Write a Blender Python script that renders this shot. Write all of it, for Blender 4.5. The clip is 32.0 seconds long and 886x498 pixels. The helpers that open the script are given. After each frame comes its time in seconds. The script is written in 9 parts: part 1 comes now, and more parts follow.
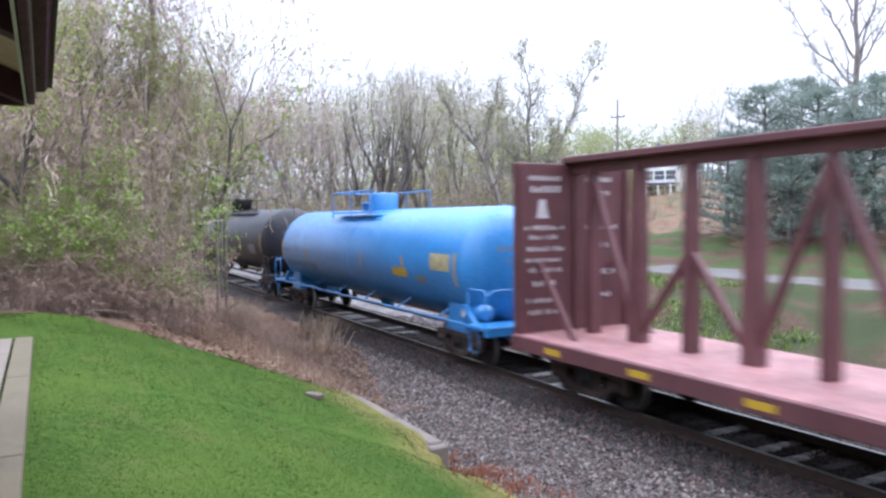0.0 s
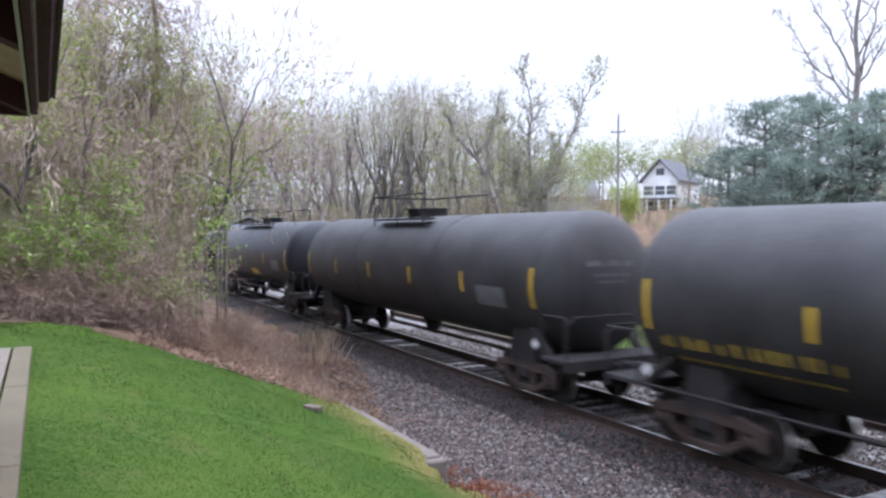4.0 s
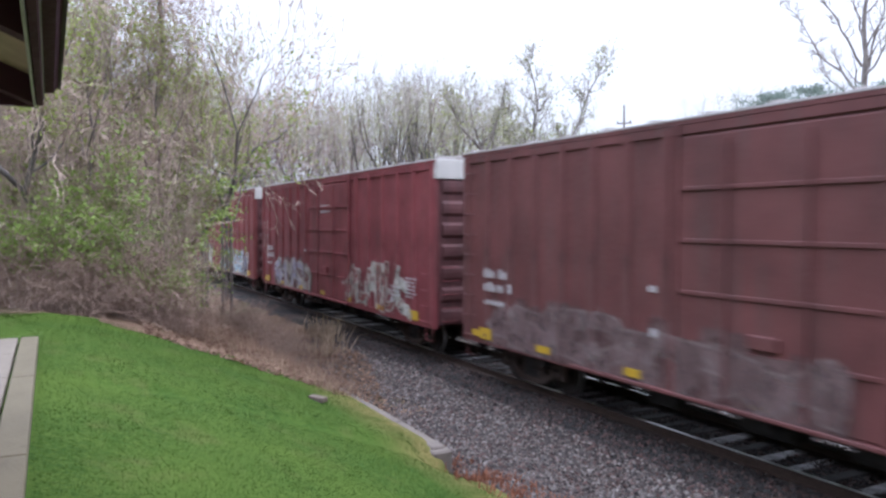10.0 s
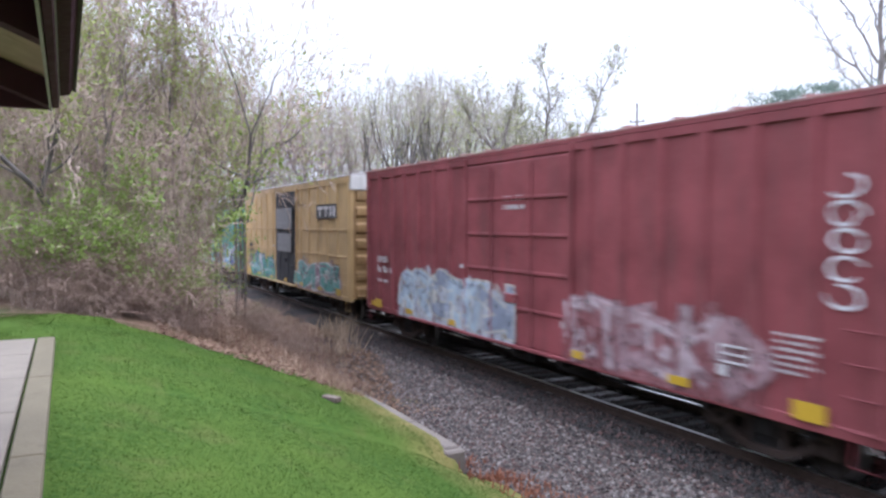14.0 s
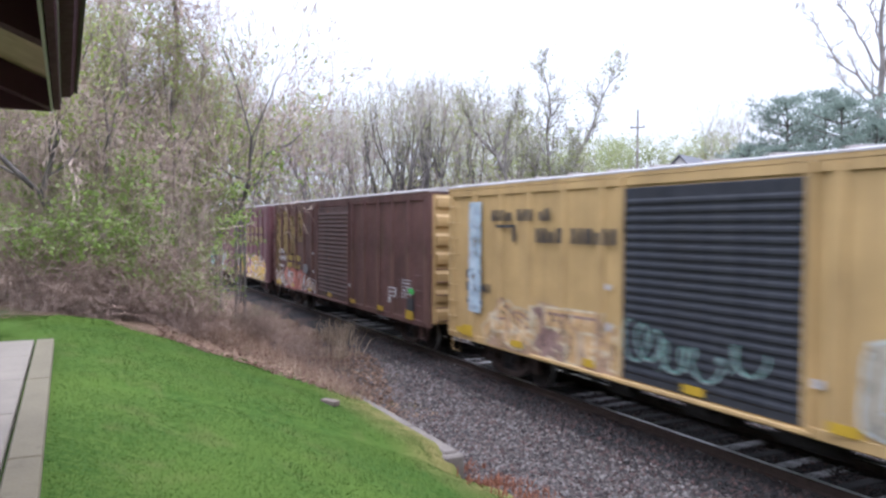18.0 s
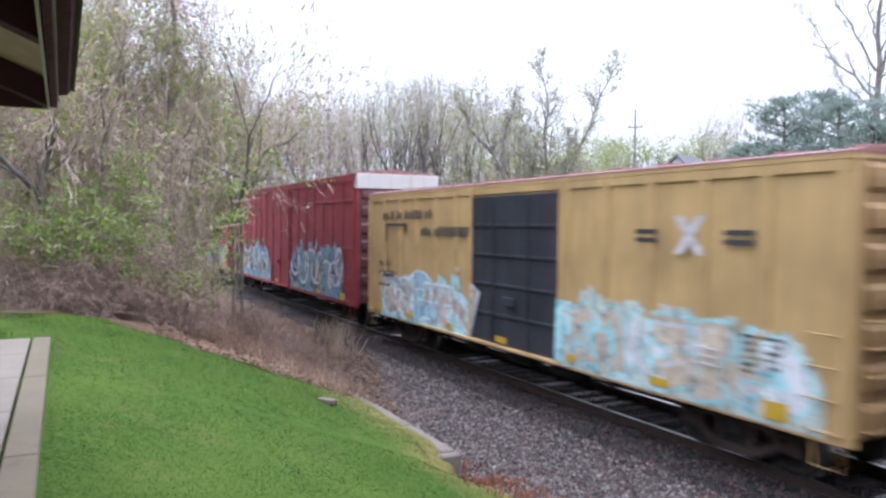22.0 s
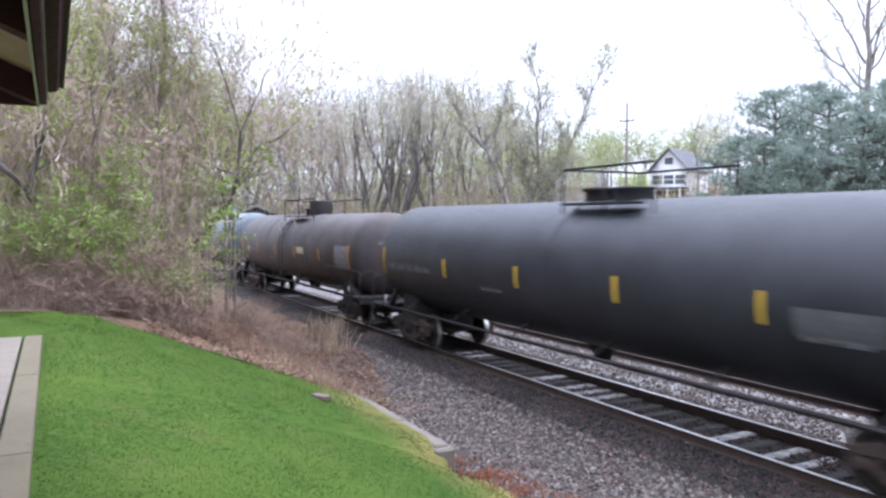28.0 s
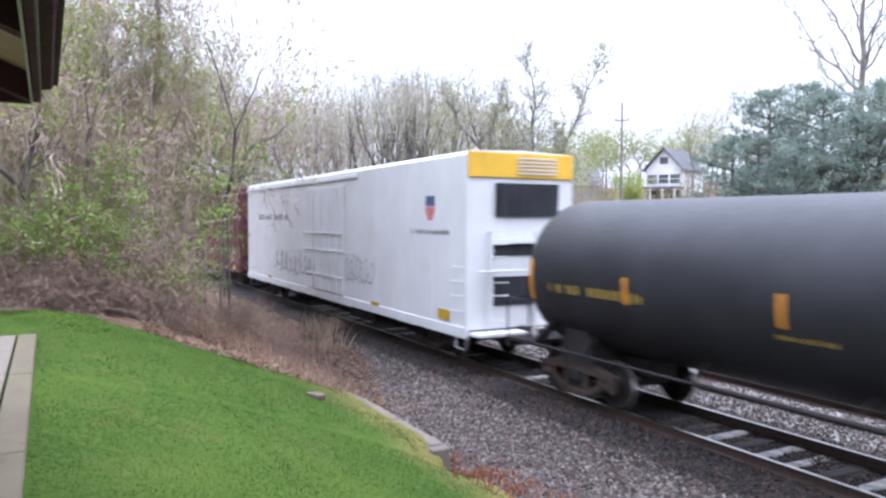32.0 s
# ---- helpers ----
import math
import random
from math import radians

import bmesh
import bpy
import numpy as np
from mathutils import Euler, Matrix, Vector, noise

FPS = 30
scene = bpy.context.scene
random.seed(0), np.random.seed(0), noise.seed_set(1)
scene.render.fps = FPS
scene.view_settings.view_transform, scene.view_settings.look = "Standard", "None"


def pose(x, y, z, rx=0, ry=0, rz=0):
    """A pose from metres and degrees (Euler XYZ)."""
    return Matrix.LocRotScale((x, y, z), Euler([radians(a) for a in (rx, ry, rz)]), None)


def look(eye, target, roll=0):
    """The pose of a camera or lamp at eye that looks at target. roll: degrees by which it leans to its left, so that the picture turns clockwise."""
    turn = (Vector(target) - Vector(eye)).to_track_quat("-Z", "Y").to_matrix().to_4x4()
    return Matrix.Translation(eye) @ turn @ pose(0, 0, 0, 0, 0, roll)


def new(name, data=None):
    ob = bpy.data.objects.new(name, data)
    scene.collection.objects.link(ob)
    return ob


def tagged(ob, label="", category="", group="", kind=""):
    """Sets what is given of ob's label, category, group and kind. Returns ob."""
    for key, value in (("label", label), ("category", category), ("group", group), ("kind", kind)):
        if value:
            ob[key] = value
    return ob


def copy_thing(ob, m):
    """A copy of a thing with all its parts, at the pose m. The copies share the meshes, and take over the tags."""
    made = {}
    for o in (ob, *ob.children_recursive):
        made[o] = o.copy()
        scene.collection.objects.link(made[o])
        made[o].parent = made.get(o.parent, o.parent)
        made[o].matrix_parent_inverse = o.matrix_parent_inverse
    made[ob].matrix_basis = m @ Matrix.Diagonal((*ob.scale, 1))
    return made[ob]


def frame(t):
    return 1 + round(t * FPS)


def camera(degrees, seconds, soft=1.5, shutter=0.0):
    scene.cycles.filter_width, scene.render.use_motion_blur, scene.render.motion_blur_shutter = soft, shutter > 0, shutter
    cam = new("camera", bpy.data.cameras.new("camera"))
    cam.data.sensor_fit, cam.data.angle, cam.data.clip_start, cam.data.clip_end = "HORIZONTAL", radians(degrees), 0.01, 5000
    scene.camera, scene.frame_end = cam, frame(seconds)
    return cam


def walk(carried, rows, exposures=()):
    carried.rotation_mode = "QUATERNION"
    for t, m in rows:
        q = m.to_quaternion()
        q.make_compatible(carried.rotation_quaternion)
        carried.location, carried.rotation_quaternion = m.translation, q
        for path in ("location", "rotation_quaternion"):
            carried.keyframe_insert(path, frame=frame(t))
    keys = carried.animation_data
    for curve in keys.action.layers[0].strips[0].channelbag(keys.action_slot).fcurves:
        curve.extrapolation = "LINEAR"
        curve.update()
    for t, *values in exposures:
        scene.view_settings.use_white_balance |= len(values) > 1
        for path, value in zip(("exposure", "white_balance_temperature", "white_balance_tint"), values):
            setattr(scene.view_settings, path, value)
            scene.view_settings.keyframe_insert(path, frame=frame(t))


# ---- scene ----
# World: x runs along the track (the train rolls towards +x), y across it, z = 0 on the rail heads.
EYE = Vector((0.0, -10.243, 3.563))

# seconds, heading from -x towards +y, tilt up, lean to the left (degrees)
PATH = [
    (0, 28.10, -2.34, -0.41), (0.5, 28.45, -2.06, -0.77), (1, 28.71, -1.91, -0.72), (1.5, 28.96, -1.77, -0.40),
    (2, 29.11, -1.68, -0.07), (2.5, 28.56, -1.46, -0.13), (3, 28.20, -1.38, -0.04), (3.5, 28.14, -1.33, 0.07),
    (5.5, 27.84, -1.47, 0.16), (6, 27.87, -1.46, 0.33), (6.5, 28.33, -1.53, 0.07), (7, 28.44, -1.79, -0.09),
    (7.5, 28.46, -1.85, -0.12), (8, 28.39, -1.88, 0.07), (8.5, 28.32, -1.92, 0.30), (9, 27.94, -1.92, 0.15),
    (9.5, 27.81, -1.92, 0.13), (10, 27.71, -2.00, 0.17), (10.5, 27.58, -2.02, 0.08), (11, 27.31, -2.09, 0.03),
    (11.5, 27.11, -2.14, 0.15), (12, 26.93, -2.05, 0.29), (12.5, 26.78, -2.08, 0.14), (13, 26.74, -1.97, 0.26),
    (13.5, 26.72, -2.01, 0.19), (14, 26.74, -2.02, -0.08), (14.5, 26.69, -2.04, 0.13), (16.5, 26.64, -1.69, 0.73),
    (17, 26.73, -1.59, 0.62), (17.5, 26.77, -1.67, 0.26), (18, 26.74, -1.69, 0.32), (18.5, 26.84, -1.66, 0.20),
    (19, 26.77, -1.56, 0.18), (19.5, 26.74, -1.52, 0.34), (20, 26.74, -1.48, 0.32), (20.5, 26.80, -1.57, 0.34),
    (21, 26.86, -1.67, 0.38), (21.5, 26.88, -1.71, 0.40), (22, 26.94, -1.76, 0.48), (22.5, 27.04, -1.80, 0.48),
    (23, 27.08, -1.94, 0.48), (23.5, 27.12, -2.06, 0.55), (24, 27.12, -2.06, 0.58), (24.5, 27.20, -2.14, 0.55),
    (25, 27.18, -2.12, 0.54), (25.5, 27.20, -2.09, 0.26), (27.5, 27.41, -2.17, -0.01), (28, 27.49, -2.14, 0.07),
    (28.5, 27.53, -2.10, 0.01), (29, 27.61, -2.11, -0.19), (29.5, 27.66, -2.08, 0.03), (30, 27.79, -2.10, 0.11),
    (30.5, 27.81, -2.03, 0.09), (31, 27.84, -2.06, 0.19), (31.5, 27.81, -2.10, 0.32), (32, 27.86, -2.22, 0.17),
]

def aim(heading, tilt, lean):
    a, p = radians(heading), radians(tilt)
    return look(EYE, EYE + Vector((-math.cos(a) * math.cos(p), math.sin(a) * math.cos(p), math.sin(p))), lean)


cam = camera(61.2, 32.0, soft=2.6, shutter=0.3)
walk(cam, [(t, aim(a, p, r)) for t, a, p, r in PATH], exposures=[(t, e + 0.26, 5900, 17) for t, e in (
    (0, 0.58), (1, 0.42), (3, 0.44), (6, 0.42), (8, 0.28), (9, 0.28), (10, 0.4), (11, 0.48), (13, 0.57), (14, 0.6), (17, 0.55), (19, 0.62), (23, 0.6), (25, 0.6), (28, 0.72), (32, 0.68))])

# ---- light: bright overcast evening sky, faint wide sun ----
SUN_EL, SUN_AZ = 55.0, 20.0
world = bpy.data.worlds.new("overcast_sky")
scene.world = world
world.use_nodes = True
wn, wl = world.node_tree.nodes, world.node_tree.links
sky = wn.new("ShaderNodeTexSky")
sky.sky_type, sky.sun_disc = "NISHITA", False
sky.sun_elevation, sky.sun_rotation = radians(SUN_EL), radians(SUN_AZ)
sky.air_density, sky.dust_density, sky.ozone_density = 1.0, 6.0, 1.0
veil = wn.new("ShaderNodeMix")
veil.data_type = "RGBA"
veil.inputs["Factor"].default_value = 0.8
# an overcast sky is several times as bright overhead as at the horizon
dome = wn.new("ShaderNodeTexGradient")
dome.texture_mapping.mapping_x, dome.texture_mapping.mapping_z = "Z", "X"
dome.gradient_type = "QUADRATIC"
cloud = wn.new("ShaderNodeMix")
cloud.data_type = "RGBA"
cloud.inputs["A"].default_value, cloud.inputs["B"].default_value = (6.0, 6.4, 7.0, 1), (38.0, 41.0, 46.0, 1)
wl.new(dome.outputs["Fac"], cloud.inputs["Factor"])
wl.new(cloud.outputs["Result"], veil.inputs["B"])
wl.new(sky.outputs[0], veil.inputs["A"])
wl.new(veil.outputs["Result"], wn["Background"].inputs["Color"])
wn["Background"].inputs["Strength"].default_value = 0.115

sun = new("sun", bpy.data.lights.new("sun", "SUN"))
sun.data.energy, sun.data.angle, sun.data.color = 0.5, radians(30), (1.0, 0.96, 0.9)
el, az = radians(SUN_EL), radians(SUN_AZ)
sun.matrix_world = look((0, 0, 60), Vector((0, 0, 60)) - Vector((math.sin(az) * math.cos(el), math.cos(az) * math.cos(el), math.sin(el))))


# ---- mesh helpers ----
class Geo:
    """Collects vertices and faces of one mesh."""

    def __init__(self):
        self.v, self.f, self.m, self.s = [], [], [], []

    def add(self, verts, faces, mat=0, smooth=False):
        n = len(self.v)
        self.v.extend([tuple(p) for p in verts])
        for f in faces:
            self.f.append([n + i for i in f])
            self.m.append(mat)
            self.s.append(smooth)
        return self

    def box(self, x0, x1, y0, y1, z0, z1, b=0.0, mat=0):
        if b <= 0:
            v = [(x, y, z) for x in (x0, x1) for y in (y0, y1) for z in (z0, z1)]
            return self.add(v, [(0, 1, 3, 2), (4, 6, 7, 5), (0, 4, 5, 1), (2, 3, 7, 6), (0, 2, 6, 4), (1, 5, 7, 3)], mat)
        c, h = ((x0 + x1) / 2, (y0 + y1) / 2, (z0 + z1) / 2), ((x1 - x0) / 2, (y1 - y0) / 2, (z1 - z0) / 2)
        b = min(b, min(h) * 0.9)
        v, idx = [], {}
        for sx in (-1, 1):
            for sy in (-1, 1):
                for sz in (-1, 1):
                    s = (sx, sy, sz)
                    for a in range(3):
                        idx[s, a] = len(v)
                        v.append([c[k] + s[k] * (h[k] - (0 if k == a else b)) for k in range(3)])
        f = []
        for a in range(3):
            o, p = (a + 1) % 3, (a + 2) % 3
            for s in (-1, 1):
                q = []
                for so, s2 in ((-1, -1), (1, -1), (1, 1), (-1, 1)):
                    t = [0, 0, 0]
                    t[a], t[o], t[p] = s, so, s2
                    q.append(idx[tuple(t), a])
                f.append(q if s > 0 else q[::-1])
            for so in (-1, 1):
                for s2 in (-1, 1):
                    t0, t1 = [0, 0, 0], [0, 0, 0]
                    t0[a], t1[a] = -1, 1
                    t0[o] = t1[o] = so
                    t0[p] = t1[p] = s2
                    t0, t1 = tuple(t0), tuple(t1)
                    q = [idx[t0, o], idx[t1, o], idx[t1, p], idx[t0, p]]
                    f.append(q if so * s2 < 0 else q[::-1])
        for sx in (-1, 1):
            for sy in (-1, 1):
                for sz in (-1, 1):
                    q = [idx[(sx, sy, sz), a] for a in range(3)]
                    f.append(q if sx * sy * sz > 0 else q[::-1])
        return self.add(v, f, mat)

    def prism(self, profile, x0, x1, mat=0, smooth=False):
        """profile: (y, z) points, closed, pushed along x."""
        n = len(profile)
        v = [(x0, y, z) for y, z in profile] + [(x1, y, z) for y, z in profile]
        self.add(v, [(i, (i + 1) % n, n + (i + 1) % n, n + i) for i in range(n)], mat, smooth)
        return self.add(v, [tuple(range(n))[::-1], tuple(range(n, 2 * n))], mat)

    def slab(self, profile, y0, y1, mat=0):
        """profile: (x, z) points, closed, pushed along y."""
        n = len(profile)
        v = [(x, y0, z) for x, z in profile] + [(x, y1, z) for x, z in profile]
        return self.add(v, [(i, (i + 1) % n, n + (i + 1) % n, n + i) for i in range(n)] + [tuple(range(n))[::-1], tuple(range(n, 2 * n))], mat)

    def tube(self, pts, r, k=6, mat=0, caps=True):
        """A round bar along a list of points."""
        pts = [Vector(p) for p in pts]
        rs = r if isinstance(r, (list, tuple)) else [r] * len(pts)
        v = []
        for i, p in enumerate(pts):
            d = (pts[min(i + 1, len(pts) - 1)] - pts[max(i - 1, 0)]).normalized()
            a = d.cross((0, 0, 1) if abs(d.z) < 0.9 else (1, 0, 0)).normalized()
            b = d.cross(a)
            for j in range(k):
                t = 2 * math.pi * j / k
                v.append(p + (a * math.cos(t) + b * math.sin(t)) * rs[i])
        f = [(i * k + j, i * k + (j + 1) % k, (i + 1) * k + (j + 1) % k, (i + 1) * k + j) for i in range(len(pts) - 1) for j in range(k)]
        self.add(v, f, mat, True)
        if caps:
            n = len(pts)
            self.add(v[:k], [tuple(range(k))[::-1]], mat)
            self.add(v[(n - 1) * k:], [tuple(range(k))], mat)
        return self

    def lathe(self, prof, axis, k=24, mat=0, origin=(0, 0, 0), smooth=True):
        """prof: (along, radius) points turned about the axis 'x', 'y' or 'z'."""
        v = []
        for a, r in prof:
            for j in range(k):
                t = 2 * math.pi * j / k
                c, s = r * math.cos(t), r * math.sin(t)
                q = {"x": (a, c, s), "y": (s, a, c), "z": (c, s, a)}[axis]
                v.append([q[i] + origin[i] for i in range(3)])
        f = [(i * k + j, i * k + (j + 1) % k, (i + 1) * k + (j + 1) % k, (i + 1) * k + j) for i in range(len(prof) - 1) for j in range(k)]
        return self.add(v, [q[::-1] for q in f] if axis == "y" else [q[::-1] for q in f], mat, smooth)

    def mesh(self, name, mats):
        me = bpy.data.meshes.new(name)
        me.from_pydata(self.v, [], self.f)
        for m in mats if isinstance(mats, (list, tuple)) else [mats]:
            me.materials.append(m)
        me.polygons.foreach_set("material_index", self.m)
        me.polygons.foreach_set("use_smooth", self.s)
        me.update()
        return me


def part(name, geo, mats, parent=None, label="", at=None):
    """Links a Geo (or a ready mesh) as one mesh object under a thing or part."""
    me = geo.mesh(name, mats) if isinstance(geo, Geo) else geo
    ob = new(name, me)
    if parent is not None:
        ob.parent = parent
    if at is not None:
        ob.matrix_basis = at
    return tagged(ob, label)


def thing(name, label, category, group="", at=None):
    ob = new(name)
    ob.empty_display_size = 0.3
    if at is not None:
        ob.matrix_basis = at
    return tagged(ob, label, category, group)


def raw_mesh(name, verts, faces, mats, index=None, smooth=False):
    """A mesh from numpy arrays; faces all of one corner count."""
    verts, faces = np.asarray(verts, np.float32), np.asarray(faces, np.int32)
    me = bpy.data.meshes.new(name)
    n, k = faces.shape
    me.vertices.add(len(verts))
    me.vertices.foreach_set("co", verts.ravel())
    me.loops.add(n * k)
    me.loops.foreach_set("vertex_index", faces.ravel())
    me.polygons.add(n)
    me.polygons.foreach_set("loop_start", np.arange(0, n * k, k, dtype=np.int32))
    for m in mats if isinstance(mats, (list, tuple)) else [mats]:
        me.materials.append(m)
    if index is not None:
        me.polygons.foreach_set("material_index", np.asarray(index, np.int32))
    me.polygons.foreach_set("use_smooth", np.full(n, smooth))
    me.update(calc_edges=True)
    me.validate()
    return me


# ---- materials ----
def mix_rgb(nt, fac, a, b, mode="MIX"):
    n = nt.nodes.new("ShaderNodeMix")
    n.data_type, n.blend_type = "RGBA", mode
    for key, val in (("Factor", fac), ("A", a), ("B", b)):
        if hasattr(val, "is_output"):
            nt.links.new(val, n.inputs[key])
        elif key == "Factor":
            n.inputs[key].default_value = val
        else:
            n.inputs[key].default_value = (*val, 1) if len(val) == 3 else val
    return n.outputs["Result"]


def noise_tex(nt, coord, scale, detail=4.0, stretch=None, rough=0.55):
    if stretch:
        mp = nt.nodes.new("ShaderNodeMapping")
        mp.inputs["Scale"].default_value = stretch
        nt.links.new(coord, mp.inputs["Vector"])
        coord = mp.outputs["Vector"]
    n = nt.nodes.new("ShaderNodeTexNoise")
    n.inputs["Scale"].default_value, n.inputs["Detail"].default_value, n.inputs["Roughness"].default_value = scale, detail, rough
    nt.links.new(coord, n.inputs["Vector"])
    return n.outputs["Fac"]


def ramp(nt, fac, lo, hi, v0=0.0, v1=1.0):
    n = nt.nodes.new("ShaderNodeMapRange")
    n.inputs["From Min"].default_value, n.inputs["From Max"].default_value = lo, hi
    n.inputs["To Min"].default_value, n.inputs["To Max"].default_value = v0, v1
    nt.links.new(fac, n.inputs["Value"])
    return n.outputs["Result"]


def math_node(nt, op, a, b):
    n = nt.nodes.new("ShaderNodeMath")
    n.operation = op
    for i, val in enumerate((a, b)):
        if hasattr(val, "is_output"):
            nt.links.new(val, n.inputs[i])
        else:
            n.inputs[i].default_value = val
    return n.outputs[0]


def start(name, rough=0.6, metal=0.0, spec=0.4):
    m = bpy.data.materials.new(name)
    m.use_nodes = True
    nt = m.node_tree
    b = nt.nodes["Principled BSDF"]
    b.inputs["Roughness"].default_value, b.inputs["Metallic"].default_value = rough, metal
    b.inputs["Specular IOR Level"].default_value = spec
    co = nt.nodes.new("ShaderNodeTexCoord").outputs["Object"]
    return m, nt, b, co


def bump(nt, b, height, strength=0.3, dist=0.02):
    n = nt.nodes.new("ShaderNodeBump")
    n.inputs["Strength"].default_value, n.inputs["Distance"].default_value = strength, dist
    nt.links.new(height, n.inputs["Height"])
    nt.links.new(n.outputs[0], b.inputs["Normal"])


def paint(name, base, rough=0.55, fade=0.18, dirt=(0.06, 0.05, 0.045), dirt_amount=0.35, rust=0.0, rust_col=(0.2, 0.07, 0.03), metal=0.0, spec=0.4, fine=True):
    """Weathered paint: faded patches, rain streaks, specks of rust, slight relief."""
    m, nt, b, co = start(name, rough, metal, spec)
    light = tuple(min(1, c * (1 + fade) + 0.02 * fade) for c in base)
    dark = tuple(c * (1 - fade) for c in base)
    col = mix_rgb(nt, ramp(nt, noise_tex(nt, co, 0.9, 5), 0.35, 0.65), dark, light)
    streak = noise_tex(nt, co, 3.0, 4, (2.2, 2.2, 0.16))
    col = mix_rgb(nt, ramp(nt, streak, 0.48, 0.78, 0, dirt_amount), col, dirt)
    if rust:
        spots = noise_tex(nt, co, 2.6, 7, (1, 1, 0.6), 0.7)
        col = mix_rgb(nt, ramp(nt, spots, 0.66 - 0.2 * rust, 0.74 - 0.2 * rust), col, rust_col)
    nt.links.new(col, b.inputs["Base Color"])
    if fine:
        grain = noise_tex(nt, co, 22, 3)
        bump(nt, b, grain, 0.12, 0.01)
        nt.links.new(ramp(nt, grain, 0.3, 0.7, max(0.05, rough - 0.12), min(1, rough + 0.12)), b.inputs["Roughness"])
    return m


def plain(name, base, rough=0.6, metal=0.0, var=0.12, scale=8.0, spec=0.4):
    m, nt, b, co = start(name, rough, metal, spec)
    col = mix_rgb(nt, ramp(nt, noise_tex(nt, co, scale, 4), 0.3, 0.7), tuple(c * (1 - var) for c in base), tuple(min(1, c * (1 + var)) for c in base))
    nt.links.new(col, b.inputs["Base Color"])
    return m



# ---- ground, track, platform ----
def ground_z(x, y):
    """Height of the ground at x, y (numpy arrays)."""
    x, y = np.broadcast_arrays(np.asarray(x, float), np.asarray(y, float))
    # the rise beyond y = -20 is unseen, added to block low sky
    near_y = [-400, -110, -45, -20, -10.4, -9.6, -8.4, -7.2, -6.2, -5.45, -5.12, -4.95, -4.3, -2.4, -1.7, -0.95, -0.66, 0, 0.66, 0.95, 1.7, 4.4, 5.4, 7.0, 10, 13.4, 16.2, 20, 25, 34, 55, 90, 160, 420]
    near_z = [26, 17, 4.0, 2.0, 1.86, 1.74, 1.36, 0.95, 0.58, 0.3, 0.2, -0.30, -0.36, -0.22, -0.15, -0.15, -0.2, -0.2, -0.2, -0.15, -0.17, -0.27, -0.42, -0.1, 0.75, 1.15, 1.2, 1.75, 2.5, 4.0, 6.8, 10, 14, 18]
    z = np.interp(y, near_y, near_z)
    # away from the wall the lawn runs down to the ballast in a soft bank
    soft = np.interp(y, [-10.4, -8.4, -6.6, -5.4, -4.6, -3.8, -2.4], [1.86, 1.3, 0.62, 0.16, -0.16, -0.3, -0.22])
    w = np.clip(np.maximum((-15.2 - x) / 1.5, (x + 9.75) / 0.35), 0, 1)
    band = (y > -10.4) & (y < -2.4)
    z = np.where(band, z * (1 - w) + soft * w, z)
    z = z - 0.3 * np.exp(-((x + 9.45) / 0.42) ** 2 - ((y + 5.15) / 0.4) ** 2)
    # rough ground under the thicket and on the far bank
    rough = 0.10 * np.sin(x * 1.7 + y * 0.9) + 0.08 * np.sin(x * 0.63 - y * 2.1) + 0.05 * np.sin(x * 3.1 + 1.3 * y)
    k = np.where((x < -15) & (y < -3.6), np.clip((-15 - x) / 3, 0, 1), 0) + np.where(y > 5.4, np.clip((y - 5.4) / 3, 0, 1) * np.where((y > 13) & (y < 16.6), 0.15, 1.0), 0)
    return z + rough * k + 0.012 * np.sin(x * 2.3) * np.sin(y * 3.1)


def grid_mesh(name, xs, ys, mats, pick=None, lift=0.0):
    X, Y = np.meshgrid(xs, ys)
    Z = ground_z(X, Y) + lift
    nx, ny = len(xs), len(ys)
    i, j = np.meshgrid(np.arange(nx - 1), np.arange(ny - 1))
    a = (j * nx + i).ravel()
    F = np.stack([a, a + 1, a + nx + 1, a + nx], 1)
    idx = None
    if pick is not None:
        cx, cy = (X[:-1, :-1] + X[1:, 1:]).ravel() / 2, (Y[:-1, :-1] + Y[1:, 1:]).ravel() / 2
        idx = pick(cx, cy)
    return raw_mesh(name, np.stack([X, Y, Z], -1).reshape(-1, 3), F, mats, idx, True)


def mat_lawn():
    m, nt, b, co = start("lawn_grass", 0.9, spec=0.05)
    big = noise_tex(nt, co, 0.55, 4)
    fine = noise_tex(nt, co, 14, 6, None, 0.75)
    col = mix_rgb(nt, ramp(nt, big, 0.35, 0.65), (0.018, 0.046, 0.007), (0.046, 0.078, 0.012))
    col = mix_rgb(nt, ramp(nt, fine, 0.42, 0.6, 0, 0.75), col, (0.058, 0.09, 0.017))
    dry = noise_tex(nt, co, 1.6, 5, None, 0.65)
    col = mix_rgb(nt, ramp(nt, dry, 0.56, 0.74, 0, 0.5), col, (0.09, 0.088, 0.03))
    place = nt.nodes.new("ShaderNodeSeparateXYZ")
    nt.links.new(co, place.inputs[0])
    edge = math_node(nt, "MULTIPLY", ramp(nt, place.outputs["Y"], -6.3, -5.3), ramp(nt, noise_tex(nt, co, 3.0, 5), 0.3, 0.6, 0.25, 0.9))
    col = mix_rgb(nt, edge, col, (0.155, 0.125, 0.048))
    nt.links.new(col, b.inputs["Base Color"])
    bump(nt, b, noise_tex(nt, co, 30, 4), 0.5, 0.02)
    return m


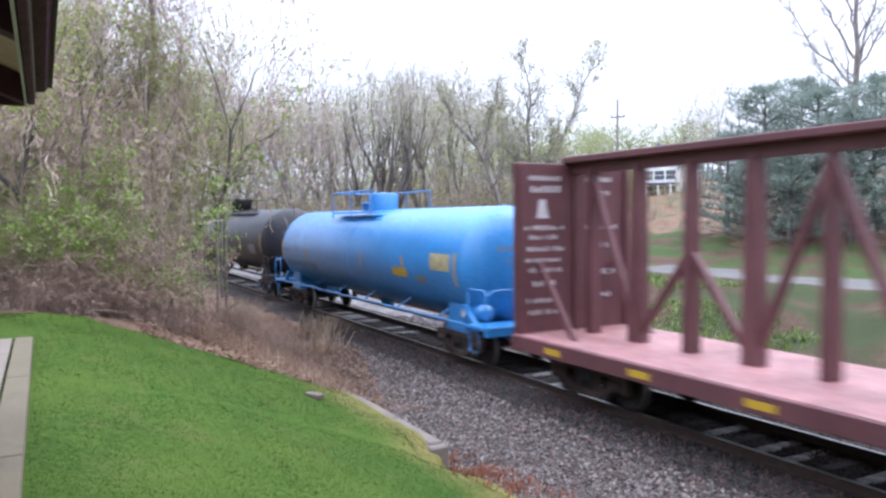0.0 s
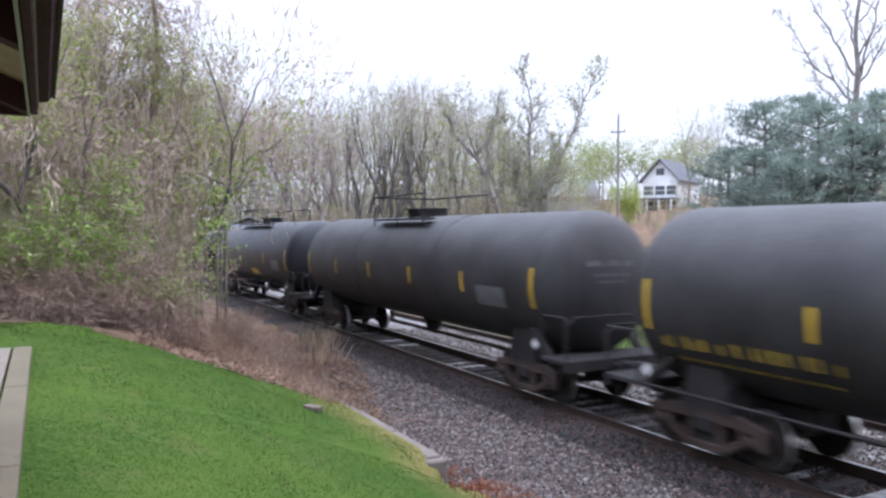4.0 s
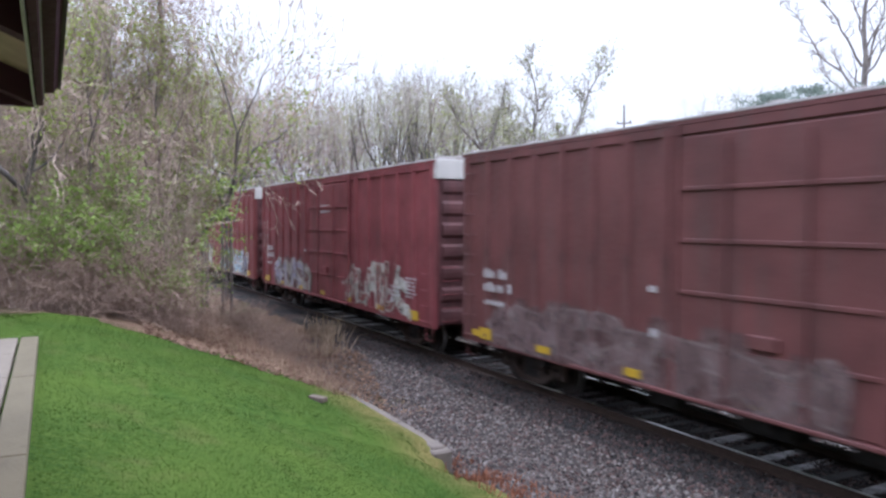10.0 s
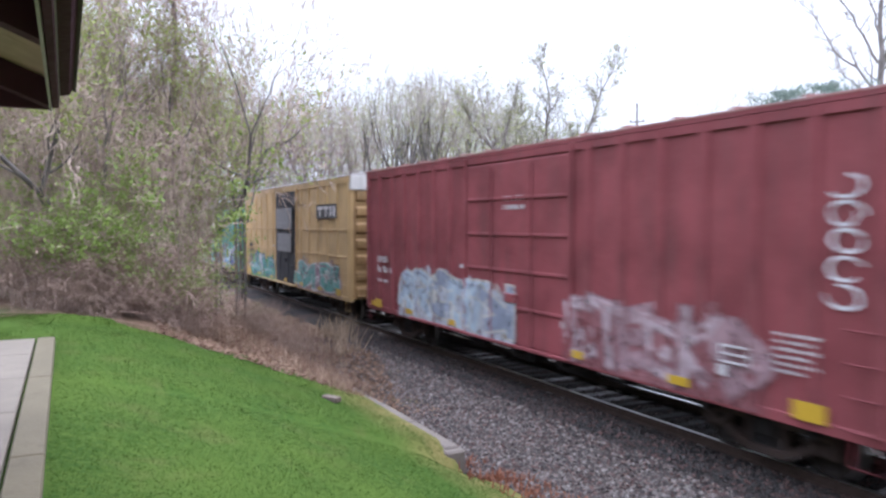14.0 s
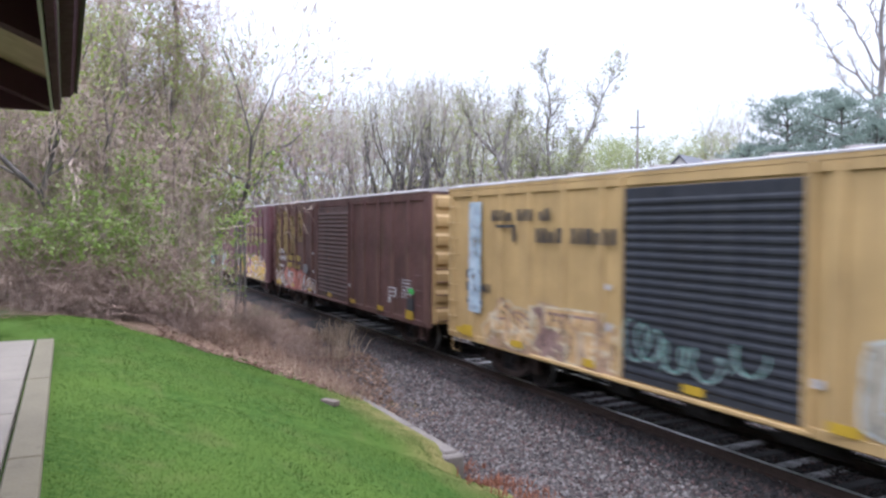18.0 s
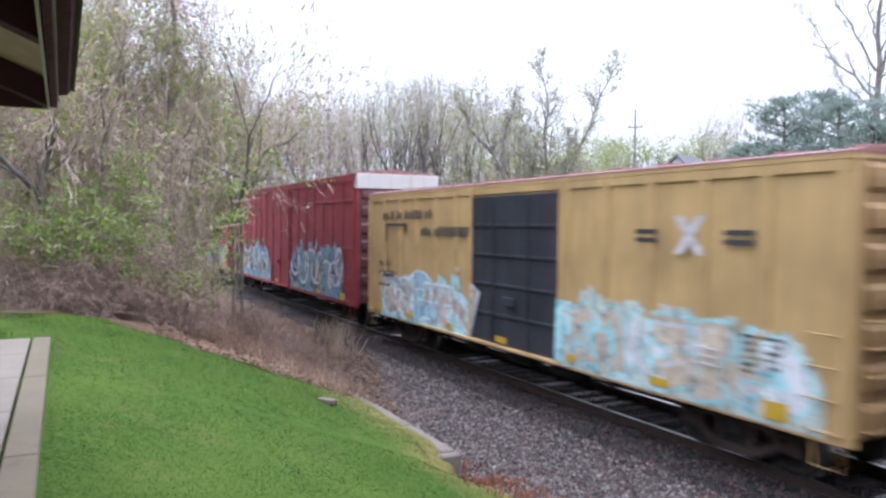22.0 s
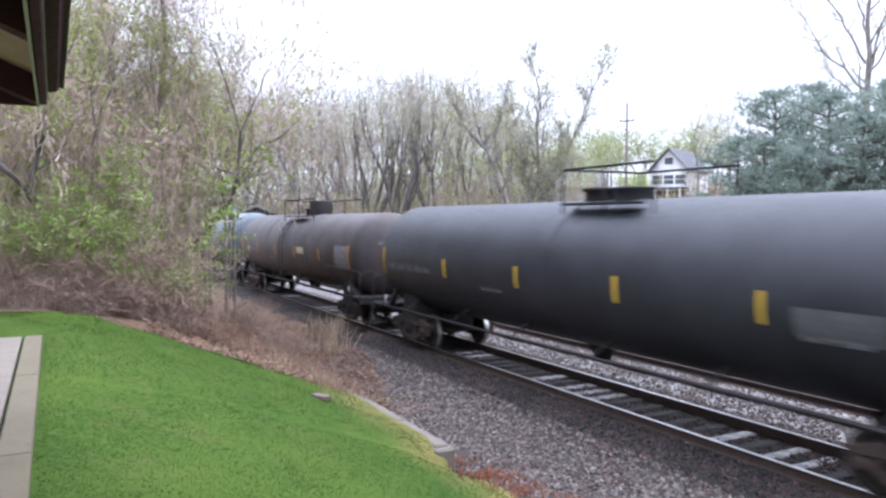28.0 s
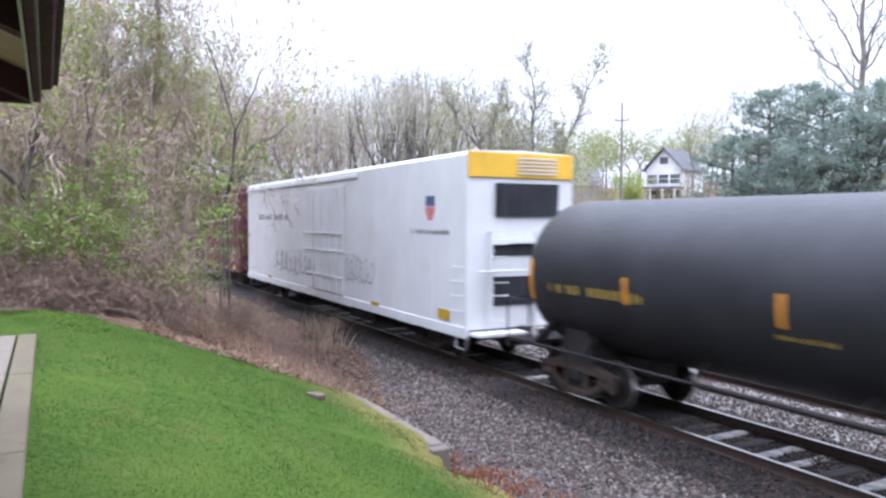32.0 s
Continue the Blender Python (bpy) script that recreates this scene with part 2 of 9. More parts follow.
def mat_litter(name="leaf_litter", tone=1.0, weed=(0.055, 0.085, 0.028)):
    m, nt, b, co = start(name, 0.9, spec=0.15)
    n1, n2 = noise_tex(nt, co, 1.1, 5), noise_tex(nt, co, 14, 6, None, 0.75)
    col = mix_rgb(nt, ramp(nt, n1, 0.35, 0.65), tuple(c * tone for c in (0.095, 0.054, 0.036)), tuple(c * tone for c in (0.165, 0.10, 0.064)))
    col = mix_rgb(nt, ramp(nt, n2, 0.45, 0.7, 0, 0.8), col, tuple(c * tone for c in (0.26, 0.19, 0.13)))
    col = mix_rgb(nt, ramp(nt, noise_tex(nt, co, 0.5, 4), 0.5 if tone == 1 else 0.4, 0.66 if tone == 1 else 0.55, 0, 0.7 if tone == 1 else 0.9), col, weed)
    nt.links.new(col, b.inputs["Base Color"])
    bump(nt, b, n2, 1.0, 0.06)
    return m


def mat_ballast(name, tone, warm):
    m, nt, b, co = start(name, 0.85, spec=0.3)
    v = nt.nodes.new("ShaderNodeTexVoronoi")
    v.inputs["Scale"].default_value = 17
    nt.links.new(co, v.inputs["Vector"])
    cell = nt.nodes.new("ShaderNodeSeparateColor")
    nt.links.new(v.outputs["Color"], cell.inputs[0])
    lo, hi = tuple(tone * c * 0.55 for c in warm), tuple(tone * c * 1.7 for c in warm)
    col = mix_rgb(nt, cell.outputs[0], lo, hi)
    col = mix_rgb(nt, ramp(nt, noise_tex(nt, co, 0.7, 4), 0.45, 0.7, 0, 0.6), col, (0.075, 0.042, 0.032))
    nt.links.new(col, b.inputs["Base Color"])
    bump(nt, b, v.outputs["Distance"], 1.0, 0.05)
    return m


def mat_stone(name, tone):
    m, nt, b, co = start(name, 0.8, spec=0.35)
    g = nt.nodes.new("ShaderNodeNewGeometry").outputs["Random Per Island"]
    col = mix_rgb(nt, math_node(nt, "POWER", g, 2.2), (0.046 * tone, 0.034 * tone, 0.030 * tone), (0.32 * tone, 0.28 * tone, 0.25 * tone))
    col = mix_rgb(nt, ramp(nt, math_node(nt, "FRACT", math_node(nt, "MULTIPLY", g, 7.13), 0.0), 0.6, 0.95, 0, 0.75), col, (0.095, 0.046, 0.037))
    col = mix_rgb(nt, ramp(nt, noise_tex(nt, co, 40, 3), 0.4, 0.7, 0, 0.4), col, (0.04, 0.034, 0.033))
    nt.links.new(col, b.inputs["Base Color"])
    return m


def mat_concrete(name, base):
    m, nt, b, co = start(name, 0.85, spec=0.3)
    col = mix_rgb(nt, ramp(nt, noise_tex(nt, co, 1.3, 6), 0.3, 0.7), tuple(c * 0.82 for c in base), tuple(c * 1.1 for c in base))
    col = mix_rgb(nt, ramp(nt, noise_tex(nt, co, 5, 6, None, 0.7), 0.55, 0.75, 0, 0.55), col, tuple(c * 0.45 for c in base))
    col = mix_rgb(nt, ramp(nt, noise_tex(nt, co, 60, 3), 0.5, 0.8, 0, 0.35), col, tuple(min(1, c * 1.3) for c in base))
    nt.links.new(col, b.inputs["Base Color"])
    bump(nt, b, noise_tex(nt, co, 35, 5), 0.35, 0.01)
    return m


LAWN, LITTER = mat_lawn(), mat_litter()
BANK = mat_litter("weedy_bank", 0.5, (0.035, 0.05, 0.018))
FAR_GRASS = mat_litter("rough_far_grass", 0.55, (0.045, 0.075, 0.02))
BALLAST = mat_ballast("ballast_bed", 0.046, (1.0, 0.82, 0.75))
BALLAST_PALE = mat_ballast("ballast_pale", 0.17, (1.0, 0.97, 0.95))
# Oil stain plus the train's shade, put into the colour near the rails.
BALLAST_OILY_SHADED = mat_ballast("oily_shaded_ballast", 0.011, (1.0, 0.86, 0.8))
STONE = mat_stone("ballast_stone", 0.7)
# Stones of the oily strip, darkened for the train's shade too.
STONE_OILY_SHADED = mat_stone("oily_shaded_stone", 0.13)
CONCRETE = mat_concrete("platform_concrete", (0.135, 0.113, 0.088))
CONCRETE_MOSSY = mat_concrete("mossy_edge_concrete", (0.10, 0.082, 0.05))
CONCRETE_OLD = mat_concrete("old_wall_concrete", (0.12, 0.10, 0.085))
GRAVEL_ROAD = mat_concrete("road_gravel", (0.10, 0.092, 0.086))
RAIL_SIDE = plain("rusty_rail", (0.042, 0.026, 0.02), 0.8, 0.3, 0.25)
RAIL_TOP = plain("polished_rail_head", (0.55, 0.54, 0.53), 0.28, 1.0, 0.08)
TIE_DARK = plain("creosoted_tie", (0.014, 0.012, 0.011), 0.9, 0, 0.35, 5)
TIE_PALE = plain("weathered_pale_tie", (0.22, 0.213, 0.213), 0.85, 0, 0.4, 6)
BROWN_TRIM = paint("dark_brown_trim", (0.082, 0.036, 0.052), 0.75, 0.15, dirt_amount=0.1, spec=0.08)
SOFFIT = plain("tan_soffit_board", (0.42, 0.31, 0.20), 0.75, 0, 0.15, 5)
SHINGLE = plain("brown_shingle", (0.07, 0.055, 0.045), 0.9, 0, 0.3, 12)


def ground_kind(x, y):
    k = np.full(x.shape, 1)
    k[(y > -4.95) & (y < 1.6)] = 2
    k[(y > -4.95) & (y < -2.6 - 0.9 * np.clip((x + 19) / 5, 0, 1) + 0.75 * np.clip((-20 - x) / 4, 0, 1) + 0.25 * np.sin(x * 1.7)) & (x < -14.0 + 0.6 * np.sin(y * 3))] = 1
    # strip that carries the train's shade as well as oil
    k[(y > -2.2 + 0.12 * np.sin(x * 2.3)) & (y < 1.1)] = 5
    k[(y >= 1.6) & (y < 4.6)] = 3
    wob = 0.5 * np.sin(y * 2.1) + 0.35 * np.sin(y * 4.7 + 1)
    k[(y <= -4.95) & (x > -15.2 + wob - 0.25 * np.clip(-8 - y, 0, 4))] = 0
    k[(y <= -4.95) & (y > -5.45 + 0.2 * np.sin(x * 3)) & (x < -14.2)] = 1
    k[(y > 16.2 + 0.5 * np.sin(x * 0.7)) & (y < 24 + 2.0 * np.sin(x * 0.31))] = 7
    k[(y >= 4.6) & (y <= 13.4)] = 6
    k[(y > 13.4) & (y <= 16.2 + 0.5 * np.sin(x * 0.7))] = 4
    k[(x < -62) & ((y > 6) | (y < -4.95))] = 1
    return k


xs = np.concatenate([np.geomspace(-1500, -70, 16)[:-1], np.linspace(-70, -30, 50)[:-1], np.linspace(-30, 6, 170)[:-1], np.geomspace(6, 1500, 28)])
ys = np.concatenate([-np.geomspace(10.4, 1500, 26)[::-1][:-1], np.linspace(-10.4, -5.5, 26)[:-1], [-5.45, -5.3, -5.12, -4.95, -4.8], np.linspace(-4.6, 6, 44)[:-1], np.linspace(6, 30, 40)[:-1], np.geomspace(30, 1500, 24)])
ground = tagged(new("ground", grid_mesh("ground", xs, ys, [LAWN, LITTER, BALLAST, BALLAST_PALE, GRAVEL_ROAD, BALLAST_OILY_SHADED, BANK, FAR_GRASS], ground_kind)), "green lawn sloping to a ballasted track bed and a leaf-strewn far bank", "ground", kind="structure")


def scatter_stones(name, n, box, size, seed, drop=None, mat=None):
    """Crushed stones, each a small lopsided eight-sided lump."""
    rng = np.random.default_rng(seed)
    x0, x1, y0, y1 = box
    u = rng.random(n)
    x = x1 + (x0 - x1) * u ** 1.35
    y = y0 + (y1 - y0) * rng.random(n)
    if drop is not None:
        keep = ~drop(x, y)
        x, y = x[keep], y[keep]
        n = len(x)
    r = size * rng.uniform(0.55, 1.25, n)
    base = np.array([(1, 0, 0), (-1, 0, 0), (0, 1, 0), (0, -1, 0), (0, 0, 1), (0, 0, -1)], float)
    v = base[None] * rng.uniform(0.6, 1.3, (n, 6, 1)) + rng.normal(0, 0.18, (n, 6, 3))
    a = rng.uniform(0, 2 * np.pi, (n, 3))
    ca, sa, cb, sb = np.cos(a[:, 0]), np.sin(a[:, 0]), np.cos(a[:, 1]), np.sin(a[:, 1])
    vx = v[..., 0] * ca[:, None] - v[..., 1] * sa[:, None]
    vy = v[..., 0] * sa[:, None] + v[..., 1] * ca[:, None]
    vz = v[..., 2]
    v = np.stack([vx, vy * cb[:, None] - vz * sb[:, None], (vy * sb[:, None] + vz * cb[:, None]) * 0.8], -1)
    v = v * r[:, None, None] + np.stack([x, y, ground_z(x, y) + r * 0.25], -1)[:, None]
    tri = np.array([(0, 2, 4), (2, 1, 4), (1, 3, 4), (3, 0, 4), (2, 0, 5), (1, 2, 5), (3, 1, 5), (0, 3, 5)])
    f = (np.arange(n)[:, None, None] * 6 + tri[None]).reshape(-1, 3)
    return tagged(new(name, raw_mesh(name, v.reshape(-1, 3), f, mat or STONE)), "grey and brownish crushed stone ballast beside the rails", "ballast", kind="stuff")


scatter_stones("ballast_stones", 25000, (-24, -5.5, -4.95, -2.0), 0.036, 3)
scatter_stones("ballast_stones", 8500, (-24, -4.5, -2.3, -0.9), 0.036, 6, None, STONE_OILY_SHADED)
scatter_stones("ballast_stones", 8000, (-24, -4.0, -0.62, 0.62), 0.034, 4, None, STONE_OILY_SHADED)
scatter_stones("ballast_stones", 13000, (-26, -5.5, 0.95, 4.6), 0.036, 5)

# rails: head, web and foot
track_parent = tagged(new("railway_track"), "rusty steel rails with polished heads on wooden ties in ballast", "railway track", kind="structure")
rail_prof = [(-0.07, -0.172), (0.07, -0.172), (0.07, -0.16), (0.012, -0.14), (0.012, -0.045), (0.036, -0.03), (0.036, -0.006), (-0.036, -0.006), (-0.036, -0.03), (-0.012, -0.045), (-0.012, -0.14), (-0.07, -0.16)]
for side in (-1, 1):
    y = side * 0.7525
    rail = part("rail", Geo().prism([(y + a, b) for a, b in rail_prof], -900, 800), RAIL_SIDE, track_parent)
    part("rail_head", Geo().box(-900, 800, y - 0.03, y + 0.03, -0.006, 0.001), RAIL_TOP, rail, "polished running surface")
# loose rails lying on the far ballast
for k, y in enumerate((2.62, 3.72)):
    g = Geo()
    for i in range(14):
        x = -60 + i * 6.0
        g.prism([(y + 0.02 * math.sin(i) + a, b - 0.06) for a, b in rail_prof], x, x + 6.0)
    tagged(part("loose_rail", g, RAIL_SIDE), "rusty spare rail lying along the far ballast", "rail", "spare rails")
tie_mesh = [Geo().box(-0.115, 0.115, -1.3, 1.3, -0.35, -0.172, 0.02).mesh("tie", m) for m in (TIE_DARK, TIE_PALE)]
rng = random.Random(11)
for i in range(120):
    x = -4.23 - i * 0.547
    pale = i in (4, 6, 7, 9) or (i > 10 and rng.random() < 0.24)
    part("tie", tie_mesh[1 if pale else 0], None, track_parent, at=pose(x + rng.uniform(-0.03, 0.03), rng.uniform(-0.04, 0.04), rng.uniform(-0.004, 0.012), 0, 0, rng.uniform(-1.5, 1.5)))
g = Geo()
for i in range(1500):
    x = -900 + i * 1.1
    if not -68.5 < x < -3.5:
        g.box(x - 0.11, x + 0.11, -1.3, 1.3, -0.35, -0.172)
tagged(part("distant_ties", g, TIE_DARK, track_parent), kind="stuff")

# low concrete wall between lawn and ballast, its end broken off
wall = thing("retaining_wall", "low weathered concrete wall edging the lawn, broken at its end", "retaining wall")
for i in range(4):
    x1 = -9.9 - i * 1.55
    part("wall_block", Geo().box(x1 - 1.535, x1, -5.22, -4.98, -0.62, 0.2 - 0.015 * (i % 2) + 0.02 * math.sin(i * 2.0), 0.025), CONCRETE_OLD, wall)
part("wall_end_post", Geo().box(-10.02, -9.78, -5.27, -4.93, -0.62, 0.16, 0.03), CONCRETE_OLD, wall)
brick = tagged(part("brick", Geo().box(-0.16, 0.16, -0.07, 0.07, -0.035, 0.05, 0.012), plain("dark_brick", (0.10, 0.075, 0.06), 0.9, 0, 0.25, 20), at=pose(-11.55, -6.45, float(ground_z(-11.55, -6.45)) + 0.03, 0, 0, 28)), "dark loose brick lying in the grass", "brick")

# platform: an edge strip and paving slabs with open joints
plat = tagged(new("platform"), "worn concrete station platform with a jointed edge strip beside the lawn", "platform", kind="structure")
edge_x = [-11.96, -8.9, -5.9, -2.9, 0.1, 3.1, 6.1]
for a, b in zip(edge_x[:-1], edge_x[1:]):
    part("edge_slab", Geo().box(a + 0.006, b - 0.006, -10.62, -10.4, 1.45, 1.95, 0.012), CONCRETE_MOSSY, plat)
slab_x = [-11.96, -10.55, -8.95, -7.35, -5.75, -4.15, -2.55, -0.95, 0.65, 2.25, 3.85, 6.1]
for a, b in zip(slab_x[:-1], slab_x[1:]):
    for y1, y0 in ((-10.65, -12.2), (-12.22, -13.8)):
        part("paving_slab", Geo().box(a + 0.006, b - 0.006, y0, y1, 1.45, 1.945, 0.01), CONCRETE, plat)

# station canopy: fascia, gutter, rafters and tan soffit boards
can = thing("station_canopy", "dark brown station canopy with exposed rafters and tan soffit", "canopy")
EX, EY, EZ = -6.55, -10.27, 4.45
pitch = 0.42
part("fascia", Geo().box(EX, 6.0, EY - 0.05, EY, EZ, EZ + 0.2, 0.008), BROWN_TRIM, can)
part("gutter", Geo().prism([(EY, EZ + 0.1), (EY + 0.07, EZ + 0.11), (EY + 0.1, EZ + 0.16), (EY + 0.1, EZ + 0.27), (EY + 0.085, EZ + 0.27), (EY + 0.08, EZ + 0.17), (EY, EZ + 0.13)], EX - 0.02, 6.0), BROWN_TRIM, can, "dark metal gutter with a pale lip")
part("drip_edge", Geo().box(EX, 6.0, EY, EY + 0.008, EZ + 0.05, EZ + 0.06), plain("pale_metal_edge", (0.42, 0.36, 0.41), 0.6), can, "pale metal drip edge")
part("gutter_lip", Geo().box(EX - 0.02, 6.0, EY - 0.066, EY - 0.052, EZ - 0.02, EZ + 0.1), plain("pale_drip_edge", (0.42, 0.40, 0.38), 0.5), can)


def along(y, z):
    return (EY - y, EZ + z + pitch * y)


for i, x in enumerate([EX + 0.1 + 2.3 * k for k in range(6)]):
    wdt = 0.1 if i == 0 else 0.075
    part("rafter", Geo().prism([along(0.07, -0.04), along(0.07, 0.16), along(4.2, 0.16), along(4.2, -0.04)], x - wdt, x + wdt), BROWN_TRIM, can)
for k in range(11):
    for j in range(6):
        y0 = 0.07 + j * 0.688
        part("soffit_board", Geo().prism([along(y0 + 0.006, 0.165), along(y0 + 0.006, 0.19), along(y0 + 0.684, 0.19), along(y0 + 0.684, 0.165)], EX + 0.02 + k * 1.1, EX + 1.115 + k * 1.1), SOFFIT, can)
part("end_board", Geo().box(EX - 0.05, EX - 0.005, EY - 4.2, EY - 0.052, EZ - 0.01, EZ + 0.3, 0.008), BROWN_TRIM, can, "level dark board closing the end of the eave")
part("roof_deck", Geo().prism([along(-0.12, 0.2), along(-0.12, 0.25), along(4.3, 0.25), along(4.3, 0.2)], EX - 0.12, 6.1), SHINGLE, can)
for x in (-5.2, -1.0, 3.4):
    part("post", Geo().box(x - 0.09, x + 0.09, -13.0, -12.82, 1.94, EZ + pitch * 2.6 - 0.02, 0.01), BROWN_TRIM, can)
part("post_beam", Geo().box(-6.3, 5.6, -12.99, -12.83, EZ + pitch * 2.58 - 0.3, EZ + pitch * 2.58 - 0.02, 0.01), BROWN_TRIM, can)
# Unseen wall, added tall and long to keep low sky off the train.
tagged(part("sky_block_wall", Geo().box(-5.0, 22, -15.0, -14.5, 1.9, 7.4), plain("unseen_wall_brick", (0.22, 0.10, 0.07), 0.85, 0, 0.2, 6)), "plain unseen wall added behind the platform to block low sky", "wall", kind="structure")



# ---- plants ----
def mat_bark(name, a, b_):
    m, nt, b, co = start(name, 0.9, spec=0.2)
    col = mix_rgb(nt, ramp(nt, noise_tex(nt, co, 5, 5, (1, 1, 0.25)), 0.35, 0.65), a, b_)
    nt.links.new(col, b.inputs["Base Color"])
    return m


def mat_leaf(name, a, b_, rough=0.6, spec=0.3):
    m, nt, b, co = start(name, rough, spec=spec)
    g = nt.nodes.new("ShaderNodeNewGeometry").outputs["Random Per Island"]
    col = mix_rgb(nt, g, a, b_)
    col = mix_rgb(nt, ramp(nt, noise_tex(nt, co, 0.6, 3), 0.35, 0.65, 0, 0.5), col, tuple(c * 0.62 for c in a))
    nt.links.new(col, b.inputs["Base Color"])
    tr = nt.nodes.new("ShaderNodeBsdfTranslucent")
    nt.links.new(col, tr.inputs["Color"])
    mx = nt.nodes.new("ShaderNodeMixShader")
    mx.inputs[0].default_value = 0.45
    nt.links.new(b.outputs[0], mx.inputs[1])
    nt.links.new(tr.outputs[0], mx.inputs[2])
    nt.links.new(mx.outputs[0], nt.nodes["Material Output"].inputs["Surface"])
    return m


BARK_GREY = mat_bark("grey_bark", (0.15, 0.13, 0.12), (0.27, 0.24, 0.22))
BARK_DARK = mat_bark("dark_bark", (0.085, 0.075, 0.07), (0.16, 0.14, 0.13))
TWIG = mat_bark("grey_brown_twigs", (0.24, 0.176, 0.139), (0.46, 0.362, 0.297))
TWIG_BROWN = mat_bark("brown_bramble_canes", (0.15, 0.098, 0.076), (0.31, 0.225, 0.175))
TWIG_MAUVE = mat_bark("mauve_grey_twigs", (0.20, 0.15, 0.135), (0.36, 0.285, 0.255))
VINE = mat_bark("tan_vines", (0.25, 0.178, 0.145), (0.44, 0.345, 0.285))
TWIG_FAR = mat_bark("pale_far_twigs", (0.27, 0.24, 0.21), (0.42, 0.385, 0.345))
LEAF_SPRING = mat_leaf("spring_leaves", (0.15, 0.215, 0.045), (0.29, 0.37, 0.10))
LEAF_DULL = mat_leaf("dull_green_leaves", (0.10, 0.15, 0.04), (0.22, 0.28, 0.09))
LEAF_DULL2 = mat_leaf("young_olive_leaves", (0.23, 0.28, 0.07), (0.39, 0.44, 0.14))
LEAF_BUD = mat_leaf("yellow_green_buds", (0.25, 0.28, 0.10), (0.42, 0.44, 0.18))
LEAF_RED = mat_leaf("reddish_buds", (0.22, 0.16, 0.14), (0.34, 0.26, 0.22))
NEEDLE = mat_leaf("blue_green_needles", (0.15, 0.195, 0.16), (0.29, 0.35, 0.295), 0.6)
LEAF_HAZE = mat_leaf("pale_spring_foliage", (0.24, 0.28, 0.12), (0.40, 0.43, 0.20))
LEAF_MIX = mat_leaf("olive_brown_buds", (0.20, 0.205, 0.095), (0.34, 0.335, 0.155))
RUST_WEED = mat_leaf("rust_red_weeds", (0.16, 0.06, 0.035), (0.30, 0.13, 0.075), 0.8)
DEAD_LEAF = mat_leaf("dead_brown_leaves", (0.12, 0.068, 0.045), (0.28, 0.185, 0.125), 0.85)
STRAW = mat_leaf("dry_straw", (0.25, 0.18, 0.12), (0.46, 0.35, 0.25), 0.8)
STEM_RED = mat_leaf("dry_reddish_stems", (0.17, 0.10, 0.07), (0.33, 0.22, 0.16), 0.8)
BLADE = mat_leaf("grass_blades", (0.026, 0.053, 0.008), (0.05, 0.085, 0.014), 0.8, 0.06)


def tubes(segs, sides):
    """segs: rows of x0 y0 z0 x1 y1 z1 r0 r1. Vertices and faces of open tapered tubes."""
    s = np.asarray(segs, float)
    if not len(s):
        return np.zeros((0, 3)), np.zeros((0, 4), int)
    p0, p1 = s[:, 0:3], s[:, 3:6]
    d = p1 - p0
    d /= np.linalg.norm(d, axis=1, keepdims=True) + 1e-9
    ref = np.where(np.abs(d[:, 2:3]) < 0.9, np.array([[0, 0, 1.0]]), np.array([[1.0, 0, 0]]))
    a = np.cross(d, ref)
    a /= np.linalg.norm(a, axis=1, keepdims=True) + 1e-9
    b = np.cross(d, a)
    if sides == 1:
        w = a * np.cos(s[:, 0:1] * 9.0) + b * np.sin(s[:, 0:1] * 9.0)
        v = np.stack([p0 - w * s[:, 6:7], p0 + w * s[:, 6:7], p1 + w * s[:, 7:8], p1 - w * s[:, 7:8]], 1)
        return v.reshape(-1, 3), np.arange(len(s) * 4).reshape(-1, 4)
    t = 2 * np.pi * np.arange(sides) / sides
    ring = a[:, None] * np.cos(t)[None, :, None] + b[:, None] * np.sin(t)[None, :, None]
    v = np.concatenate([p0[:, None] + ring * s[:, 6, None, None], p1[:, None] + ring * s[:, 7, None, None]], 1)
    j = np.arange(sides)
    f = np.stack([j, (j + 1) % sides, sides + (j + 1) % sides, sides + j], 1)
    F = (np.arange(len(s))[:, None, None] * 2 * sides + f[None]).reshape(-1, 4)
    return v.reshape(-1, 3), F


def wood_mesh(name, segs, mat):
    """segs: dict of side count to segment rows; thick ones take the first material, thin ones the last."""
    V, F, I, n = [], [], [], 0
    mats = mat if isinstance(mat, (list, tuple)) else [mat]
    for k, rows in segs.items():
        v, f = tubes(rows, k)
        V.append(v)
        F.append(f + n)
        I.append(np.full(len(f), 0 if not V[1:] else len(mats) - 1))
        n += len(v)
    return raw_mesh(name, np.concatenate(V), np.concatenate(F), mats, np.concatenate(I), True)


def leaf_mesh(name, pts, size, mat, rng, per=3, spread=0.15, droop=0.0, narrow=0.55):
    """Small diamond leaves round each point."""
    pts = np.repeat(np.asarray(pts, float), per, 0)
    n = len(pts)
    pts = pts + rng.normal(0, spread, (n, 3))
    a = rng.normal(0, 1, (n, 3))
    a[:, 2] -= droop
    a /= np.linalg.norm(a, axis=1, keepdims=True)
    b = np.cross(a, rng.normal(0, 1, (n, 3)))
    b /= np.linalg.norm(b, axis=1, keepdims=True) + 1e-9
    L = size * rng.uniform(0.6, 1.35, (n, 1))
    v = np.stack([pts, pts + a * L * 0.5 + b * L * narrow * 0.5, pts + a * L, pts + a * L * 0.5 - b * L * narrow * 0.5], 1)
    return raw_mesh(name, v.reshape(-1, 3), np.arange(n * 4).reshape(-1, 4), mat)


